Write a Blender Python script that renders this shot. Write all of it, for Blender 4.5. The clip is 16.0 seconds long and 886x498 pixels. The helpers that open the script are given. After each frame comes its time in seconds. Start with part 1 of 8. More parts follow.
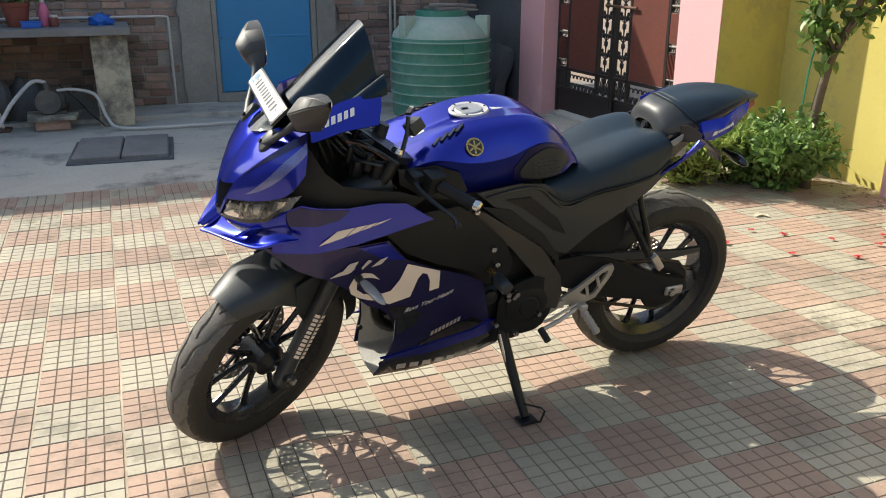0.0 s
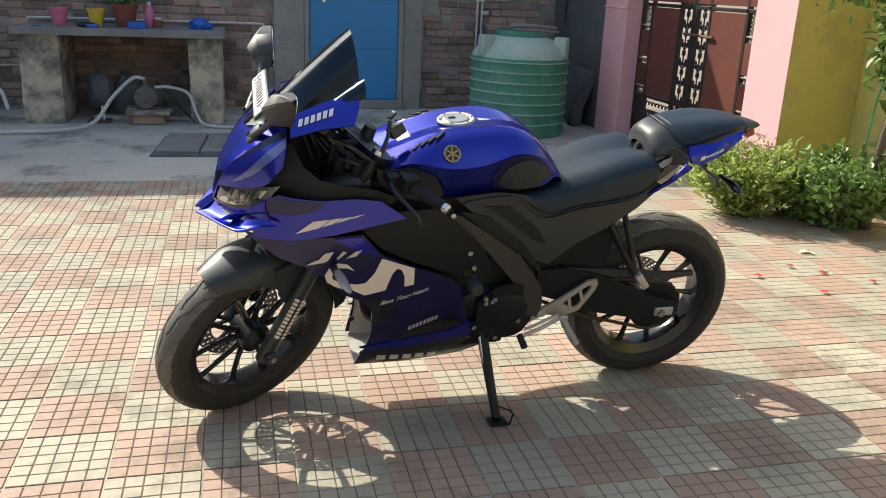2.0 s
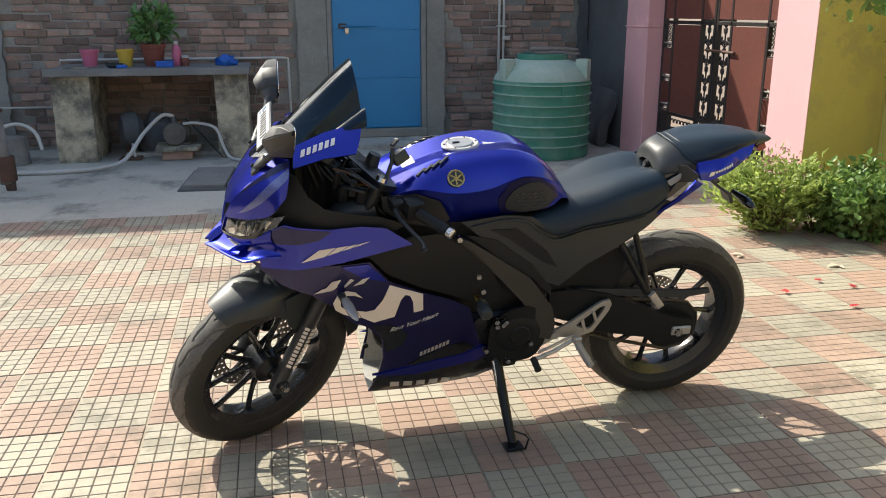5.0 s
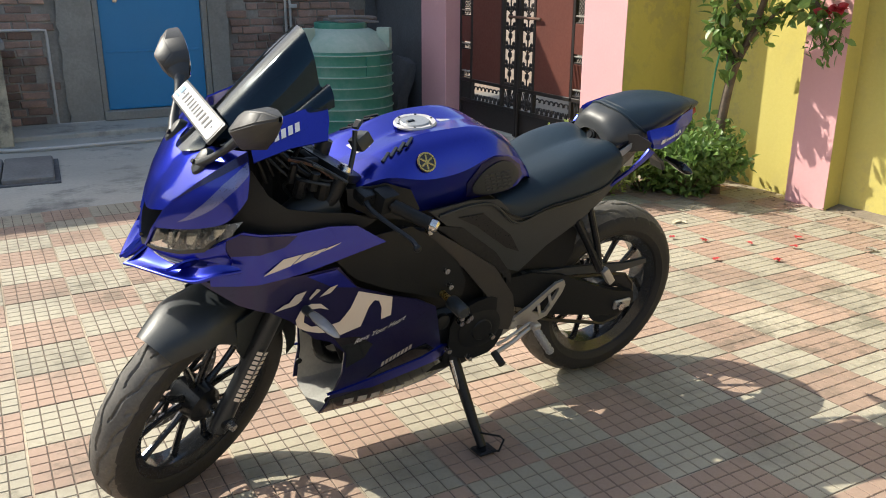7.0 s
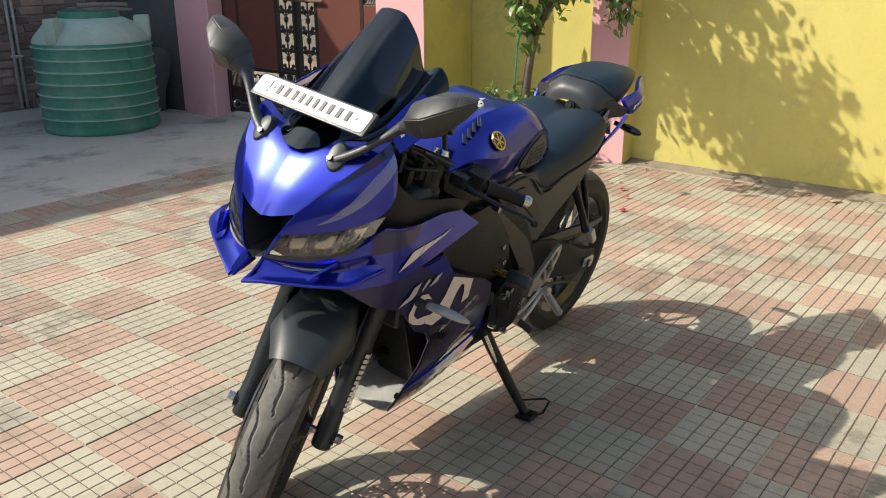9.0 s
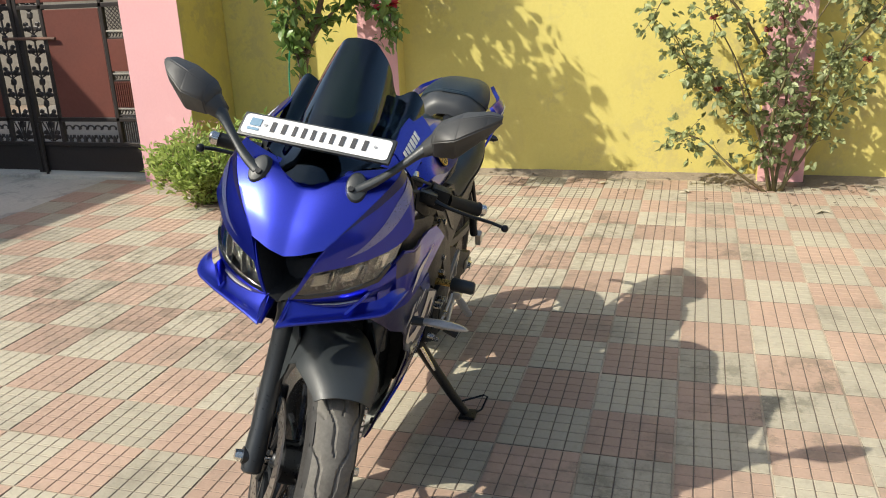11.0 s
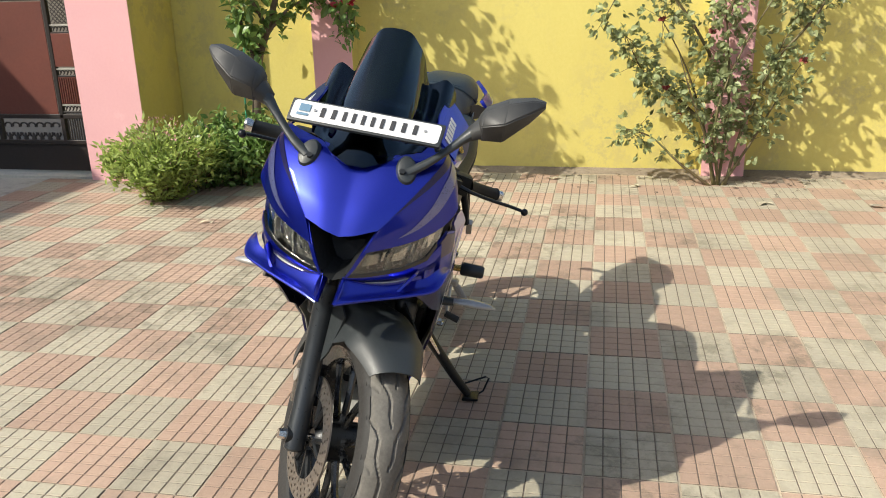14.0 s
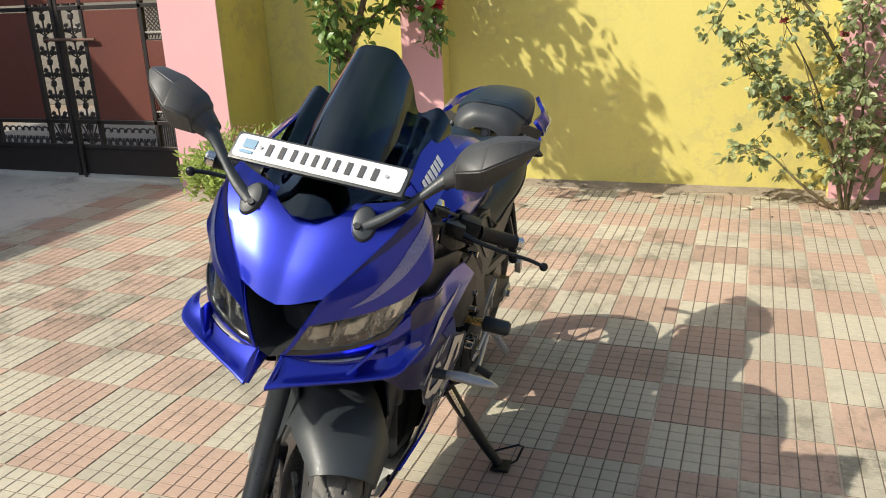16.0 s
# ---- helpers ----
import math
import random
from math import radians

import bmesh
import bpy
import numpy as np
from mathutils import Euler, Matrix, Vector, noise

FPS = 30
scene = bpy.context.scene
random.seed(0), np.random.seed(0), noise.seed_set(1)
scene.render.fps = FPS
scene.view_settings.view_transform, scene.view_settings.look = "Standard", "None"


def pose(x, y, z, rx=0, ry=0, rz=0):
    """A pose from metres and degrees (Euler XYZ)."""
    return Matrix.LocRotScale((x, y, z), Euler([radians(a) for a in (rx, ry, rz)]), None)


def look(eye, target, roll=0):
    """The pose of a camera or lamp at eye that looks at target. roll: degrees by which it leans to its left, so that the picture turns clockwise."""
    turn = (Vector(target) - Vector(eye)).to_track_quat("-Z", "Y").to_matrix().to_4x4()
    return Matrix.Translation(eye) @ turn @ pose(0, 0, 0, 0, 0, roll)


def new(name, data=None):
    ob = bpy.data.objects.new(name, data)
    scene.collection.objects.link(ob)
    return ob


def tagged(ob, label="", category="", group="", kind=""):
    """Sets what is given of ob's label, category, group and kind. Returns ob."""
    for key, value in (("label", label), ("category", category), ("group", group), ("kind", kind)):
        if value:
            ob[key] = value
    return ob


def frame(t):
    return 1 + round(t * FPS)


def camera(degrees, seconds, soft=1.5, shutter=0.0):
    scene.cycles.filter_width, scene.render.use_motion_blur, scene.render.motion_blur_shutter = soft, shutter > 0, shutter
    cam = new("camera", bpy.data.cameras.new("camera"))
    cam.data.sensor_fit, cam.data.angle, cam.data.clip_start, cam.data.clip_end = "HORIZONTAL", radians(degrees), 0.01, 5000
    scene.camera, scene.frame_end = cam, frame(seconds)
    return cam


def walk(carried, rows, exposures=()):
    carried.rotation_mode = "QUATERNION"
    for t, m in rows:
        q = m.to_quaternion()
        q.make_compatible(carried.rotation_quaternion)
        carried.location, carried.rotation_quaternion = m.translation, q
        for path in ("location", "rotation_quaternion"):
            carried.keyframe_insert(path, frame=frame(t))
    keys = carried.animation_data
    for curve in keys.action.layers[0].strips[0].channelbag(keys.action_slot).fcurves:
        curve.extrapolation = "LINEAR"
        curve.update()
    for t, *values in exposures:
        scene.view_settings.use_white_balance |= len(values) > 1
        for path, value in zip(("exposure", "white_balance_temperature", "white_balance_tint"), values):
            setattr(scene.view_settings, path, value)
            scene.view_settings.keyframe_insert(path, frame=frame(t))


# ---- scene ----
cam = camera(56.1, 16.0, soft=1.0)
METRES, EYE, TILT, LEAN, TURN = 4.056, 1.3185, 0.0, 0.0, -21.5
ROWS = [
    (0.0, 0.0, 0.0, 0.0, 0.02, -18.83, -0.06),
    (0.5, 0.0169, -0.014, -0.0039, 1.59, -18.3, -0.64),
    (1.0, 0.0378, -0.0261, -0.0046, 3.54, -17.79, -1.21),
    (1.5, 0.061, -0.0378, 0.0014, 5.6, -17.65, -1.82),
    (2.0, 0.0888, -0.0283, -0.0007, 8.08, -17.68, -2.36),
    (2.5, 0.1224, -0.0212, -0.004, 10.4, -17.25, -2.53),
    (3.0, 0.1379, -0.0178, -0.0018, 11.51, -16.59, -1.84),
    (3.5, 0.1447, -0.0224, 0.0012, 12.15, -16.03, -0.89),
    (4.0, 0.1457, -0.0276, 0.0023, 12.45, -15.89, -0.24),
    (6.5, 0.0018, 0.0164, -0.0071, -1.58, -17.13, -0.06),
    (7.0, -0.036, 0.0424, -0.0074, -7.7, -17.89, -0.2),
    (7.5, -0.0956, 0.061, -0.0089, -13.98, -18.51, -0.11),
    (8.0, -0.1558, 0.0731, -0.009, -19.05, -19.07, -0.33),
    (10.5, -0.3652, 0.1909, -0.0066, -47.59, -18.22, 2.34),
    (11.0, -0.3896, 0.2068, -0.0009, -52.26, -18.27, 2.47),
    (11.5, -0.4274, 0.2246, -0.0, -55.91, -18.48, 2.13),
    (12.0, -0.4477, 0.2377, -0.0033, -57.8, -19.02, 1.49),
    (12.5, -0.4592, 0.2421, -0.0009, -58.43, -19.01, 1.12),
    (13.0, -0.4582, 0.2449, 0.0017, -58.66, -18.82, 0.95),
    (13.5, -0.454, 0.2464, -0.0048, -58.59, -18.68, 0.97),
    (14.0, -0.4464, 0.2473, -0.0033, -57.91, -18.3, 1.42),
    (14.5, -0.4231, 0.2411, 0.0022, -56.18, -17.57, 2.01),
    (15.0, -0.3813, 0.224, 0.0059, -53.78, -17.13, 2.48),
    (15.5, -0.3538, 0.2182, 0.003, -52.03, -17.41, 2.82),
    (16.0, -0.3272, 0.2413, -0.0033, -48.6, -18.04, 2.45),
]
walk(cam, [(t, pose(0, 0, EYE, TILT, LEAN, TURN) @ pose(METRES * x, METRES * y, METRES * z, 90 + pitch, roll, yaw)) for t, x, y, z, yaw, pitch, roll in ROWS], [(0.0, 1.18, 6800, 6), (3.0, 1.23, 6800, 6), (4.0, 1.24, 6800, 6), (7.0, 1.17, 6800, 6), (8.0, 1.03, 6800, 6), (10.5, 0.98, 6800, 6), (13.0, 0.95, 6800, 6), (16.0, 1.01, 6800, 6)])

# ---- daylight ----
SUN_DIR = Vector((-0.667, 0.843, 1.0)).normalized()
world = bpy.data.worlds.new("sky")
scene.world = world
world.use_nodes = True
wn = world.node_tree.nodes
sky = wn.new("ShaderNodeTexSky")
sky.sky_type = "NISHITA"
sky.sun_disc = False
sky.sun_elevation = math.asin(SUN_DIR.z)
sky.sun_rotation = math.atan2(SUN_DIR.x, SUN_DIR.y)
sky.air_density, sky.dust_density, sky.ozone_density = 1.0, 2.3, 0.75
wn["Background"].inputs["Strength"].default_value = 0.118
world.node_tree.links.new(sky.outputs["Color"], wn["Background"].inputs["Color"])
sun = new("sun", bpy.data.lights.new("sun", "SUN"))
sun.data.energy, sun.data.angle, sun.data.color = 2.95, radians(0.53), (1.0, 0.955, 0.88)
sun.matrix_world = look(SUN_DIR * 20, (0, 0, 0))


# ---- materials ----
def principled(name, rough=0.5, metal=0.0, coat=0.0):
    m = bpy.data.materials.new(name)
    m.use_nodes = True
    b = m.node_tree.nodes["Principled BSDF"]
    b.inputs["Roughness"].default_value = rough
    b.inputs["Metallic"].default_value = metal
    b.inputs["Coat Weight"].default_value = coat
    b.inputs["Coat Roughness"].default_value = 0.04
    return m, m.node_tree.nodes, m.node_tree.links, b


def mix_rgb(nodes, links, fac, a, b, mode="MIX"):
    n = nodes.new("ShaderNodeMix")
    n.data_type, n.blend_type = "RGBA", mode
    for key, v in ((0, fac), (6, a), (7, b)):
        if hasattr(v, "is_linked"):
            links.new(v, n.inputs[key])
        elif key == 0:
            n.inputs[0].default_value = v
        else:
            n.inputs[key].default_value = (*v, 1) if len(v) == 3 else v
    return n.outputs[2]


def noise_tex(nodes, links, scale, detail=4, rough=0.6, stretch=None):
    c = nodes.new("ShaderNodeNewGeometry")
    coord = "Position"
    n = nodes.new("ShaderNodeTexNoise")
    n.inputs["Scale"].default_value, n.inputs["Detail"].default_value = scale, detail
    n.inputs["Roughness"].default_value = rough
    if stretch:
        mp = nodes.new("ShaderNodeMapping")
        mp.inputs["Scale"].default_value = stretch
        links.new(c.outputs[coord], mp.inputs["Vector"])
        links.new(mp.outputs["Vector"], n.inputs["Vector"])
    else:
        links.new(c.outputs[coord], n.inputs["Vector"])
    return n.outputs["Fac"]


def ramp(nodes, links, fac, lo, hi, a=0.0, b=1.0):
    n = nodes.new("ShaderNodeMapRange")
    for k, v in (("From Min", lo), ("From Max", hi), ("To Min", a), ("To Max", b)):
        n.inputs[k].default_value = v
    links.new(fac, n.inputs["Value"])
    return n.outputs["Result"]


def surface(name, col, dark=None, rough=0.6, metal=0.0, coat=0.0, big=2.0, fine=60.0, var=0.5, bump=0.2, bump_dist=0.003,
            rnd=0.0, isl=0.0, stain=None, stain_at=(0.56, 0.7), stretch=None, rough_var=0.1, moss=None):
    """A two-scale procedural surface: a colour, its darker cousin, grain, bump and optional stains."""
    m, nodes, links, b = principled(name, rough, metal, coat)
    dark = dark or tuple(c * 0.6 for c in col)
    n1 = noise_tex(nodes, links, big, 5, stretch=stretch)
    n2 = noise_tex(nodes, links, fine, 3)
    c = mix_rgb(nodes, links, ramp(nodes, links, n1, 0.35, 0.7, 0.0, var), col, dark)
    c = mix_rgb(nodes, links, ramp(nodes, links, n2, 0.3, 0.75, 0.0, var * 0.5), c, dark)
    if stain:
        n3 = noise_tex(nodes, links, big * 0.8 + 0.7, 7, 0.7, stretch)
        c = mix_rgb(nodes, links, ramp(nodes, links, n3, stain_at[0], stain_at[1], 0.0, 0.85), c, stain)
    if moss:
        n4 = noise_tex(nodes, links, 7.0, 9, 0.75)
        n5 = noise_tex(nodes, links, 0.75, 3)
        both_ = nodes.new("ShaderNodeMath")
        both_.operation = "MULTIPLY"
        links.new(ramp(nodes, links, n4, 0.49, 0.58, 0.0, 1.0), both_.inputs[0])
        links.new(ramp(nodes, links, n5, 0.45, 0.60, 0.0, 0.68), both_.inputs[1])
        c = mix_rgb(nodes, links, both_.outputs[0], c, moss)
        n6 = noise_tex(nodes, links, 260, 2)
        c = mix_rgb(nodes, links, ramp(nodes, links, n6, 0.50, 0.72, 0.0, 0.55), c, dark)
    if rnd or isl:
        oi = nodes.new("ShaderNodeNewGeometry" if isl else "ShaderNodeObjectInfo")
        hsv = nodes.new("ShaderNodeHueSaturation")
        spread = isl or rnd
        links.new(ramp(nodes, links, oi.outputs["Random Per Island" if isl else "Random"], 0, 1, 1 - spread, 1 + spread), hsv.inputs["Value"])
        links.new(c, hsv.inputs["Color"])
        c = hsv.outputs["Color"]
    links.new(c, b.inputs["Base Color"])
    links.new(ramp(nodes, links, n2, 0.3, 0.7, max(0.02, rough - rough_var), min(1, rough + rough_var)), b.inputs["Roughness"])
    if bump:
        bp = nodes.new("ShaderNodeBump")
        bp.inputs["Strength"].default_value, bp.inputs["Distance"].default_value = bump, bump_dist
        links.new(n2, bp.inputs["Height"])
        links.new(bp.outputs["Normal"], b.inputs["Normal"])
    return m


M = {}
M["tile_cream"] = surface("tile_cream", (0.42, 0.375, 0.278), (0.32, 0.288, 0.222), 0.75, big=1.6, fine=90, var=0.8, bump=0.35, rnd=0.10, stain=(0.20, 0.18, 0.135), stain_at=(0.53, 0.70), moss=(0.125, 0.115, 0.078))
M["tile_red"] = surface("tile_red", (0.41, 0.288, 0.214), (0.315, 0.215, 0.16), 0.75, big=1.6, fine=90, var=0.8, bump=0.35, rnd=0.12, stain=(0.20, 0.165, 0.125), stain_at=(0.53, 0.70), moss=(0.125, 0.105, 0.074))
M["groove"] = surface("groove_dirt", (0.145, 0.111, 0.085), (0.085, 0.066, 0.052), 0.9, big=3, fine=120, var=0.8)
M["grout"] = surface("cement_grout", (0.56, 0.46, 0.34), (0.20, 0.165, 0.12), 0.9, big=1.6, fine=60, var=1.0)
M["concrete"] = surface("yard_concrete", (0.54, 0.515, 0.445), (0.36, 0.345, 0.30), 0.85, big=0.9, fine=45, var=0.9, bump=0.4, stain=(0.13, 0.128, 0.12), stain_at=(0.52, 0.66))
M["soil"] = surface("bare_soil", (0.27, 0.20, 0.14), (0.15, 0.11, 0.08), 0.95, big=1.2, fine=30, var=0.8, bump=0.6, bump_dist=0.01)
M["brick"] = surface("brick", (0.40, 0.245, 0.185), (0.17, 0.135, 0.115), 0.85, big=5, fine=70, var=0.9, bump=0.5, bump_dist=0.006, rnd=0.45, stain=(0.42, 0.365, 0.30), stain_at=(0.56, 0.74))
M["mortar"] = surface("old_mortar", (0.42, 0.39, 0.34), (0.16, 0.147, 0.13), 0.9, big=1.5, fine=40, var=0.9, bump=0.6, bump_dist=0.01)
M["plaster"] = surface("grey_plaster", (0.37, 0.35, 0.305), (0.19, 0.18, 0.16), 0.9, big=1.4, fine=50, var=0.9, bump=0.4, stain=(0.17, 0.17, 0.155), stain_at=(0.58, 0.75))
M["dark_plaster"] = surface("dark_grey_plaster", (0.13, 0.135, 0.14), (0.07, 0.07, 0.075), 0.9, big=1.8, fine=50, var=0.9, bump=0.4)
M["door_blue"] = surface("blue_door_paint", (0.012, 0.235, 0.50), (0.010, 0.19, 0.42), 0.4, big=1.2, fine=25, var=0.5, bump=0.05)
M["pink"] = surface("pink_limewash", (0.74, 0.41, 0.42), (0.67, 0.35, 0.36), 0.85, big=1.3, fine=55, var=0.5, bump=0.25, stain=(0.82, 0.47, 0.47), stain_at=(0.6, 0.68))
M["yellow"] = surface("yellow_limewash", (0.62, 0.53, 0.155), (0.54, 0.455, 0.13), 0.85, big=1.0, fine=45, var=0.6, bump=0.25, stain=(0.48, 0.40, 0.15), stain_at=(0.55, 0.74), stretch=(1.6, 1.6, 0.5), moss=(0.43, 0.365, 0.16))
M["pale_wall"] = surface("pale_house_wall", (0.30, 0.275, 0.24), (0.20, 0.18, 0.155), 0.85, big=0.8, fine=40, var=0.6)
M["gate_black"] = surface("gate_black_paint", (0.02, 0.016, 0.015), (0.03, 0.02, 0.016), 0.5, big=3, fine=60, var=0.5, bump=0.1)
M["gate_brown"] = surface("gate_brown_sheet", (0.15, 0.046, 0.032), (0.105, 0.034, 0.025), 0.5, big=2.5, fine=50, var=0.6, bump=0.1)
M["tank_green"] = surface("green_plastic", (0.07, 0.27, 0.19), (0.035, 0.19, 0.13), 0.5, big=1.8, fine=30, var=0.7, bump=0.06, stain=(0.26, 0.38, 0.31), stain_at=(0.50, 0.78))
M["dust"] = surface("dusty_green_plastic", (0.44, 0.52, 0.45), (0.26, 0.40, 0.32), 0.8, big=3, fine=30, var=0.9, bump=0.1)
M["pvc"] = surface("white_pvc", (0.60, 0.58, 0.54), (0.4, 0.38, 0.35), 0.5, big=4, fine=40, var=0.6, bump=0.05)
M["slab"] = surface("stone_slab", (0.27, 0.26, 0.245), (0.15, 0.145, 0.14), 0.8, big=2, fine=50, var=0.9, bump=0.4)
M["lime_post"] = surface("limewashed_post", (0.60, 0.53, 0.38), (0.40, 0.35, 0.26), 0.9, big=3.5, fine=45, var=0.9, bump=0.5, bump_dist=0.01, stain=(0.10, 0.095, 0.085), stain_at=(0.44, 0.60))
M["rust"] = surface("rusty_iron", (0.16, 0.075, 0.045), (0.07, 0.045, 0.035), 0.8, big=8, fine=70, var=0.9, bump=0.5)
M["grey_paint"] = surface("grey_pole_paint", (0.30, 0.29, 0.27), (0.17, 0.15, 0.13), 0.7, big=5, fine=60, var=0.9, bump=0.3)
M["leaf_light"] = surface("leaf_light", (0.44, 0.52, 0.15), (0.26, 0.36, 0.09), 0.5, big=9, fine=50, var=0.9, bump=0.1, isl=0.35)
M["leaf_dark"] = surface("leaf_dark", (0.21, 0.325, 0.085), (0.11, 0.20, 0.052), 0.4, big=9, fine=50, var=0.9, bump=0.1, isl=0.4)
M["leaf_mid"] = surface("leaf_mid", (0.16, 0.29, 0.085), (0.08, 0.17, 0.05), 0.45, big=9, fine=50, var=0.9, bump=0.1, isl=0.4)
M["leaf_rose"] = surface("leaf_rose", (0.33, 0.37, 0.175), (0.19, 0.225, 0.10), 0.5, big=9, fine=50, var=0.9, bump=0.1, isl=0.35, stain=(0.17, 0.085, 0.04), stain_at=(0.62, 0.72))
for key, share in (("leaf_light", 0.5), ("leaf_dark", 0.25), ("leaf_rose", 0.3)):
    nt = M[key].node_tree
    bsdf = nt.nodes["Principled BSDF"]
    glow = nt.nodes.new("ShaderNodeBsdfTranslucent")
    both = nt.nodes.new("ShaderNodeMixShader")
    both.inputs[0].default_value = share
    nt.links.new(bsdf.inputs["Base Color"].links[0].from_socket, glow.inputs["Color"])
    nt.links.new(bsdf.outputs["BSDF"], both.inputs[1])
    nt.links.new(glow.outputs["BSDF"], both.inputs[2])
    nt.links.new(both.outputs["Shader"], nt.nodes["Material Output"].inputs["Surface"])
M["bark"] = surface("bark", (0.20, 0.15, 0.11), (0.10, 0.075, 0.055), 0.9, big=12, fine=70, var=0.9, bump=0.6, bump_dist=0.006)
M["stem"] = surface("green_stem", (0.13, 0.13, 0.045), (0.10, 0.055, 0.03), 0.6, big=6, fine=50, var=0.9, bump=0.2)
M["petal"] = surface("red_petal", (0.55, 0.028, 0.04), (0.34, 0.02, 0.026), 0.5, big=20, fine=60, var=0.8, bump=0.1)
M["blossom"] = surface("pink_blossom", (0.55, 0.30, 0.27), (0.40, 0.22, 0.17), 0.6, big=20, fine=60, var=0.8, bump=0.1, isl=0.3)
M["terracotta"] = surface("terracotta", (0.24, 0.07, 0.045), (0.16, 0.05, 0.035), 0.7, big=6, fine=50, var=0.7)
M["pot_pink"] = surface("pink_plastic", (0.62, 0.16, 0.27), (0.5, 0.12, 0.2), 0.45, big=6, fine=50, var=0.4, bump=0.03)
M["pot_yellow"] = surface("yellow_plastic", (0.62, 0.43, 0.06), (0.5, 0.33, 0.05), 0.45, big=6, fine=50, var=0.4, bump=0.03)
M["plastic_blue"] = surface("blue_plastic", (0.015, 0.13, 0.55), (0.012, 0.1, 0.42), 0.4, big=6, fine=50, var=0.4, bump=0.03)
M["cord_green"] = surface("green_cord", (0.03, 0.26, 0.14), (0.02, 0.18, 0.1), 0.6, big=6, fine=50, var=0.4)
# motorcycle
M["blue"] = surface("metallic_blue_paint", (0.0105, 0.0215, 0.325), (0.008, 0.015, 0.255), 0.30, 0.84, 0.9, big=2, fine=900, var=0.3, bump=0.0, rough_var=0.04)
M["blue"].node_tree.nodes["Principled BSDF"].inputs["Coat Roughness"].default_value = 0.09
M["blue"].node_tree.nodes["Principled BSDF"].inputs["Specular Tint"].default_value = (0.28, 0.36, 1.0, 1)
# dark blue of stripes and patches; also the shaded tone of the lower fairing
M["navy_and_shade"] = surface("dark_blue_paint_and_shade", (0.0075, 0.0065, 0.060), (0.006, 0.005, 0.044), 0.30, 0.35, 0.4, big=2, fine=500, var=0.3, bump=0.0, rough_var=0.04)
M["silver_blue"] = surface("silver_blue_film", (0.19, 0.21, 0.38), (0.085, 0.10, 0.32), 0.33, 0.7, 0.8, big=9, fine=300, var=0.7, bump=0.0)
M["frame_grey"] = surface("grey_brown_frame_paint", (0.046, 0.042, 0.037), (0.032, 0.030, 0.027), 0.45, 0.2, big=5, fine=200, var=0.6, bump=0.03, bump_dist=0.0006)
M["black"] = surface("matt_black_plastic", (0.027, 0.032, 0.034), (0.018, 0.0215, 0.024), 0.45, big=4, fine=350, var=0.6, bump=0.08, bump_dist=0.0006)
M["satin"] = surface("satin_black_metal", (0.014, 0.016, 0.018), (0.010, 0.011, 0.0125), 0.34, 0.2, big=5, fine=200, var=0.6, bump=0.03, bump_dist=0.0006)
M["gloss"] = surface("gloss_black_plastic", (0.008, 0.009, 0.011), (0.006, 0.006, 0.008), 0.16, 0.0, 0.6, big=4, fine=200, var=0.5, bump=0.0, rough_var=0.05)
M["vinyl"] = surface("black_seat_vinyl", (0.011, 0.023, 0.034), (0.008, 0.016, 0.024), 0.46, big=6, fine=420, var=0.6, bump=0.22, bump_dist=0.0008)
M["rubber"] = surface("tyre_rubber", (0.017, 0.017, 0.0165), (0.032, 0.030, 0.028), 0.70, big=7, fine=160, var=0.8, bump=0.15, bump_dist=0.0008)
M["smoke"], nodes_, links_, bs_ = principled("smoked_screen", 0.04)
bs_.inputs["Base Color"].default_value = (0.010, 0.021, 0.034, 1)
bs_.inputs["Specular Tint"].default_value = (0.62, 0.84, 1.0, 1)
bs_.inputs["Transmission Weight"].default_value = 1.0
bs_.inputs["IOR"].default_value = 1.48
haze_ = noise_tex(nodes_, links_, 5, 5)
links_.new(ramp(nodes_, links_, haze_, 0.35, 0.7, 0.03, 0.10), bs_.inputs["Roughness"])
M["tread"] = surface("dusty_tread_rubber", (0.15, 0.14, 0.122), (0.07, 0.065, 0.057), 0.8, big=9, fine=120, var=0.9, bump=0.2, bump_dist=0.0008)
M["silver"] = surface("silver_film", (0.56, 0.53, 0.50), (0.48, 0.45, 0.43), 0.42, 0.35, big=4, fine=200, var=0.4, bump=0.0)
M["white_film"] = surface("pale_decal_film", (0.66, 0.59, 0.52), (0.58, 0.52, 0.46), 0.42, big=5, fine=120, var=0.4, bump=0.0)
M["alloy"] = surface("cast_alloy", (0.56, 0.525, 0.465), (0.36, 0.335, 0.295), 0.40, 0.6, big=9, fine=160, var=0.7, bump=0.1, bump_dist=0.0008)
M["steel"] = surface("bright_steel", (0.60, 0.58, 0.55), (0.45, 0.43, 0.40), 0.24, 1.0, big=9, fine=160, var=0.5, bump=0.03, bump_dist=0.0005)
M["disc_steel"] = surface("brushed_disc_steel", (0.36, 0.33, 0.30), (0.22, 0.19, 0.17), 0.38, 0.9, big=14, fine=220, var=0.7, bump=0.1, bump_dist=0.0005)
M["bronze"] = surface("dark_anodised_fork", (0.046, 0.052, 0.058), (0.03, 0.034, 0.038), 0.36, 0.6, big=5, fine=120, var=0.5, bump=0.03)
M["gold"] = surface("gold_badge", (0.55, 0.38, 0.12), (0.45, 0.3, 0.1), 0.3, 0.9, big=9, fine=160, var=0.4, bump=0.0)
M["amber"] = surface("amber_band", (0.62, 0.24, 0.02), (0.5, 0.19, 0.02), 0.4, big=9, fine=100, var=0.4, bump=0.0)
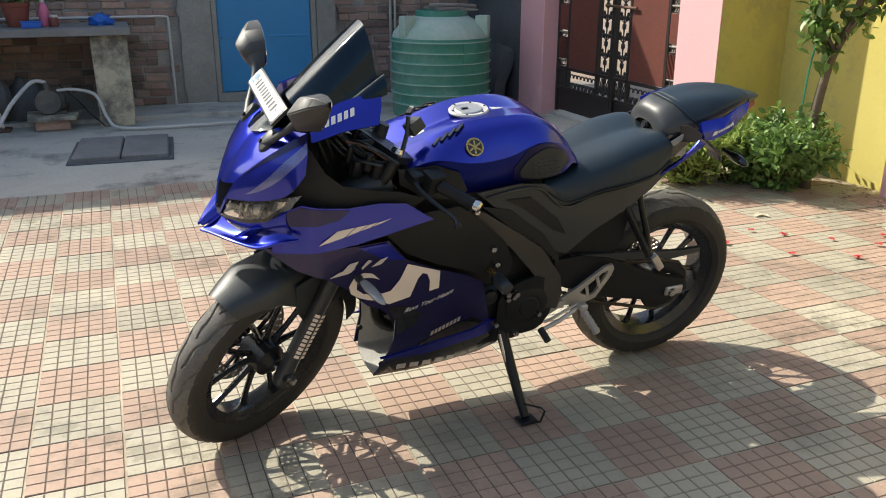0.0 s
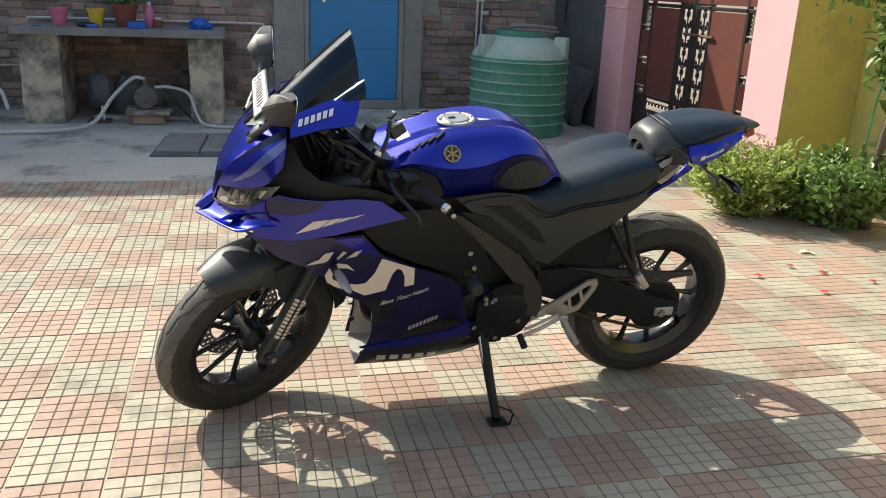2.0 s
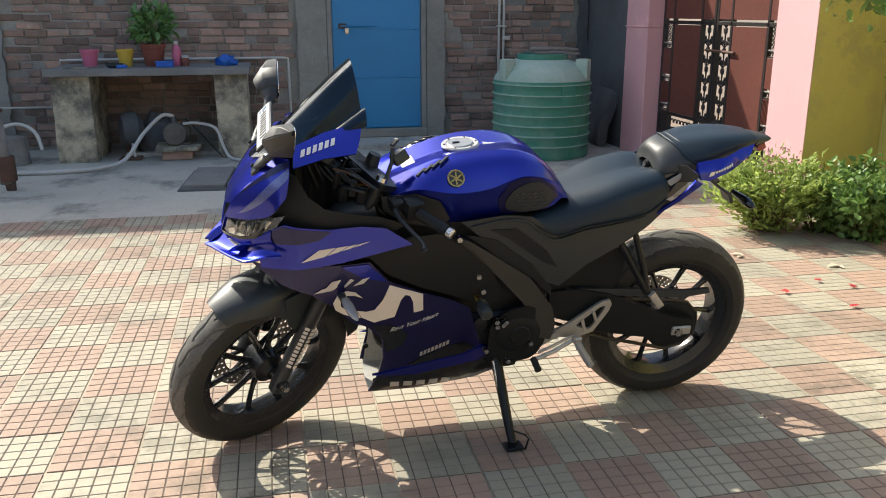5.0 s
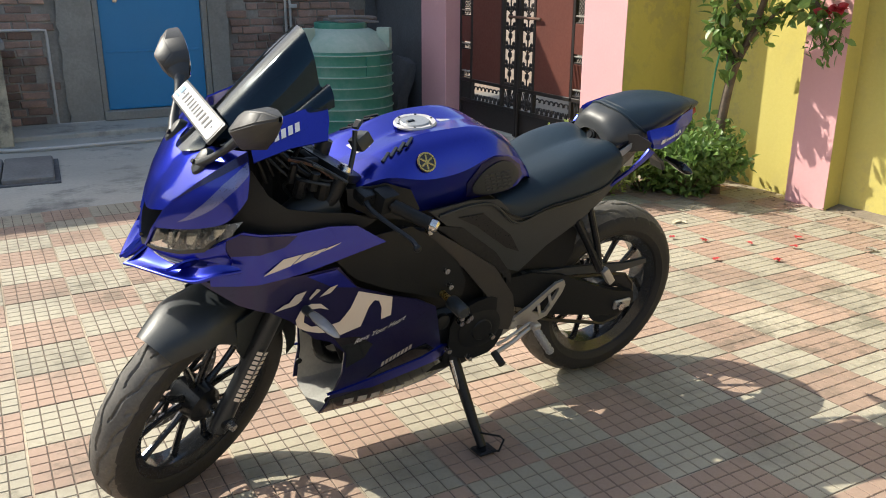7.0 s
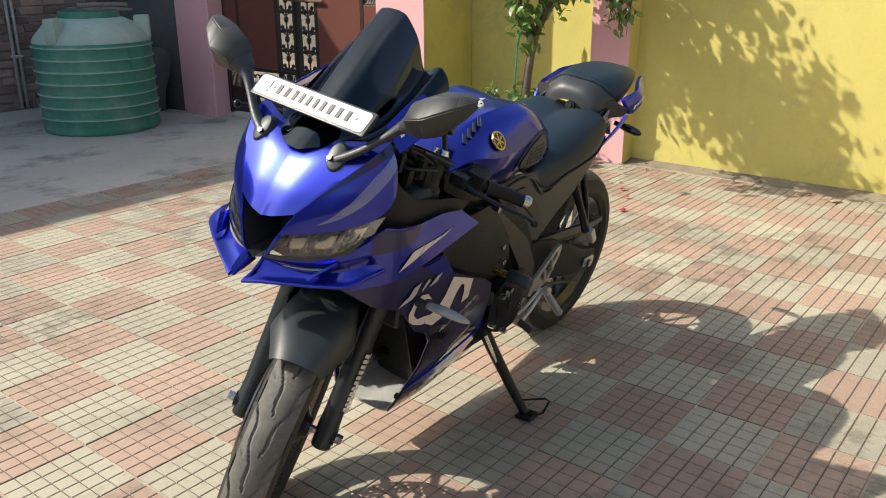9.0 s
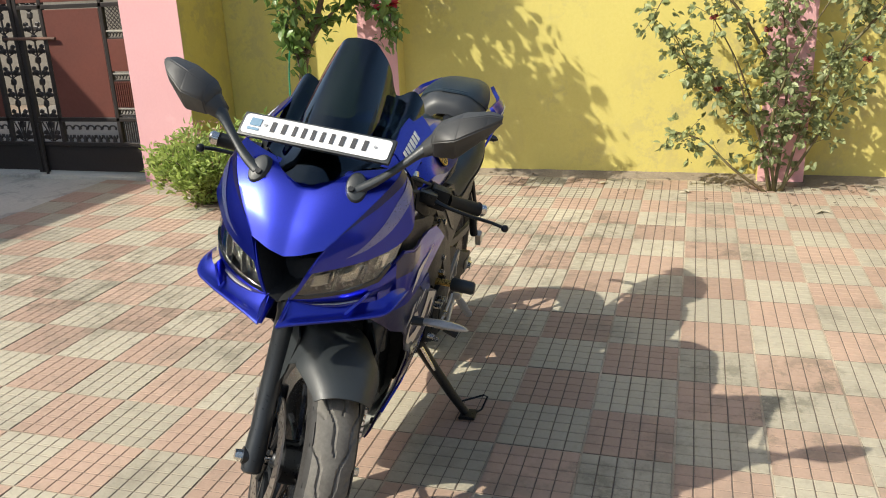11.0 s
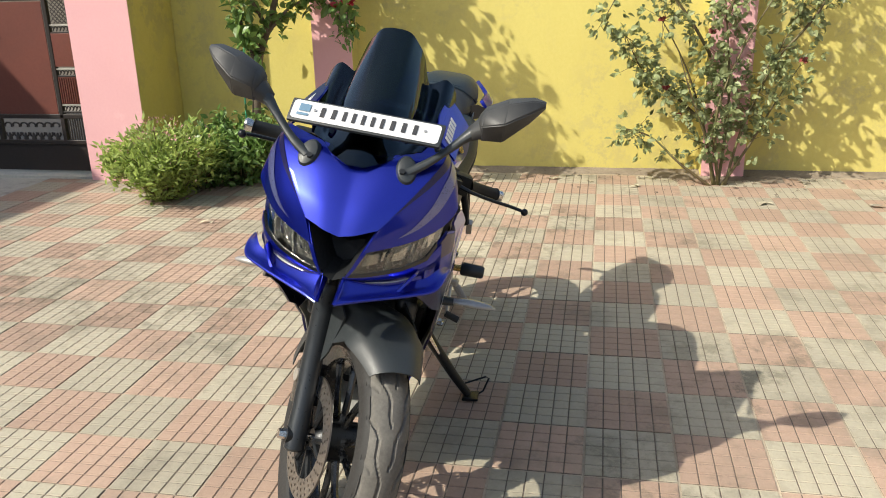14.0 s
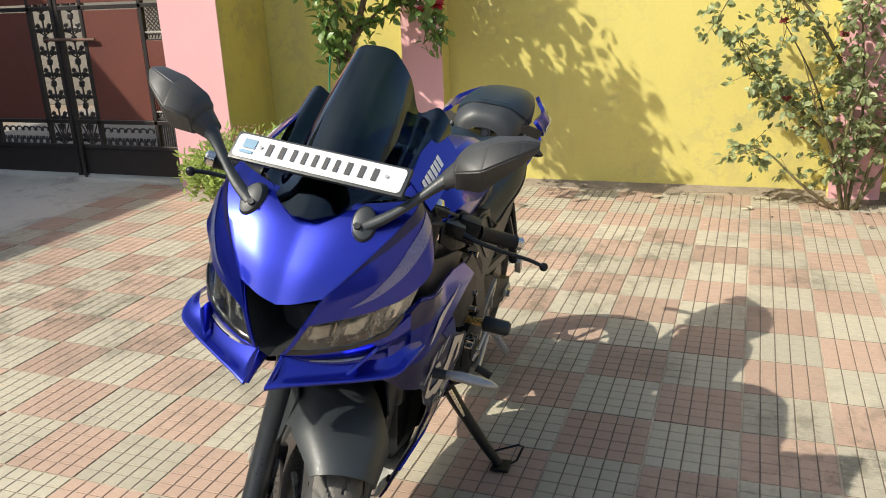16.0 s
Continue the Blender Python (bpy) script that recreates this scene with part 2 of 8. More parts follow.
M["plate_white"] = surface("plate_white", (0.66, 0.66, 0.65), (0.56, 0.56, 0.55), 0.4, big=9, fine=100, var=0.3, bump=0.02)
M["mark_dark"] = surface("dark_marking", (0.025, 0.025, 0.028), (0.018, 0.018, 0.02), 0.5, big=9, fine=100, var=0.3, bump=0.0)
M["plate_tint"] = surface("plate_hologram", (0.16, 0.27, 0.36), (0.12, 0.2, 0.28), 0.35, 0.3, big=30, fine=150, var=0.5, bump=0.0)
M["lamp_clear"], nodes_, links_, bs_ = principled("lamp_lens", 0.02, 0.0, 0.5)
bs_.inputs["Base Color"].default_value = (0.80, 0.80, 0.77, 1)
bs_.inputs["Transmission Weight"].default_value = 1.0
bs_.inputs["IOR"].default_value = 1.5
M["lamp_bowl"] = surface("lamp_bowl", (0.36, 0.35, 0.33), (0.12, 0.12, 0.11), 0.24, 0.7, big=30, fine=140, var=0.8, bump=0.0)
M["reflector"] = surface("lamp_reflector", (0.80, 0.79, 0.76), (0.40, 0.40, 0.38), 0.12, 0.95, big=14, fine=90, var=0.9, bump=0.0)
M["ind_lens"] = surface("clear_indicator_lens", (0.34, 0.33, 0.31), (0.22, 0.21, 0.20), 0.2, 0.1, 0.8, big=30, fine=120, var=0.6, bump=0.05)
M["mirror"] = surface("mirror_glass", (0.8, 0.8, 0.8), (0.78, 0.78, 0.78), 0.03, 1.0, big=2, fine=20, var=0.1, bump=0.0, rough_var=0.01)
M["chain"] = surface("oily_chain", (0.06, 0.052, 0.044), (0.03, 0.027, 0.024), 0.5, 0.6, big=20, fine=200, var=0.7, bump=0.2)
M["red_lens"] = surface("red_lens", (0.22, 0.008, 0.01), (0.16, 0.006, 0.008), 0.15, 0, 0.8, big=9, fine=100, var=0.4, bump=0.0)
M["heat_shield"] = surface("pale_heat_film", (0.62, 0.61, 0.56), (0.34, 0.335, 0.32), 0.5, 0.2, big=9, fine=120, var=0.7, bump=0.1)


M["cap_grey"] = surface("grey_cap", (0.30, 0.31, 0.32), (0.22, 0.225, 0.23), 0.45, 0.3, big=9, fine=160, var=0.5, bump=0.03, bump_dist=0.0005)
M["satin_plastic"] = surface("satin_black_plastic", (0.034, 0.037, 0.038), (0.024, 0.026, 0.027), 0.46, 0.0, big=5, fine=300, var=0.5, bump=0.06, bump_dist=0.0005)
M["mirror_plastic"] = surface("grained_grey_plastic", (0.034, 0.034, 0.0325), (0.026, 0.026, 0.025), 0.52, 0.0, big=6, fine=700, var=0.3, bump=0.03, bump_dist=0.0003)
M["dirt"] = surface("dusty_soil", (0.30, 0.245, 0.18), (0.13, 0.105, 0.08), 0.95, big=2.5, fine=60, var=0.9, bump=0.6, bump_dist=0.008)
M["bloom_dull"] = surface("withered_petal", (0.26, 0.035, 0.03), (0.14, 0.03, 0.02), 0.6, big=20, fine=60, var=0.8, bump=0.1)
M["wheel_black"] = surface("wheel_paint", (0.020, 0.022, 0.025), (0.014, 0.015, 0.017), 0.24, 0.3, 0.3, big=6, fine=200, var=0.5, bump=0.0, rough_var=0.06)
M["soot"] = surface("dull_black_plastic", (0.012, 0.0135, 0.0145), (0.008, 0.009, 0.0098), 0.5, big=6, fine=260, var=0.6, bump=0.06, bump_dist=0.0006)
M["pump_iron"] = surface("dusty_grey_iron", (0.17, 0.155, 0.135), (0.08, 0.072, 0.064), 0.8, big=8, fine=70, var=0.9, bump=0.5)
M["road"] = surface("dusty_road", (0.20, 0.18, 0.155), (0.13, 0.118, 0.10), 0.9, big=1.2, fine=45, var=0.8, bump=0.3)
M["void"] = surface("deep_black_plastic", (0.014, 0.015, 0.016), (0.010, 0.011, 0.012), 0.6, big=9, fine=100, var=0.4, bump=0.0)
for key, level in (("black", 0.22), ("satin", 0.3), ("gloss", 0.4), ("void", 0.15), ("rubber", 0.3)):
    M[key].node_tree.nodes["Principled BSDF"].inputs["Specular IOR Level"].default_value = level


for key, level in (("soot", 0.22), ("black", 0.45), ("vinyl", 0.32), ("void", 0.30), ("rubber", 0.40)):
    M[key].node_tree.nodes["Principled BSDF"].inputs["Specular IOR Level"].default_value = level


# ---- building helpers ----
def part(name, bm, material, parent=None, label="", smooth=False, angle=None, xf=None):
    """Links a bmesh as one mesh object, under a thing or a part."""
    if xf is not None:
        bm.transform(xf)
    me = bpy.data.meshes.new(name)
    bm.to_mesh(me)
    bm.free()
    for m in (material if isinstance(material, (list, tuple)) else [material]):
        me.materials.append(m)
    if smooth:
        me.shade_smooth()
        if angle:
            me.set_sharp_from_angle(angle=radians(angle))
    ob = new(name, me)
    if parent is not None:
        ob.parent = parent
    if label:
        ob["label"] = label
    return ob


def thing(name, label, category, m=None, group="", kind=""):
    ob = new(name)
    ob.empty_display_size = 0.1
    if m is not None:
        ob.matrix_basis = m
    return tagged(ob, label, category, group, kind)


def add_box(bm, lo, hi, bevel=0.0, seg=1, m=None):
    r = bmesh.ops.create_cube(bm, size=1.0)
    vs = r["verts"]
    for v in vs:
        v.co = Vector([lo[i] + (v.co[i] + 0.5) * (hi[i] - lo[i]) for i in range(3)])
    if bevel:
        es = list({e for v in vs for e in v.link_edges})
        out = bmesh.ops.bevel(bm, geom=es, offset=bevel, segments=seg, affect="EDGES", profile=0.7)
        vs = list({v for f in out["faces"] for v in f.verts} | {v for v in vs if v.is_valid})
    if m is not None:
        bmesh.ops.transform(bm, matrix=m, verts=vs)
    return vs


def box_bm(lo, hi, bevel=0.0, seg=1, m=None):
    bm = bmesh.new()
    add_box(bm, lo, hi, bevel, seg, m)
    return bm


def add_tube(bm, pts, radii, seg=12, cap=True, flat=1.0):
    """A round tube along points; radii one number or one per point."""
    pts = [Vector(p) for p in pts]
    if not isinstance(radii, (list, tuple)):
        radii = [radii] * len(pts)
    rings, up = [], None
    for i, p in enumerate(pts):
        d = (pts[min(i + 1, len(pts) - 1)] - pts[max(i - 1, 0)]).normalized()
        if up is None:
            up = Vector((0, 0, 1)) if abs(d.z) < 0.9 else Vector((0, 1, 0))
        side = d.cross(up).normalized()
        up = side.cross(d).normalized()
        rings.append([bm.verts.new(p + radii[i] * (math.cos(a) * side + flat * math.sin(a) * up)) for a in [2 * math.pi * k / seg for k in range(seg)]])
    for a, b in zip(rings, rings[1:]):
        for k in range(seg):
            bm.faces.new((a[k], a[(k + 1) % seg], b[(k + 1) % seg], b[k]))
    if cap:
        bm.faces.new(rings[0][::-1])
        bm.faces.new(rings[-1])
    return rings


def tube_bm(pts, radii, seg=12, cap=True, flat=1.0):
    bm = bmesh.new()
    add_tube(bm, pts, radii, seg, cap, flat)
    bmesh.ops.recalc_face_normals(bm, faces=bm.faces)
    return bm


def spline(pts, n=6):
    """Catmull-Rom through the points, n steps a span."""
    pts = [Vector(p) for p in pts]
    out = []
    for i in range(len(pts) - 1):
        p0, p1, p2, p3 = pts[max(i - 1, 0)], pts[i], pts[i + 1], pts[min(i + 2, len(pts) - 1)]
        for k in range(n):
            t = k / n
            out.append(0.5 * ((2 * p1) + (p2 - p0) * t + (2 * p0 - 5 * p1 + 4 * p2 - p3) * t * t + (3 * p1 - p0 - 3 * p2 + p3) * t ** 3))
    return out + [pts[-1]]


def lathe_bm(profile, seg=32, axis="z", cap=False, turn=2 * math.pi, start=0.0):
    """profile: (radius, height) pairs turned about an axis."""
    bm = bmesh.new()
    full = abs(turn - 2 * math.pi) < 1e-6
    rings = []
    for k in range(seg if full else seg + 1):
        a = start + turn * k / seg
        c, s = math.cos(a), math.sin(a)
        rings.append([bm.verts.new({"z": (r * c, r * s, h), "y": (r * s, h, r * c), "x": (h, r * c, r * s)}[axis]) for r, h in profile])
    for k in range(seg):
        a, b = rings[k], rings[(k + 1) % len(rings)]
        for i in range(len(profile) - 1):
            bm.faces.new((a[i], a[i + 1], b[i + 1], b[i]))
    bmesh.ops.remove_doubles(bm, verts=bm.verts, dist=1e-5)
    if cap and full:
        bmesh.ops.holes_fill(bm, edges=[e for e in bm.edges if e.is_boundary])
    bmesh.ops.recalc_face_normals(bm, faces=bm.faces)
    return bm


def thicken(bm, depth):
    bmesh.ops.recalc_face_normals(bm, faces=bm.faces)
    bmesh.ops.solidify(bm, geom=list(bm.faces), thickness=depth)
    bmesh.ops.recalc_face_normals(bm, faces=bm.faces)
    return bm


def round_outline(pts, steps=1):
    for _ in range(steps):
        out = []
        for a, b in zip(pts, pts[1:] + pts[:1]):
            out += [(0.8 * a[0] + 0.2 * b[0], 0.8 * a[1] + 0.2 * b[1]), (0.2 * a[0] + 0.8 * b[0], 0.2 * a[1] + 0.8 * b[1])]
        pts = out
    return pts


def panel_bm(outline, place, step=0.03, depth=0.004, soft=0, both=False):
    """A curved sheet: an outline in (u, v), cut into a grid, laid by place(u, v) -> (x, y, z), with thickness. both: its mirror image across y = 0 instead."""
    pts = round_outline([tuple(p) for p in outline], soft) if soft else outline
    bm = bmesh.new()
    f = bm.faces.new([bm.verts.new((u, v, 0)) for u, v in pts])
    us, vs = [p[0] for p in pts], [p[1] for p in pts]
    for axis, lo, hi in ((0, min(us), max(us)), (1, min(vs), max(vs))):
        k = math.ceil(lo / step)
        while k * step < hi:
            co, no = [0, 0, 0], [0, 0, 0]
            co[axis], no[axis] = k * step, 1
            bmesh.ops.bisect_plane(bm, geom=bm.verts[:] + bm.edges[:] + bm.faces[:], dist=1e-6, plane_co=co, plane_no=no)
            k += 1
    bmesh.ops.triangulate(bm, faces=[f for f in bm.faces if len(f.verts) > 4])
    for v in bm.verts:
        v.co = Vector(place(v.co.x, v.co.y))
    if both:
        for v in bm.verts:
            v.co.y = -v.co.y
    if depth:
        bm.normal_update()
        thicken(bm, depth)
    return bm


def loft_bm(sections, steps=4, close=False, mirror=True, cap=True, crisp=False):
    """Smooth skin through cross-sections (lists of equally many points); mirror: each is a half from the top centre to the lower edge, completed across y = 0."""
    rows = []
    for s in sections:
        half = [Vector(p) for p in s] if crisp else spline(s, steps)
        rows.append(half)
    cols = list(zip(*rows))
    if not crisp:
        cols = [spline(c, steps) for c in cols]
    grid = list(zip(*cols))
    bm = bmesh.new()
    sides = (1, -1) if mirror else (1,)
    for sgn in sides:
        vg = [[bm.verts.new((p.x, sgn * p.y, p.z)) for p in row] for row in grid]
        for a, b in zip(vg, vg[1:]):
            n = len(a)
            for i in range(n if close else n - 1):
                bm.faces.new((a[i], a[(i + 1) % n], b[(i + 1) % n], b[i]))
    bmesh.ops.remove_doubles(bm, verts=bm.verts, dist=1e-4)
    if cap:
        bmesh.ops.holes_fill(bm, edges=[e for e in bm.edges if e.is_boundary])
        bmesh.ops.triangulate(bm, faces=[f for f in bm.faces if len(f.verts) > 4])
    bmesh.ops.recalc_face_normals(bm, faces=bm.faces)
    return bm


def add_leaf(bm, p, d, up, size, width=0.5, fold=0.25):
    d, up = d.normalized(), up.normalized()
    side = d.cross(up)
    if side.length < 1e-3:
        side = d.orthogonal()
    side.normalize()
    n = side.cross(d)
    w = size * width * 0.5
    at = lambda u, v, h=0.0: bm.verts.new(p + d * size * u + side * w * v + n * (w * h - size * 0.2 * u * u))
    a, t = at(0, 0), at(1, 0)
    c1, c2 = at(0.34, 0), at(0.68, 0)
    l1, l2, r1, r2 = at(0.30, 0.92, fold), at(0.66, 0.80, fold), at(0.30, -0.92, fold), at(0.66, -0.80, fold)
    for f in ((a, c1, l1), (a, r1, c1), (c1, c2, l2, l1), (c1, r1, r2, c2), (c2, t, l2), (c2, r2, t)):
        bm.faces.new(f)


def rand_dir(rng, up=0.0):
    while True:
        v = Vector((rng.uniform(-1, 1), rng.uniform(-1, 1), rng.uniform(-1, 1) + up))
        if 0.1 < v.length < 1.6:
            return v.normalized()


# ---- the yard: ground, walls, gate ----
TX, TY, TP = -0.345, 1.105, 0.2542          # lattice of the paving tiles
PAVE_END = TY + 17 * TP                      # the paving stops here, concrete goes on
ground = part("ground", box_bm((-400, -400, -0.35), (400, 400, -0.045)), M["soil"])
tagged(ground, "bare brown soil reaching the horizon", "ground", kind="structure")
pavement = part("pavement", box_bm((-6.0, -4.6, -0.044), (4.34, PAVE_END, -0.0035)), M["grout"])
tagged(pavement, "red and cream chequered cement tile paving", "pavement", kind="structure")
bm = bmesh.new()
nx, ny = 40, 16
vg = [[bm.verts.new((-6.0 + 9.9 * i / nx, PAVE_END + 0.002 + (8.55 - PAVE_END) * j / ny, 0.004 * noise.noise((i * 0.5, j * 0.5, 0)) - 0.004)) for j in range(ny + 1)] for i in range(nx + 1)]
for i in range(nx):
    for j in range(ny):
        bm.faces.new((vg[i][j], vg[i + 1][j], vg[i + 1][j + 1], vg[i][j + 1]))
thicken(bm, 0.036)
yard_concrete = tagged(part("concrete_apron", bm, M["concrete"]), "worn grey concrete apron in front of the brick wall", "floor", kind="structure")
road = tagged(part("road", box_bm((4.6, 4.4, -0.044), (9.0, 9.0, -0.02)), M["road"]), "dusty road surface beyond the gate", "road", kind="structure")

# brick house wall, in the shade, with a doorway
DX0, DX1, WY = 1.01, 1.93, 8.55
wall_north = thing("wall_north", "old exposed brick house wall with grey mortar", "wall", kind="structure")
for lo, hi in (((-6.2, WY, -0.04), (DX0 - 0.06, WY + 0.25, 1.95)), ((DX1 + 0.06, WY, -0.04), (4.1, WY + 0.25, 1.95)), ((-6.2, WY, 1.95), (4.1, WY + 0.25, 4.02))):
    part("wall_core", box_bm(lo, hi), M["mortar"], wall_north)
part("cornice", box_bm((-6.3, WY - 0.1, 4.02), (4.2, WY + 0.3, 4.1), 0.01), M["plaster"], wall_north)
house_floor = tagged(part("house_floor", box_bm((-6.2, WY + 0.25, -0.04), (4.1, 12.0, 0.0)), M["concrete"]), "plain concrete floor inside the brick house", "floor", kind="structure")
tagged(part("ceiling", box_bm((-6.2, WY + 0.25, 3.9), (4.1, 12.0, 4.02)), M["plaster"]), "plain flat roof slab of the brick house", "roof", kind="structure")
# plaster coats on the wall: strips by the door and the corner
for i, (x0, x1, key) in enumerate(((0.66, DX0 - 0.055, "plaster"), (DX1 + 0.055, 2.17, "plaster"), (3.64, 3.75, "dark_plaster"), (-2.75, -2.1, "plaster"))):
    bm = bmesh.new()
    n = 26
    rng = random.Random(40 + i)
    lv = [bm.verts.new((x0 + (0.02 * noise.noise((k * 0.37, i, 0)) + rng.uniform(-0.012, 0.012) if x0 not in (DX1 + 0.055,) else 0), WY - 0.03, 0.03 + 1.9 * k / n)) for k in range(n + 1)]
    rv = [bm.verts.new((x1 + (0.02 * noise.noise((k * 0.37, i, 5)) + rng.uniform(-0.014, 0.014) if x1 != DX0 - 0.055 else 0), WY - 0.03, 0.03 + 1.9 * k / n)) for k in range(n + 1)]
    for k in range(n):
        bm.faces.new((lv[k], rv[k], rv[k + 1], lv[k + 1]))
    thicken(bm, 0.028)
    part("plaster_coat", bm, M[key], wall_north, "rough cement plaster")
# low plinth along the foot of the wall
plinth = tagged(part("plinth", box_bm((-1.0, 7.92, -0.03), (3.7, WY, 0.035), 0.008), M["concrete"]), "low concrete plinth along the foot of the wall", "plinth", kind="structure")
# doorway
door = thing("door_1", "closed blue painted sheet-metal door", "door", kind="structure")
part("door_leaf", box_bm((DX0 + 0.005, WY - 0.012, 0.125), (DX1 - 0.005, WY + 0.03, 1.95), 0.004), M["door_blue"], door)
for z in (0.14, 0.655, 1.14, 1.6):
    part("door_rail", box_bm((DX0 + 0.03, WY - 0.018, z - 0.012), (DX1 - 0.03, WY - 0.010, z + 0.012), 0.004), M["door_blue"], door)
for x0, x1 in ((DX0 - 0.052, DX0), (DX1, DX1 + 0.052)):
    part("door_jamb", box_bm((x0, WY - 0.05, 0.03), (x1, WY + 0.1, 1.99), 0.006), M["plaster"], door)
part("door_sill", box_bm((DX0 - 0.05, WY - 0.09, 0.036), (DX1 + 0.05, WY + 0.05, 0.122), 0.008), M["plaster"], door, "worn grey cement door sill")
part("door_lintel", box_bm((DX0 - 0.052, WY - 0.05, 1.95), (DX1 + 0.052, WY + 0.1, 1.99)), M["plaster"], door)
bolt = part("bolt", tube_bm([(DX0 + 0.09, WY - 0.03, 1.17), (DX0 + 0.45, WY - 0.03, 1.17)], 0.009, 10), M["door_blue"], door)
part("hasp", box_bm((DX0 + 0.07, WY - 0.035, 1.145), (DX0 + 0.15, WY - 0.012, 1.195), 0.005), M["rust"], door)
part("padlock", box_bm((DX0 + 0.13, WY - 0.05, 1.09), (DX0 + 0.17, WY - 0.025, 1.15), 0.008, 2), M["steel"], door, "small steel padlock")

# east boundary: yellow wall with pink pilasters and the gate
YX = 4.36
wall_east = tagged(part("wall_east", box_bm((YX, -4.6, -0.04), (YX + 0.22, 4.63, 2.3), 0.006), M["yellow"]), "yellow limewashed boundary wall with stains", "wall", kind="structure")
for y0, y1, x0 in ((3.27, 3.55, 4.225), (0.68, 0.95, 4.22), (-2.1, -1.83, 4.22)):
    pil = thing("pilaster", "pink and yellow painted pilaster on the boundary wall", "pilaster", kind="structure")
    part("shaft", box_bm((x0 + 0.004, y0, -0.02), (YX, y1, 2.35), 0.004), M["yellow"], pil)
    part("face", box_bm((x0, y0 + 0.002, -0.018), (x0 + 0.0035, y1 - 0.002, 2.35)), M["pink"], pil, "pink painted face")
gate_pillar = thing("gate_pillar", "pink gate pillar with an olive-yellow side", "pillar", kind="structure")
part("shaft", box_bm((3.804, 4.63, -0.04), (YX + 0.22, 5.08, 2.6), 0.005), M["yellow"], gate_pillar)
part("face", box_bm((3.80, 4.632, -0.038), (3.8035, 5.078, 2.6)), M["pink"], gate_pillar, "pink painted face with a flaking patch")
gate_pillar2 = thing("gate_pillar", "pink gate pillar in the shade by the brick house", "pillar", kind="structure")
part("shaft", box_bm((3.72, 6.95, -0.04), (3.93, 7.42, 2.6), 0.006), M["pink"], gate_pillar2)
part("moulding", box_bm((3.712, 6.942, 1.17), (3.938, 7.428, 1.185), 0.003), M["pink"], gate_pillar2)
wall_corner = tagged(part("wall_corner", box_bm((3.76, 7.42, -0.04), (3.98, WY, 2.6), 0.006), M["dark_plaster"]), "dark grey plastered wall between pillar and house", "wall", kind="structure")
wall_south = tagged(part("wall_south", box_bm((-6.2, -4.85, -0.04), (4.58, -4.6, 3.2), 0.006), M["pale_wall"]), "plain pale house wall closing the yard", "wall", kind="structure")
wall_west = tagged(part("wall_west", box_bm((-6.25, -4.6, -0.04), (-6.0, WY, 2.2), 0.006), M["pale_wall"]), "plain pale wall closing the yard", "wall", kind="structure")
tagged(part("wall_beyond_gate", box_bm((7.6, 3.0, -0.04), (7.8, 10.5, 2.6)), M["road"]), "dusty sunlit wall across the road beyond the gate", "wall", kind="structure")


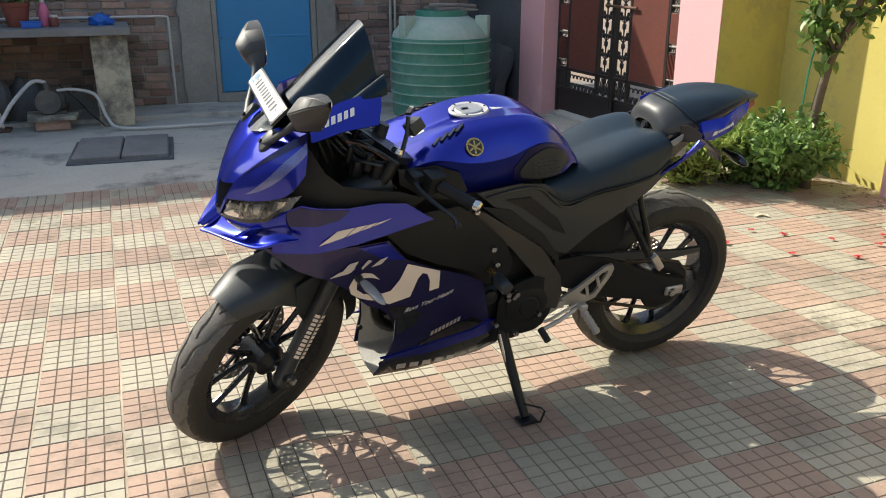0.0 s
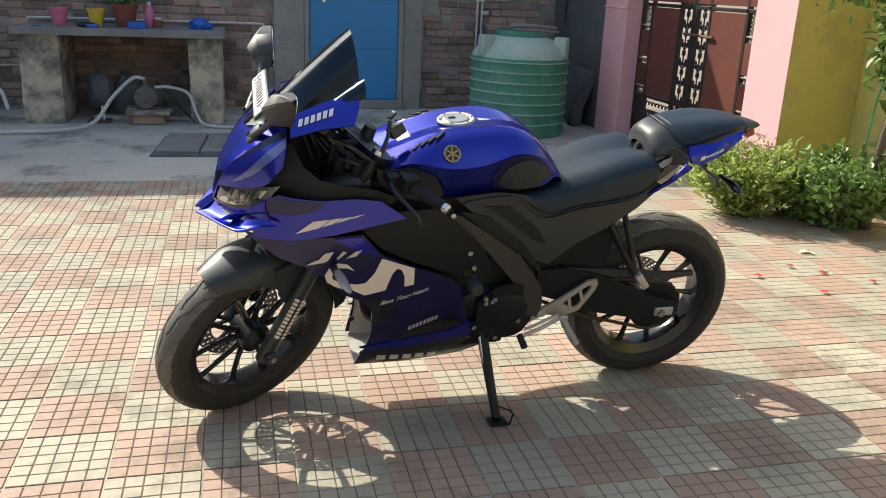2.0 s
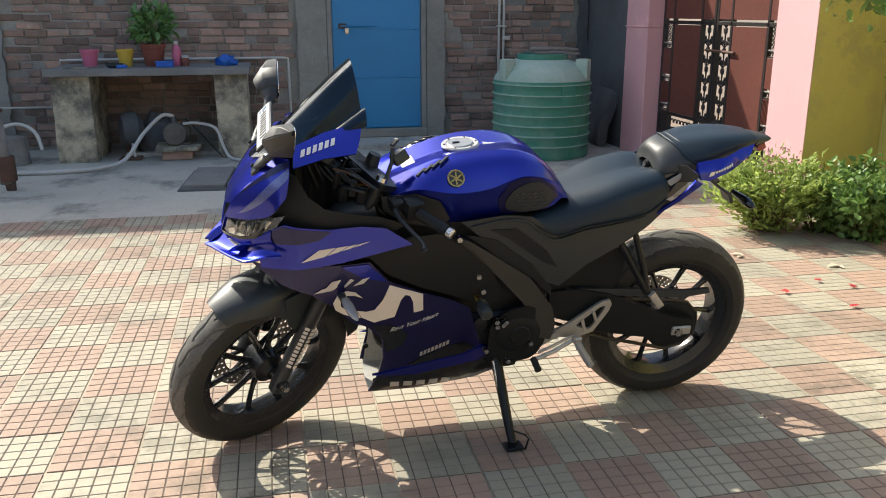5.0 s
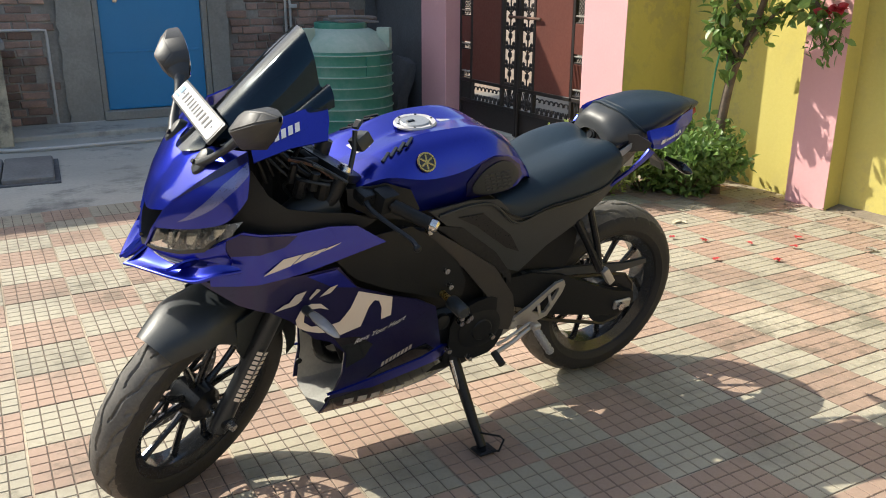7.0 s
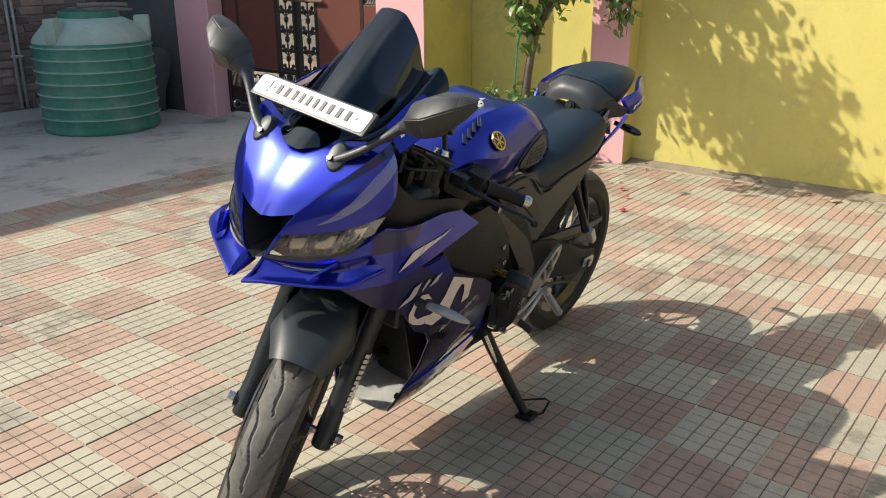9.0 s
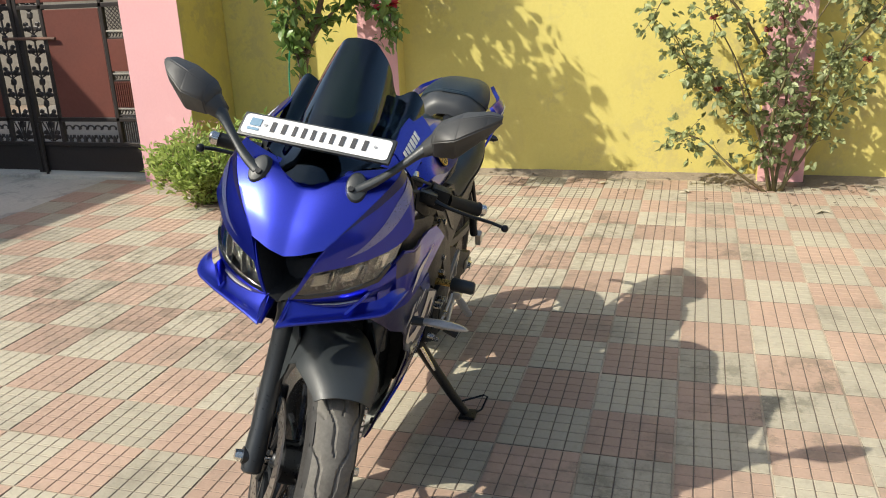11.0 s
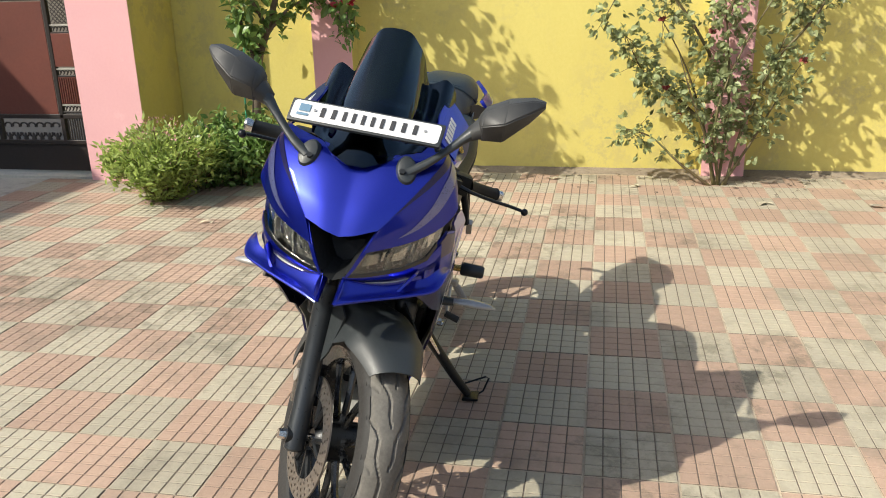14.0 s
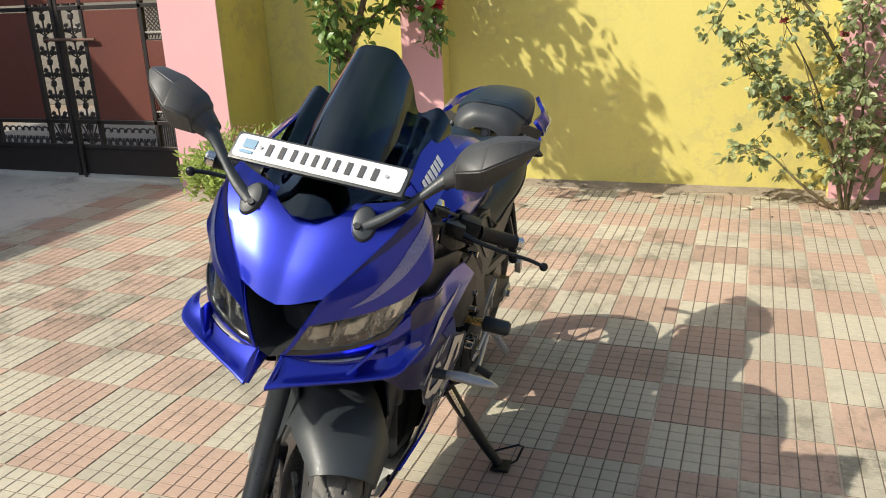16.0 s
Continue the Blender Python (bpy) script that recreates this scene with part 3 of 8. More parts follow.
def gate_leaf(y0, y1, meet):
    """One leaf of the gate between y0 and y1; meet: the y where the two leaves meet."""
    g = thing("gate_leaf", "closed black iron gate leaf with brown sheet panels and scrollwork", "gate", group="gate leaves")
    X = 3.885
    s = 1 if meet == y1 else -1
    hinge = y0 if s == 1 else y1
    Y = lambda a: hinge + s * a
    def bar(name, a0, a1, z0, z1, key="gate_black", x0=-0.018, x1=0.018, bevel=0.003):
        lo, hi = min(Y(a0), Y(a1)), max(Y(a0), Y(a1))
        return part(name, box_bm((X + x0, lo, z0), (X + x1, hi, z1), bevel), M[key], g)
    w = abs(y1 - y0)
    bar("stile", 0.0, 0.03, 0.03, 2.1)
    bar("stile", w - 0.035, w - 0.003, 0.03, 2.1)
    bar("stile", 0.185, 0.215, 0.26, 2.08)
    bar("stile", w - 0.245, w - 0.215, 0.26, 2.08)
    for z in (0.235, 0.415, 1.205, 2.07):
        bar("rail", 0.03, w - 0.035, z, z + 0.03)
    bar("kick_plate", 0.03, w - 0.035, 0.045, 0.235, "gate_black", -0.004, 0.004, 0.001)
    bar("sheet_panel", 0.22, w - 0.25, 0.446, 1.20, "gate_brown", -0.014, -0.008, 0.002)
    bar("sheet_panel", 0.03, w - 0.035, 1.25, 2.06, "gate_brown", -0.014, -0.008, 0.002)
    # narrow side strip: lattice, sheet, lattice
    bar("strip_sheet", 0.03, 0.185, 0.77, 0.99, "gate_brown", -0.014, -0.008, 0.002)
    bar("strip_sheet", 0.03, 0.185, 0.515, 0.70, "gate_brown", -0.010, -0.006, 0.002)
    for k in range(9):
        bar("flute", 0.036 + 0.017 * k, 0.043 + 0.017 * k, 0.52, 0.695, "gate_brown", -0.017, -0.009, 0.001)
    for z in (0.455, 0.70, 0.99):
        for dz in (0.0, 0.048):
            bar("strip_rail", 0.03, 0.185, z + dz, z + dz + 0.010, "alloy" if dz else "gate_black", -0.012, 0.006, 0.001)
        for k in range(6):
            c = 0.043 + 0.026 * k
            part("scroll", tube_bm([(X, Y(c + 0.011 * math.cos(a)), z + 0.029 + 0.014 * math.sin(a)) for a in [0.3 * j for j in range(16)]], 0.0042, 5), M["gate_black"], g)
    def lattice(name, a0, a1, z0, z1, n, slope):
        bm = bmesh.new()
        for k in range(-n, n * 2):
            for sg in (1, -1):
                p = [(a0 + (a1 - a0) * (k / n + slope * t if sg == 1 else 1 - k / n - slope * t), z0 + (z1 - z0) * t) for t in (0, 0.25, 0.5, 0.75, 1)]
                for (ua, za), (ub, zb) in zip(p, p[1:]):
                    if min(ua, ub) >= a0 - 0.001 and max(ua, ub) <= a1 + 0.001:
                        add_tube(bm, [(X, Y(ua), za), (X, Y(ub), zb)], 0.0035, 5)
        part(name, bm, M["gate_black"], g)
    lattice("lattice", 0.03, 0.185, 1.055, 1.205, 5, 1.0)
    # fine upright bars low in the strip
    for k in range(8):
        bar("thin_bar", 0.04 + 0.018 * k, 0.046 + 0.018 * k, 0.265, 0.45, "gate_black", -0.004, 0.004, 0.0)
    # band of scrolls under the sheet panel
    n = 7
    for k in range(n):
        c = 0.235 + (w - 0.49) * (k + 0.5) / n
        r = (w - 0.49) / n * 0.42
        for zc, a_from, a_to in ((0.365, -0.5, 3.7), (0.305, 2.6, 6.8)):
            part("scroll", tube_bm([(X, Y(c + r * math.cos(a)), zc + r * 0.75 * math.sin(a)) for a in [a_from + (a_to - a_from) * j / 10 for j in range(11)]], 0.0065, 6), M["gate_black"], g)
        part("finial", tube_bm([(X, Y(c), 0.265), (X, Y(c), 0.30), (X, Y(c), 0.315)], [0.016, 0.010, 0.004], 6), M["gate_black"], g)
    # leaf-cast strip by the meeting stile: stem with bosses and paired leaves
    bm = bmesh.new()
    c = w - 0.125
    add_tube(bm, [(X, Y(c), 0.265), (X, Y(c), 2.06)], 0.007, 6)
    z = 0.30
    while z < 2.0:
        r = bmesh.ops.create_icosphere(bm, subdivisions=1, radius=0.030, matrix=pose(X, Y(c), z + 0.09) @ Matrix.Diagonal((0.4, 1, 1.15, 1)))
        for sg in (1, -1):
            for da, dz, sz in ((0.035, 0.0, 0.034), (0.052, 0.03, 0.026), (0.062, -0.004, 0.022)):
                bmesh.ops.create_icosphere(bm, subdivisions=1, radius=sz, matrix=pose(X, Y(c + sg * da), z + dz) @ Matrix.Diagonal((0.3, 0.95, 0.75, 1)))
            add_tube(bm, [(X, Y(c), z - 0.04), (X, Y(c + sg * 0.03), z - 0.02), (X, Y(c + sg * 0.05), z + 0.01)], 0.005, 5)
        z += 0.155
    for k in range(5):
        add_tube(bm, [(X, Y(c), 0.27), (X, Y(c + 0.035 * (k - 2)), 0.41)], 0.005, 5)
    part("cast_strip", bm, M["gate_black"], g, "cast leaf and rosette strip")
    return g, X


gate_r, GX = gate_leaf(5.085, 6.015, 6.015)
gate_l, GX = gate_leaf(6.02, 6.945, 6.02)
part("latch_bar", tube_bm([(GX - 0.035, 5.68, 1.005), (GX - 0.035, 6.12, 1.01)], 0.011, 8), M["rust"], gate_r, "rusty sliding latch bar")
part("drop_bolt", tube_bm([(GX - 0.03, 5.97, 0.0), (GX - 0.03, 5.97, 0.40)], 0.010, 8), M["gate_black"], gate_r)
gate_sill = tagged(part("gate_sill", box_bm((3.82, 5.08, -0.03), (3.98, 6.95, 0.022), 0.006), M["concrete"]), "concrete sill under the gate", "sill", kind="structure")

# ---- things along the brick wall ----
# water tank
tank_m = pose(2.875, 7.36, -0.004)
wtank = thing("water_tank", "ribbed green plastic water tank, dusty and faded on top", "water tank", tank_m)
prof = [(0.0, 0.002), (0.445, 0.002), (0.453, 0.02)]
for k in range(7):
    z = 0.045 + k * 0.092
    prof += [(0.453, z), (0.453, z + 0.064), (0.462, z + 0.072), (0.464, z + 0.078), (0.462, z + 0.084), (0.453, z + 0.090)]
prof += [(0.452, 0.70), (0.435, 0.735), (0.35, 0.83), (0.25, 0.880)]
part("body", lathe_bm(prof, 64), M["tank_green"], wtank, smooth=True, angle=50)
for k in range(7):
    z = 0.123 + k * 0.092
    part("rib", lathe_bm([(0.461, z - 0.006), (0.4665, z - 0.002), (0.4665, z + 0.002), (0.461, z + 0.005)], 64), M["dust"], wtank, smooth=True)
part("dome", lathe_bm([(0.454, 0.705), (0.440, 0.742), (0.355, 0.838), (0.25, 0.890), (0.235, 0.888)], 48), M["dust"], wtank, "dusty faded top", smooth=True)
part("neck", lathe_bm([(0.235, 0.88), (0.235, 0.935), (0.222, 0.94), (0.215, 0.93), (0.215, 0.885)], 40), M["tank_green"], wtank, smooth=True, angle=40)
for a in (200, 320, 80):
    part("lug", box_bm((-0.06, -0.05, -0.07), (0.06, 0.05, 0.115), 0.02, 2, pose(0.40 * math.cos(radians(a)), 0.40 * math.sin(radians(a)), 0.785, 0, 0, a)), M["dust"], wtank, smooth=True, angle=50)
part("flat_face", box_bm((-0.075, -0.462, 0.50), (0.075, -0.415, 0.68), 0.012, 2, pose(0, 0, 0, 0, 0, 14)), M["tank_green"], wtank, smooth=True, angle=50)
lid = thing("board", "weathered board and sack lying on the tank opening", "board", tank_m)
part("plank", box_bm((-0.20, -0.15, 0.943), (0.24, 0.10, 0.962), 0.004, 1, pose(0.02, 0, 0, 2, 2, 12)), M["slab"], lid)
part("stick", tube_bm(spline([(-0.16, -0.12, 0.985), (0.02, -0.16, 0.988), (0.25, -0.10, 0.975), (0.33, -0.02, 0.965)], 4), 0.018, 8), M["slab"], lid)
# pipes on the wall
pipes = thing("water_pipe", "pair of white plastic pipes running up the brick wall", "pipe")
for x in (2.765, 2.815):
    part("pipe_run", tube_bm([(x, WY - 0.035, 0.05), (x, WY - 0.035, 2.4)], 0.014, 10), M["pvc"], pipes, smooth=True)
part("valve", box_bm((2.80, WY - 0.07, 1.02), (2.88, WY - 0.03, 1.06), 0.008, 1), M["pvc"], pipes)
for z in (0.5, 1.15, 1.7):
    part("clip", box_bm((2.74, WY - 0.055, z), (2.84, WY - 0.004, z + 0.02), 0.004), M["pvc"], pipes)
pipe2 = thing("water_pipe", "thin white plastic pipe turning down to the ground", "pipe")
part("pipe_run", tube_bm([(-1.6, 8.49, 0.80), (-1.6, 8.49, 0.862), (-1.4, 8.49, 0.865), (0.5, 8.49, 0.865), (0.555, 8.49, 0.86), (0.56, 8.49, 0.80), (0.56, 8.49, 0.06), (0.565, 8.49, 0.035), (0.60, 8.485, 0.03), (1.10, 8.48, 0.03)], 0.0125, 10), M["pvc"], pipe2, smooth=True)
pipe3 = thing("water_pipe", "thin grey pipe low on the brick wall", "pipe")
part("pipe_run", tube_bm([(-2.6, 8.49, 0.42), (-1.55, 8.49, 0.42)], 0.010, 8), M["pvc"], pipe3, smooth=True)

# washing bench: stone slab on two limewashed posts
bench = thing("stone_bench", "grey stone slab bench on two stained limewashed posts", "bench")
bm = box_bm((-1.56, 7.62, 0.765), (0.19, 8.49, 0.825), 0.008, 2)
part("slab_top", bm, M["slab"], bench)
for x0, x1 in ((-1.53, -1.20), (-0.13, 0.16)):
    bm = box_bm((x0, 7.70, -0.01), (x1, 8.40, 0.765), 0.015, 2)
    bmesh.ops.subdivide_edges(bm, edges=bm.edges[:], cuts=3, use_grid_fill=True)
    for v in bm.verts:
        v.co += 0.022 * noise.noise_vector(v.co * 5) * (1 if 0.0 < v.co.z < 0.75 else 0.2)
    part("post", bm, M["lime_post"], bench, "stained limewashed masonry post", smooth=True, angle=40)
BT = 0.826


def pot(x, y, r, h, key, label):
    p = thing("flower_pot", label, "pot", pose(x, y, BT))
    part("pot_body", lathe_bm([(0, 0.0), (r * 0.68, 0.0), (r * 0.72, 0.01), (r * 0.92, h * 0.8), (r, h * 0.8), (r * 1.03, h * 0.83), (r * 1.03, h), (r * 0.9, h), (r * 0.86, h * 0.85), (0, h * 0.84)], 28), M[key], p, smooth=True, angle=35)
    part("earth", lathe_bm([(0, h * 0.865), (r * 0.86, h * 0.86)], 20), M["soil"], p)
    return p


pot(-1.235, 8.02, 0.080, 0.155, "pot_pink", "small pink plastic flower pot on the bench")
yp = pot(-0.925, 8.02, 0.076, 0.155, "pot_yellow", "small yellow plastic flower pot on the bench")
part("dry_stem", tube_bm([(0.0, 0, 0.13), (-0.01, 0, 0.26), (-0.005, 0, 0.40)], 0.003, 5), M["bark"], yp)
tp = pot(-0.68, 8.05, 0.112, 0.20, "terracotta", "terracotta pot with a bushy green plant")


def foliage(rng, n, spread, size, width, centre, up=0.4, shell=0.45, droop=0.0):
    """Leaves through an ellipsoid, denser towards its skin."""
    bm = bmesh.new()
    for _ in range(n):
        d = rand_dir(rng)
        k = shell + (1 - shell) * rng.random() ** 0.6
        lump = 0.82 + 0.36 * noise.noise(Vector(centre) * 3 + d * 1.8)
        p = Vector(centre) + Vector([d[i] * spread[i] * k * lump for i in range(3)])
        aim = (d + rand_dir(rng) * 0.8 + Vector((0, 0, up - droop))).normalized()
        add_leaf(bm, p, aim, rand_dir(rng, 0.8), size * rng.uniform(0.6, 1.25), width)
    return bm


part("plant", foliage(random.Random(3), 420, (0.22, 0.2, 0.2), 0.085, 0.55, (0.02, 0, 0.37), 0.3, 0.2), M["leaf_mid"], tp, "bushy bright green leaves")
part("plant_stem", tube_bm([(0, 0, 0.15), (0.01, 0, 0.40)], 0.008, 6), M["stem"], tp)
bottle = thing("bottle", "pink plastic bottle with a pale cap on the bench", "bottle", pose(-0.47, 8.02, BT))
part("bottle_body", lathe_bm([(0, 0), (0.038, 0), (0.042, 0.01), (0.042, 0.13), (0.036, 0.165), (0.018, 0.19), (0.018, 0.2), (0, 0.2)], 24), M["pot_pink"], bottle, smooth=True, angle=40)
part("cap", lathe_bm([(0.019, 0.195), (0.021, 0.195), (0.021, 0.225), (0, 0.226)], 20), M["pvc"], bottle)
btub = thing("plastic_tub", "small flat blue plastic tub on the bench", "tub", pose(-0.565, 7.86, BT))
part("tub_body", box_bm((-0.075, -0.045, 0), (0.075, 0.045, 0.052), 0.01, 2), M["plastic_blue"], btub)
part("tub_rim", box_bm((-0.08, -0.05, 0.044), (0.08, 0.05, 0.054), 0.004), M["plastic_blue"], btub)
bsp = thing("sponge", "small blue scrubbing pad on the bench", "sponge", pose(-0.93, 7.80, BT))
part("pad", box_bm((-0.045, -0.03, 0), (0.045, 0.03, 0.028), 0.008, 2), M["plastic_blue"], bsp)
dish = thing("dish", "dark round dish on the bench", "dish", pose(-1.0, 7.86, BT))
part("bowl", lathe_bm([(0, 0.0), (0.06, 0.0), (0.085, 0.035), (0.08, 0.035), (0.055, 0.008), (0, 0.008)], 24), M["black"], dish, smooth=True)
jar = thing("jar", "small dark jar with a grey lid on the bench", "jar", pose(-0.395, 7.98, BT))
part("jar_body", lathe_bm([(0, 0), (0.035, 0), (0.037, 0.06), (0.03, 0.075), (0, 0.075)], 20), M["terracotta"], jar, smooth=True, angle=40)
part("lid", lathe_bm([(0.032, 0.075), (0.032, 0.095), (0, 0.096)], 20), M["pvc"], jar)
rag = thing("cloth", "crumpled bright blue cloth on the bench", "cloth", pose(-0.02, 8.0, BT))
bm = bmesh.new()
bmesh.ops.create_icosphere(bm, subdivisions=3, radius=1.0)
for v in bm.verts:
    d = v.co.normalized()
    v.co = d * (0.06 + 0.035 * noise.noise(d * 2.6) + 0.018 * noise.noise(d * 7))
    v.co.x *= 1.5
    v.co.z = max(0.0, v.co.z + 0.03)
part("crumple", bm, M["plastic_blue"], rag, smooth=True)
stick = thing("stick", "thin pale stick lying on the bench", "stick", pose(0, 0, 0))
part("stick_body", tube_bm([(-1.42, 7.75, BT + 0.008), (-1.1, 7.84, BT + 0.008)], 0.007, 6), M["lime_post"], stick)

# pump on bricks and boards, under the bench
pump = thing("water_pump", "small dark electric water pump on boards", "pump", pose(-0.50, 7.85, 0.12))
part("motor", lathe_bm([(0, -0.12), (0.07, -0.12), (0.085, -0.10), (0.085, 0.06), (0.06, 0.09), (0, 0.09)], 24, axis="x"), M["pump_iron"], pump, smooth=True, angle=40, xf=pose(0.02, 0, 0.10))
for k in range(8):
    part("fin", lathe_bm([(0.08, -0.004), (0.095, -0.004), (0.095, 0.004), (0.08, 0.004)], 20, axis="x"), M["pump_iron"], pump, xf=pose(-0.06 + 0.018 * k, 0, 0.10))
part("casing", lathe_bm([(0, -0.03), (0.10, -0.03), (0.11, 0.0), (0.10, 0.03), (0, 0.03)], 24, axis="y"), M["pump_iron"], pump, smooth=True, angle=40, xf=pose(-0.02, -0.10, 0.11))
part("outlet", tube_bm([(-0.02, -0.10, 0.20), (-0.02, -0.10, 0.27)], 0.022, 10), M["pump_iron"], pump)
part("foot", box_bm((-0.09, -0.10, 0), (0.11, 0.10, 0.025), 0.004), M["pump_iron"], pump)
boards = thing("wooden_boards", "two weathered boards on a brick under the pump", "boards", pose(-0.5, 7.82, 0.0))
part("board", box_bm((-0.20, -0.20, 0.085), (-0.01, 0.17, 0.118), 0.004, 1, pose(0, 0, 0, 2, 0, 3)), M["lime_post"], boards)
part("board", box_bm((0.005, -0.22, 0.085), (0.20, 0.17, 0.118), 0.004, 1, pose(0, 0, 0, -1, 0, -4)), M["lime_post"], boards)
part("brick_block", box_bm((-0.14, -0.16, 0.0), (0.13, 0.10, 0.084), 0.008), M["brick"], boards)
hose = thing("hose", "long pale grey garden hose lying on the concrete", "hose")
part("hose_run", tube_bm(spline([(-0.52, 7.75, 0.39), (-0.62, 7.72, 0.40), (-0.78, 7.60, 0.25), (-0.92, 7.42, 0.06), (-1.1, 7.24, 0.022), (-1.45, 7.14, 0.020), (-1.85, 7.20, 0.020), (-2.12, 7.45, 0.08), (-2.10, 7.75, 0.26), (-1.9, 7.85, 0.34), (-1.72, 7.75, 0.28), (-1.66, 7.7, 0.12)], 8), 0.017, 10), M["pvc"], hose, smooth=True)
hose3 = thing("hose", "pale grey pipe running from the pump along the concrete", "hose")
part("hose_run", tube_bm(spline([(-0.44, 7.75, 0.32), (-0.30, 7.72, 0.325), (-0.14, 7.62, 0.28), (-0.07, 7.55, 0.10), (0.02, 7.47, 0.022), (0.35, 7.40, 0.018), (1.0, 7.40, 0.018), (1.55, 7.42, 0.018)], 8), 0.014, 10), M["pvc"], hose3, smooth=True)
hose2 = thing("hose", "thin dark cable hanging below the bench", "cable")
part("cable_run", tube_bm(spline([(-0.42, 7.75, 0.37), (-0.3, 7.75, 0.24), (-0.2, 7.8, 0.10), (-0.1, 7.65, 0.02)], 6), 0.006, 6), M["black"], hose2)
fan = thing("old_fan", "old dark table fan on its stand under the bench", "fan", pose(-0.93, 7.95, 0.0))
part("drum", lathe_bm([(0, -0.09), (0.12, -0.09), (0.16, -0.04), (0.16, 0.04), (0.10, 0.10), (0, 0.10)], 28, axis="x"), M["dark_plaster"], fan, smooth=True, angle=40, xf=pose(0, 0, 0.26, 0, 0, 20))
part("stand", tube_bm([(0.02, -0.12, 0.14), (0.04, -0.16, 0.02)], 0.012, 8), M["pvc"], fan)
part("stand", tube_bm([(-0.05, 0.05, 0.14), (-0.05, 0.08, 0.0)], 0.02, 8), M["rust"], fan)
part("base", box_bm((-0.10, -0.24, 0.0), (0.10, -0.08, 0.02), 0.006), M["rust"], fan)
sack = thing("sack", "dark slumped sack under the bench", "sack", pose(-0.72, 8.15, 0.0))
bm = bmesh.new()
bmesh.ops.create_icosphere(bm, subdivisions=3, radius=1.0)
for v in bm.verts:
    d = v.co.normalized()
    v.co = Vector((d.x * 0.2, d.y * 0.16, max(0, d.z * 0.22 + 0.15))) * (1 + 0.25 * noise.noise(d * 2.2))
part("sack_body", bm, M["dark_plaster"], sack, smooth=True)
bucket = thing("bucket", "upturned grey bucket on the concrete", "bucket", pose(-1.95, 7.75, 0.0))
part("pail", lathe_bm([(0, 0.24), (0.13, 0.24), (0.14, 0.235), (0.165, 0.02), (0.172, 0.0), (0.16, 0.0), (0, 0.01)], 28), M["grey_paint"], bucket, smooth=True, angle=40)
bucket2 = thing("bucket", "dark blue plastic bucket by the wall", "bucket", pose(-2.42, 7.9, 0.0))
part("pail", lathe_bm([(0, 0.0), (0.14, 0.0), (0.19, 0.40), (0.2, 0.40), (0.2, 0.42), (0.185, 0.42), (0.14, 0.02), (0, 0.02)], 28), M["door_blue"], bucket2, smooth=True, angle=40)
# hand pump post standing in the yard
hp = thing("pump_post", "painted iron pump post with a rusty foot", "post", pose(-1.64, 6.54, 0.0))
part("pipe", tube_bm([(0, 0, 0.05), (-0.03, 0, 0.58)], [0.052, 0.050], 18), M["grey_paint"], hp, smooth=True)
part("foot", tube_bm([(0.02, 0, -0.01), (0.018, 0, 0.06), (0.012, 0, 0.07), (0.008, 0, 0.26)], [0.035, 0.04, 0.062, 0.062], 18), M["rust"], hp, smooth=True, angle=40)
part("head", tube_bm([(-0.03, 0, 0.58), (-0.035, 0, 0.72)], 0.036, 14), M["grey_paint"], hp, smooth=True)
part("rod", tube_bm([(-0.05, 0, 0.55), (-0.10, 0, 1.32)], 0.011, 8), M["rust"], hp)
part("rod", tube_bm([(-0.02, 0, 0.60), (-0.055, 0, 1.2)], 0.008, 8), M["rust"], hp)
for z in (0.6, 0.72, 0.93, 1.04):
    part("collar", tube_bm([(-0.11, 0.0, z), (0.03, 0.0, z + 0.005)], 0.016, 8), M["rust"], hp)
part("rope", tube_bm(spline([(-0.06, -0.02, 0.93), (-0.12, -0.03, 0.95), (-0.2, -0.02, 0.86), (-0.3, 0, 0.62)], 5), 0.014, 8), M["plastic_blue"], hp, "blue plastic rope")
# inspection hatch
hatch = thing("hatch_cover", "two-piece concrete inspection cover, its edge shadow drawn as a dark rim", "hatch cover", pose(0.02, 6.60, 0.0, 0, 0, -4))
# the rim's dark colour stands for the shadow round the raised cover
part("rim", box_bm((-0.36, -0.41, -0.02), (0.36, 0.41, 0.010), 0.004), M["dark_plaster"], hatch)
part("cover", box_bm((-0.325, -0.37, 0.0), (-0.005, 0.37, 0.045), 0.010), M["slab"], hatch)
part("cover", box_bm((0.005, -0.37, 0.0), (0.325, 0.37, 0.045), 0.010), M["slab"], hatch)
stone = thing("stone_slab", "rough grey stone slab leaning on the wall", "stone", pose(3.62, 7.85, 0.0, 0, 14, 0))
bm = box_bm((-0.06, -0.24, 0.0), (0.05, 0.22, 0.55), 0.03, 2)
bmesh.ops.subdivide_edges(bm, edges=bm.edges[:], cuts=2, use_grid_fill=True)
for v in bm.verts:
    v.co += 0.06 * noise.noise_vector(v.co * 3.5)
    v.co.z = max(v.co.z, 0.0)
part("slab_body", bm, M["dark_plaster"], stone, smooth=True, angle=40)

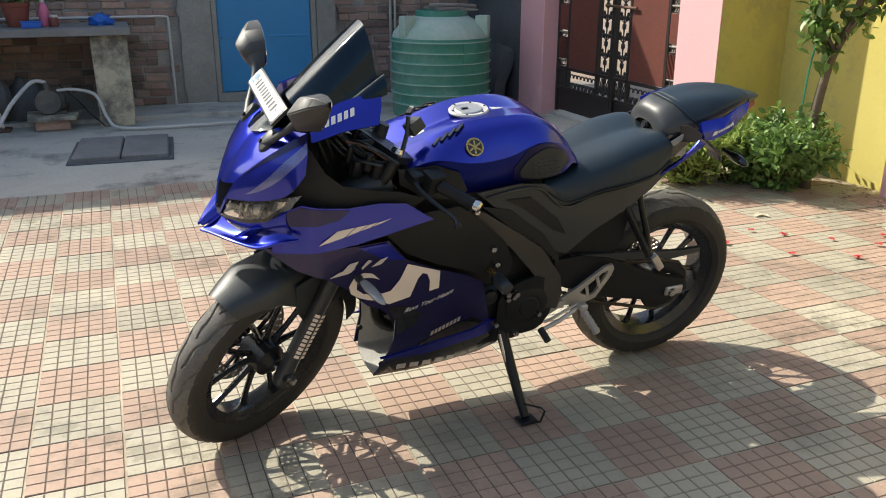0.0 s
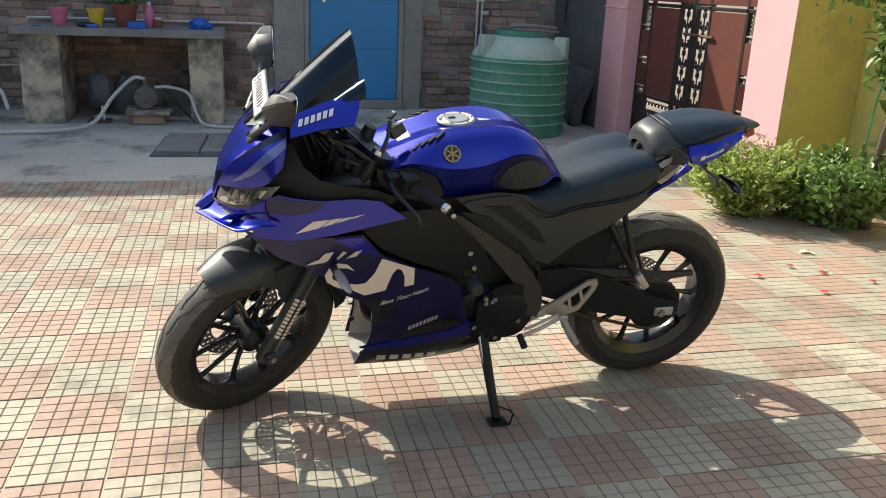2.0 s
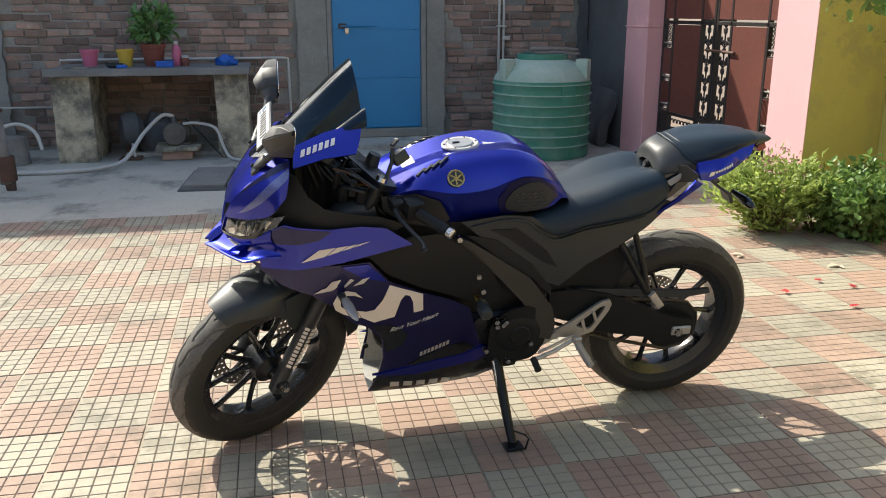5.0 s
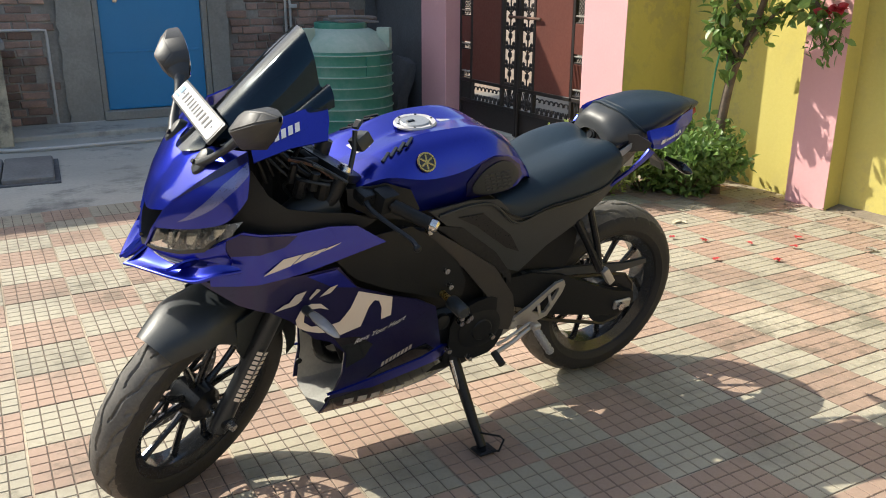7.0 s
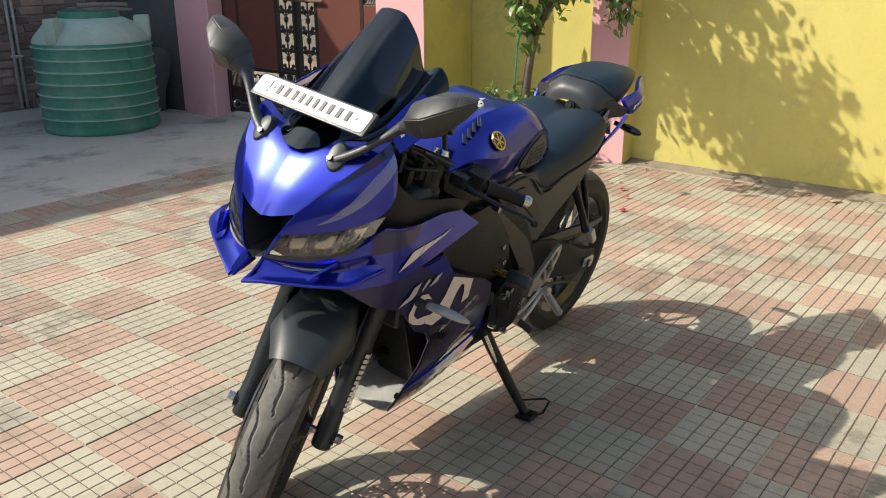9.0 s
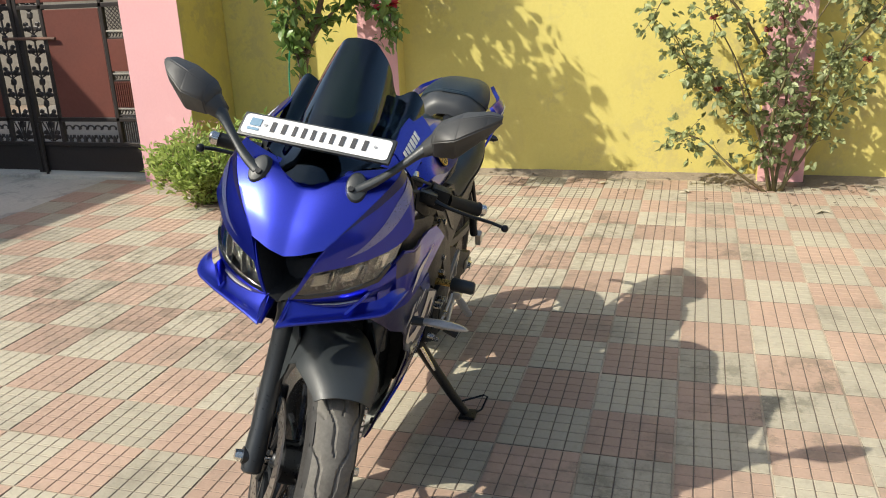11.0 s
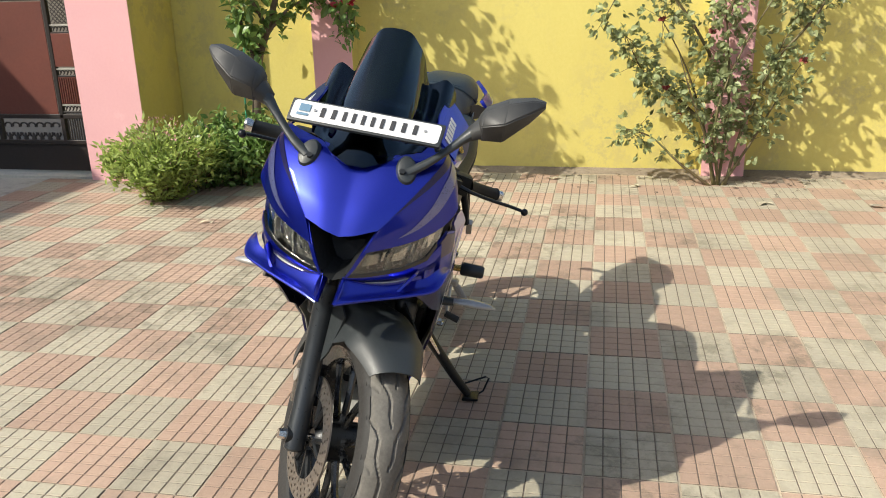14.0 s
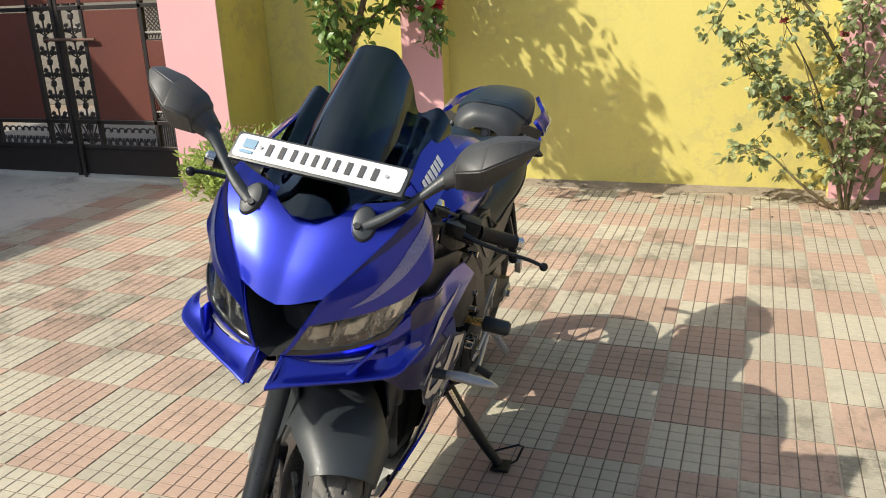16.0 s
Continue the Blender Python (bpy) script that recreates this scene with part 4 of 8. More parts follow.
# ---- plants ----
def shrub(name, label, centre, spread, n, size, width, key, seed, stems=16, up=0.5):
    rng = random.Random(seed)
    s = thing(name, label, "shrub", pose(centre[0], centre[1], -0.008))
    bm = bmesh.new()
    twig = bmesh.new()
    for i in range(stems):
        d = rand_dir(rng)
        tip = Vector((d.x * spread[0], d.y * spread[1], spread[2] * rng.uniform(0.75, 1.25) * (1.0 - 0.35 * (d.x ** 2 + d.y ** 2))))
        root = Vector((d.x * 0.05, d.y * 0.05, 0))
        mid = root.lerp(tip, 0.5) + Vector((0, 0, 0.06))
        add_tube(twig, [root, mid, tip], [0.006, 0.004, 0.002], 5)
        for _ in range(n // stems):
            t = rng.random() ** 0.55
            p = (root.lerp(mid, t * 2) if t < 0.5 else mid.lerp(tip, t * 2 - 1)) + rand_dir(rng) * rng.uniform(0.01, 0.10)
            p.z = max(p.z, 0.02)
            add_leaf(bm, p, rand_dir(rng, up) + d * 0.5, rand_dir(rng, 1.0), size * rng.uniform(0.55, 1.3), width)
    part("leaves", bm, M[key], s)
    part("stem", twig, M["stem"], s)
    return s


shrub("shrub", "low feathery light green shrub at the foot of the pillar", (3.36, 4.27), (0.36, 0.34, 0.42), 7200, 0.050, 0.34, "leaf_light", 11, 130, 0.9)
rng = random.Random(17)
heads = bmesh.new()
for _ in range(70):
    a, r = rng.uniform(0, 6.28), rng.uniform(0.02, 0.34)
    at = Vector((3.36 + r * math.cos(a), 4.27 + r * math.sin(a), 0.45 - 0.9 * r * r + rng.uniform(-0.10, 0.06)))
    for k in range(4):
        add_leaf(heads, at + rand_dir(rng) * 0.01, rand_dir(rng, 0.6), rand_dir(rng, 1.0), rng.uniform(0.012, 0.022), 0.6)
tagged(part("blossom_heads", heads, M["blossom"]), "small dull pink blossom heads on the light green shrub", "blossom", kind="stuff")

shrub("shrub", "dense dark green broad-leaved shrub by the wall", (3.80, 3.98), (0.33, 0.36, 0.42), 4600, 0.052, 0.55, "leaf_dark", 12, 60, 0.4)
shrub("shrub", "dark green undergrowth below the flowering tree", (3.66, 4.18), (0.25, 0.25, 0.33), 1300, 0.052, 0.5, "leaf_dark", 16, 26, 0.4)

tree = thing("hibiscus_tree", "small hibiscus tree with glossy leaves and red flowers", "tree", pose(3.97, 3.88, -0.008))
part("trunk", tube_bm(spline([(0, 0, 0), (-0.005, 0.01, 0.38), (0.02, -0.03, 0.78), (0.06, -0.10, 1.0), (0.02, -0.25, 1.35), (-0.1, -0.45, 1.75)], 4), [0.036 - 0.0012 * i for i in range(21)], 10), M["bark"], tree, smooth=True)
rng = random.Random(21)
limb, crown = bmesh.new(), bmesh.new()
BOUGHS = [((0.02, -0.02, 0.72), (-0.09, 0.06, 1.15)), ((0.05, -0.08, 0.95), (0.1, -0.42, 1.2)), ((0.1, -0.42, 1.2), (0.0, -0.66, 1.06)), ((0.02, -0.25, 1.35), (-0.5, -0.3, 1.8)),
         ((0.02, -0.25, 1.35), (0.1, -0.9, 1.6)), ((-0.1, -0.45, 1.75), (-0.25, -0.65, 2.0)), ((-0.1, -0.45, 1.75), (-0.3, -0.3, 2.3)), ((0.06, -0.1, 1.0), (-0.35, 0.1, 1.6)),
         ((0.02, -0.05, 0.85), (-0.15, -0.02, 0.98)), ((0.02, -0.25, 1.35), (-0.28, -0.75, 1.42)), ((-0.1, -0.45, 1.75), (0.12, -0.6, 2.1)),
         ((-0.35, 0.1, 1.6), (-0.75, -0.2, 1.7)), ((-0.5, -0.3, 1.8), (-0.85, -0.65, 1.6)), ((-0.5, -0.3, 1.8), (-0.55, -0.85, 1.5)), ((-0.28, -0.75, 1.42), (-0.45, -1.15, 1.35)), ((-0.5, -0.3, 1.8), (-0.7, -0.5, 2.2)), ((-0.75, -0.2, 1.7), (-0.8, -0.45, 1.4))]
for a, b in BOUGHS:
    a, b = Vector(a), Vector(b)
    if b.z > 1.25 and b.y < -0.4:
        b.y = -0.4 + (b.y + 0.4) * 0.62
    mid = a.lerp(b, 0.5) + Vector((0, 0, 0.05))
    add_tube(limb, spline([a, mid, b], 4), [0.014, 0.013, 0.012, 0.011, 0.010, 0.009, 0.008, 0.006, 0.004], 6)
    ln = (b - a).length
    for _ in range(int(130 * ln + 26) if b.z < 1.3 else int(300 * ln + 40)):
        t = rng.random() ** 0.8
        p = (a.lerp(mid, t * 2) if t < 0.5 else mid.lerp(b, t * 2 - 1)) + rand_dir(rng) * rng.uniform(0.02, 0.24 if b.z > 1.25 else 0.10)
        add_leaf(crown, p, rand_dir(rng, -0.15), rand_dir(rng, 1.0), 0.080 * rng.uniform(0.6, 1.2), 0.6)
for k in range(3):
    top = Vector((0.0 + 0.06 * (k - 1), -0.64 - 0.03 * k, 1.10))
    low = top + Vector((0.02 * (k - 1), 0.02, -0.16 - 0.05 * (k == 1)))
    add_tube(limb, [top, low], [0.004, 0.002], 5)
    for _ in range(26):
        add_leaf(crown, top.lerp(low, rng.random()) + rand_dir(rng) * 0.03, rand_dir(rng, -0.8), rand_dir(rng, 1.0), 0.06 * rng.uniform(0.6, 1.2), 0.5)
part("limb", limb, M["bark"], tree, smooth=True)
part("crown", crown, M["leaf_dark"], tree, "glossy dark green leaves")
part("cord", tube_bm(spline([(-0.06, 0.06, 0.2), (-0.055, 0.05, 0.7), (-0.03, 0.02, 0.95), (0.02, -0.02, 0.98)], 4), 0.006, 6), M["cord_green"], tree, "green tying cord")


def flower(name, at, r, parent, key="petal", seed=1):
    rng2 = random.Random(seed)
    bm = bmesh.new()
    for k in range(14):
        a = 2.4 * k
        add_leaf(bm, Vector(at), Vector((math.cos(a), math.sin(a), rng2.uniform(-0.5, 0.6))), rand_dir(rng2, 1), r * rng2.uniform(0.7, 1.1), 0.9)
    return part(name, bm, M[key], parent, "red flower")


for k, at in enumerate(((0.02, -0.60, 1.13), (0.06, -0.66, 1.16), (-0.12, -0.1, 1.28))):
    flower("flower", at, 0.055, tree, seed=30 + k)

rose = thing("rose_bush", "tall straggly rose bush with reddish stems against the wall", "shrub", pose(4.02, 0.86, -0.008))
rng = random.Random(51)
st, lv = bmesh.new(), bmesh.new()
CANES = [((0, 0.02, 0), (0.02, 0.12, 0.4), (-0.02, 0.25, 0.75), (-0.05, 0.42, 1.05)), ((0.02, 0, 0), (0.05, -0.03, 0.5), (0.03, 0.02, 1.0), (0, 0.1, 1.5)),
         ((0, -0.04, 0), (0.05, -0.12, 0.35), (0.02, -0.28, 0.8), (0.0, -0.42, 1.15)), ((-0.02, 0.05, 0), (-0.03, 0.25, 0.15), (0.02, 0.42, 0.3), (0.0, 0.58, 0.36)),
         ((0.0, -0.02, 0), (0.06, -0.2, 0.3), (0.08, -0.3, 0.5), (0.02, -0.42, 0.75)), ((0.0, 0.0, 0), (-0.05, 0.05, 0.45), (-0.02, -0.1, 0.9), (-0.05, -0.35, 1.35)),
         ((0.02, 0.12, 0.4), (0.0, 0.36, 0.62), (-0.02, 0.5, 0.72), (-0.03, 0.62, 0.95)), ((0, 0.1, 0.8), (-0.03, 0.3, 1.1), (-0.05, 0.55, 1.3), (-0.03, 0.75, 1.02)), ((0.03, -0.2, 0.7), (0, -0.45, 1.0), (0, -0.6, 1.3), (0, -0.75, 1.5)),
         ((0, 0.03, 0.0), (-0.06, 0.1, 0.3), (-0.08, 0.2, 0.55), (-0.04, 0.3, 0.85)), ((0.03, 0.02, 1.0), (0.0, -0.05, 1.3), (-0.1, -0.15, 1.6), (-0.15, -0.2, 1.8))]
for cane in CANES:
    pts = spline(cane, 6)
    add_tube(st, pts, [0.011 - 0.0005 * i for i in range(len(pts))], 7)
    top = pts[-1].z
    for i in range(len(pts) - 1):
        if pts[i].z < 0.18 or noise.noise(pts[i] * 4.5) < -0.16:
            continue
        for _ in range(6 if top < 0.9 else 8):
            p = pts[i].lerp(pts[i + 1], rng.random())
            d = rand_dir(rng, -0.1)
            tip = p + d * rng.uniform(0.03, 0.14)
            if rng.random() < 0.25:
                add_tube(st, [p, tip], [0.0022, 0.0012], 4)
            for k in range(5):
                add_leaf(lv, tip + rand_dir(rng) * 0.018, d + rand_dir(rng) * 0.9, rand_dir(rng, 1.0), 0.041 * rng.uniform(0.6, 1.3), 0.70)
part("cane", st, M["stem"], rose, "reddish green thorny canes", smooth=True)
part("leaves", lv, M["leaf_rose"], rose, "small greyish green leaves, some withered")
for k, at in enumerate(((-0.04, 0.40, 1.03), (-0.05, 0.28, 0.45), (-0.04, -0.42, 0.78), (-0.06, 0.36, 0.62), (0.0, 0.1, 0.95))):
    flower("bloom", at, 0.032, rose, "bloom_dull", seed=60 + k)
# dusty soil gathered along the foot of the wall, and the bed of the rose
def dirt_bm(x, y0, y1, wide, seed):
    bm = bmesh.new()
    rows = []
    n = int((y1 - y0) / 0.035)
    for k in range(n + 1):
        y = y0 + (y1 - y0) * k / n
        w = wide * (0.45 + 0.55 * abs(noise.noise(Vector((y * 1.3, seed, 0)))) + 0.45 * abs(noise.noise(Vector((y * 6, seed, 3)))))
        rows.append([bm.verts.new((x - w * u, y, h + 0.003 * noise.noise(Vector((y * 9, u * 3, seed))))) for u, h in ((0, 0.022), (0.35, 0.013), (0.75, 0.007), (1.0, -0.002))])
    for a, b in zip(rows, rows[1:]):
        for i in range(3):
            bm.faces.new((a[i], a[i + 1], b[i + 1], b[i]))
    bmesh.ops.recalc_face_normals(bm, faces=bm.faces)
    return bm


tagged(part("soil_strip", dirt_bm(YX, -4.4, 3.3, 0.17, 1.0), M["dirt"], smooth=True), "dusty soil along the foot of the yellow wall", "soil", kind="stuff")
tagged(part("soil_strip", dirt_bm(YX - 0.02, 0.45, 1.25, 0.36, 5.0), M["dirt"], smooth=True), "dark soil round the foot of the rose bush", "soil", kind="stuff")
rng = random.Random(404)
bm = bmesh.new()
for _ in range(420):
    x = YX - abs(rng.gauss(0, 0.28)) - 0.02
    y = rng.choice((rng.uniform(-2.5, 3.4), rng.gauss(3.6, 0.5), rng.gauss(0.6, 0.6)))
    a = rng.uniform(0, 6.28)
    if y < 4.5:
        add_leaf(bm, Vector((x, y, rng.uniform(0.004, 0.014))), Vector((math.cos(a), math.sin(a), rng.uniform(-0.05, 0.25))), Vector((rng.uniform(-0.4, 0.4), rng.uniform(-0.4, 0.4), 1)), rng.uniform(0.012, 0.036), 0.55)
tagged(part("leaf_litter", bm, M["bark"]), "scattered dry brown leaf litter by the wall", "leaf litter", kind="stuff")
# fallen petals and dry leaves on the paving
PETALS = [(3.02, 3.27), (3.13, 3.15), (2.76, 3.15), (3.3, 3.0), (3.45, 2.85), (3.6, 2.95), (2.95, 2.9), (3.2, 2.75)]
for k, (x, y) in enumerate(PETALS):
    rng2 = random.Random(70 + k)
    p = thing("fallen_flower", "wilted red flower lying on the paving", "fallen flower", pose(x, y, 0.001), group="fallen flowers")
    bm = bmesh.new()
    for j in range(6):
        add_leaf(bm, Vector((0, 0, 0.012)), Vector((math.cos(j * 1.1), math.sin(j * 1.1), rng2.uniform(-0.1, 0.4))), Vector((0, 0, 1)), 0.026 * rng2.uniform(0.6, 1.1), 0.8)
    part("petals", bm, M["petal"], p)
for k, (x, y) in enumerate(((3.75, 2.6), (3.9, 1.35), (3.6, 0.65), (4.05, 1.9), (3.3, 3.5), (3.55, 0.1), (2.9, 3.75), (4.1, 0.3))):
    rng2 = random.Random(90 + k)
    p = thing("dry_leaf", "dry brown leaf lying on the paving", "dry leaf", pose(x, y, 0.001, 0, 0, rng2.uniform(0, 360)), group="dry leaves")
    bm = bmesh.new()
    add_leaf(bm, Vector((0, 0, 0.008)), Vector((1, 0, 0.15)), Vector((0, 0, 1)), 0.085, 0.45)
    add_leaf(bm, Vector((0.01, 0.01, 0.006)), Vector((0.4, 1, 0.2)), Vector((0, 0, 1)), 0.05, 0.5)
    part("blade", bm, M["lime_post"], p)


# ---- the motorcycle, leaning on its side stand with the bars turned to the left ----
# its own axes: x ahead, y to its left, z up, from the rear tyre's contact
bike = thing("motorcycle", "metallic blue and black sport motorcycle parked on its side stand", "motorcycle", pose(1.609, 2.31, 0.0, 0, 0, 182.2) @ pose(0, 0, 0, -10, 0, 0))
STEER_FOOT = Vector((1.385, 0, 0))
STEER = Matrix.Translation(STEER_FOOT) @ Matrix.Rotation(radians(30), 4, Vector((-0.43, 0, 0.903)).normalized()) @ Matrix.Translation(-STEER_FOOT)
RAKE = Vector((-0.43, 0, 0.903)).normalized()
FA = Vector((1.318, 0, 0.293))
RA = Vector((-0.045, 0, 0.312))


def bpart(name, bm, key, parent=None, label="", smooth=True, angle=35, xf=None):
    """A part of the motorcycle; its flanks flare a little with height."""
    if xf is not None:
        bm.transform(xf)
    for v in bm.verts:
        flare = min(1.0, max(0.0, (abs(v.co.y) - 0.05) / 0.09)) * 0.0165 * max(0.0, v.co.z)
        v.co.y += math.copysign(flare, v.co.y)
    return part(name, bm, M[key], parent or bike, label, smooth, angle)


def tyre_bm(R, w, grooves, seed):
    """A tyre about the y axis with slanted rain grooves cut into the tread."""
    prof = []
    for k in range(45):
        a = -1.0 + 2.0 * k / 44
        y = w * math.sin(a * 1.57)
        drop = (1 - math.cos(a * 1.57)) * w * 0.72
        prof.append((R - drop, y))
    prof = [(0.213, -w * 0.66), (0.222, -w * 0.86), (0.240, -w)] + prof + [(0.240, w), (0.222, w * 0.86), (0.213, w * 0.66)]
    seg = 480
    bm = bmesh.new()
    rings = []
    for k in range(seg):
        t = k / seg
        a = 2 * math.pi * t
        ring = []
        for r, y in prof:
            u = y / w
            if abs(u) < 0.95 and r > R - w * 0.66:
                half = 0.5 if u > 0 else 0.0
                wave = 0.10 * math.sin(2 * math.pi * t * grooves)
                f1 = abs((t * grooves * 0.5 + 1.5 * abs(u) + half + wave) % 1 - 0.5)
                f2 = abs((t * grooves + 0.8 * abs(u) + half) % 1 - 0.5)
                if 0.05 < abs(u) < 0.85:
                    r -= 0.0045 * max(0.0, min(1.0, 2.0 - f1 / 0.045))
                if 0.55 < abs(u):
                    r -= 0.003 * max(0.0, min(1.0, 2.0 - f2 / 0.05))
            ring.append(bm.verts.new((r * math.sin(a), y, r * math.cos(a))))
        rings.append(ring)
    for k in range(seg):
        p, q = rings[k], rings[(k + 1) % seg]
        for i in range(len(prof) - 1):
            f = bm.faces.new((p[i], p[i + 1], q[i + 1], q[i]))
            f.material_index = 1 if abs(prof[i][1] + prof[i + 1][1]) < w * 1.7 and min(prof[i][0], prof[i + 1][0]) > R - w * 0.5 else 0
    bmesh.ops.recalc_face_normals(bm, faces=bm.faces)
    return bm


def rim_bm(w):
    return lathe_bm([(0.190, -w * 0.5), (0.212, -w * 0.72), (0.220, -w * 0.78), (0.222, -w * 0.70), (0.205, -w * 0.45), (0.203, w * 0.45), (0.222, w * 0.70), (0.220, w * 0.78), (0.212, w * 0.72), (0.190, w * 0.5), (0.186, 0), (0.190, -w * 0.5)], 72, axis="y")


def disc_bm(r0, r1, rows, holes, thick=0.004):
    """A brake disc about y, pierced by rings of holes."""
    bm = bmesh.new()
    seg = holes * 4
    rad = [r0 + (r1 - r0) * k / (rows * 2 + 1) for k in range(rows * 2 + 2)]
    grid = [[bm.verts.new((r * math.sin(2 * math.pi * k / seg), 0, r * math.cos(2 * math.pi * k / seg))) for r in rad] for k in range(seg)]
    for k in range(seg):
        for i in range(len(rad) - 1):
            if i % 2 == 1 and (k + (i // 2) * 1) % 4 == 0:
                continue
            a, b = grid[k], grid[(k + 1) % seg]
            bm.faces.new((a[i], a[i + 1], b[i + 1], b[i]))
    thicken(bm, thick)
    return bm


def wheel(name, at, R, w, xf, disc_side, disc_r, seed, label):
    T = Matrix.Translation(at)
    m = (xf @ T) if xf is not None else T
    wh = bpart(name, rim_bm(w), "wheel_black", None, label, xf=m)
    tyre = bpart("tyre", tyre_bm(R, w, 22, seed), "rubber", wh, "black rubber tyre with a dusty grooved tread", angle=25, xf=m)
    tyre.data.materials.append(M["tread"])
    bpart("hub", lathe_bm([(0.0, -0.062), (0.022, -0.062), (0.03, -0.05), (0.048, -0.04), (0.05, 0.0), (0.048, 0.04), (0.03, 0.05), (0.022, 0.062), (0, 0.062)], 28, axis="y"), "satin", wh, xf=m)
    for k in range(10):
        a = 2 * math.pi * (k // 2) / 5 + (0.20 if k % 2 else -0.20)
        a1 = 2 * math.pi * k / 10 + (0.04 if k % 2 else -0.04) - 0.314
        bm = bmesh.new()
        p0 = Vector((0.040 * math.sin(a), 0, 0.040 * math.cos(a)))
        p1 = Vector((0.110 * math.sin((a + a1) / 2), 0, 0.110 * math.cos((a + a1) / 2)))
        p2 = Vector((0.196 * math.sin(a1), 0, 0.196 * math.cos(a1)))
        add_tube(bm, spline([p0, p1, p2], 4), [0.012, 0.0105, 0.0095, 0.009, 0.0085, 0.0085, 0.009, 0.010, 0.013], 8, flat=1.0)
        bpart("spoke", bm, "wheel_black", wh, xf=m)
    d = bpart("brake_disc", disc_bm(disc_r * 0.66, disc_r, 3, 30), "disc_steel", wh, "drilled steel brake disc", angle=30, xf=m @ Matrix.Translation((0, disc_side * 0.066, 0)))
    for k in range(5):
        a = 2 * math.pi * k / 5
        for da in (-0.22, 0.22):
            bpart("disc_arm", tube_bm([(0.03 * math.sin(a), disc_side * 0.064, 0.03 * math.cos(a)), (disc_r * 0.70 * math.sin(a + da), disc_side * 0.064, disc_r * 0.70 * math.cos(a + da))], 0.007, 6), "satin", wh, xf=m)
    return wh, m


rear_wheel, RM = wheel("rear_wheel", RA, 0.308, 0.069, None, -1, 0.11, 2, "black alloy rear wheel with thin spokes")
front_wheel, FM = wheel("front_wheel", FA, 0.297, 0.051, STEER, -1, 0.141, 1, "black alloy front wheel with thin spokes")

# fork, axle, caliper, front mudguard
left_leg = None
for sgn in (1, -1):
    foot = FA + Vector((0.0, 0.098 * sgn, 0))
    leg = bpart("fork_leg", tube_bm([foot - RAKE * 0.035, foot - RAKE * 0.03, foot + RAKE * 0.02, foot + RAKE * 0.06, foot + RAKE * 0.33, foot + RAKE * 0.335, foot + RAKE * 0.35], [0.018, 0.023, 0.0245, 0.0225, 0.024, 0.0265, 0.0255], 20), "bronze", None, "dark anodised fork leg", xf=STEER)
    left_leg = left_leg or leg
    bpart("fork_tube", tube_bm([foot + RAKE * 0.34, foot + RAKE * 0.70], 0.0205, 18), "satin", leg, xf=STEER)
    bpart("axle_boss", tube_bm([foot + Vector((0, 0, 0)), foot + Vector((0, 0.026 * sgn, 0))], [0.021, 0.019], 18), "satin", leg, xf=STEER)
    bpart("axle_nut", tube_bm([foot + Vector((0, 0.024 * sgn, 0)), foot + Vector((0, 0.042 * sgn, 0))], [0.0125, 0.011], 6), "steel", leg, "bright steel axle nut", smooth=False, xf=STEER)
    bpart("fork_cap", tube_bm([foot + RAKE * 0.70, foot + RAKE * 0.715], [0.019, 0.015], 14), "steel", leg, xf=STEER)
# lettering on the left leg, too small to read: a column of plain bars
foot = FA + Vector((0, 0.098, 0))
for row in range(2):
    for k in range(11):
        c = foot + RAKE * (0.075 + 0.0135 * k)
        a0 = 0.15 + 0.75 * row
        bm = bmesh.new()
        n1 = Vector((RAKE.z, 0, -RAKE.x))
        ring = []
        for s, t in ((-0.0045, 0), (0.0045, 0), (0.0045, 1), (-0.0045, 1)):
            a = a0 + 0.5 * t
            ring.append(bm.verts.new(c + RAKE * s + (n1 * -math.cos(a + 0.5) * -1 + Vector((0, 1, 0)) * math.sin(a + 0.5)) * 0.0288))
        bm.faces.new(ring)
        thicken(bm, 0.0006)
        bpart("mark", bm, "white_film", left_leg, smooth=False, xf=STEER)
bpart("front_axle", tube_bm([FA + Vector((0, -0.12, 0)), FA + Vector((0, 0.12, 0))], 0.009, 12), "steel", xf=STEER)
cal = FA + Vector((-0.075, -0.085, 0.095))
caliper = bpart("brake_caliper", box_bm((-0.028, -0.03, -0.05), (0.028, 0.03, 0.05), 0.012, 2, Matrix.Translation(cal) @ pose(0, 0, 0, 0, -28, 0)), "gloss", None, "black brake caliper", xf=STEER)
bpart("piston_cap", tube_bm([cal + Vector((0, -0.028, 0.018)), cal + Vector((0, -0.038, 0.018))], 0.015, 14), "alloy", caliper, xf=STEER)
bpart("brake_hose", tube_bm(spline([cal + Vector((0, 0, 0.05)), cal + Vector((-0.06, 0.0, 0.16)), Vector((1.14, -0.09, 0.64)), Vector((1.06, -0.10, 0.80))], 5), 0.005, 8), "black", None, xf=STEER)


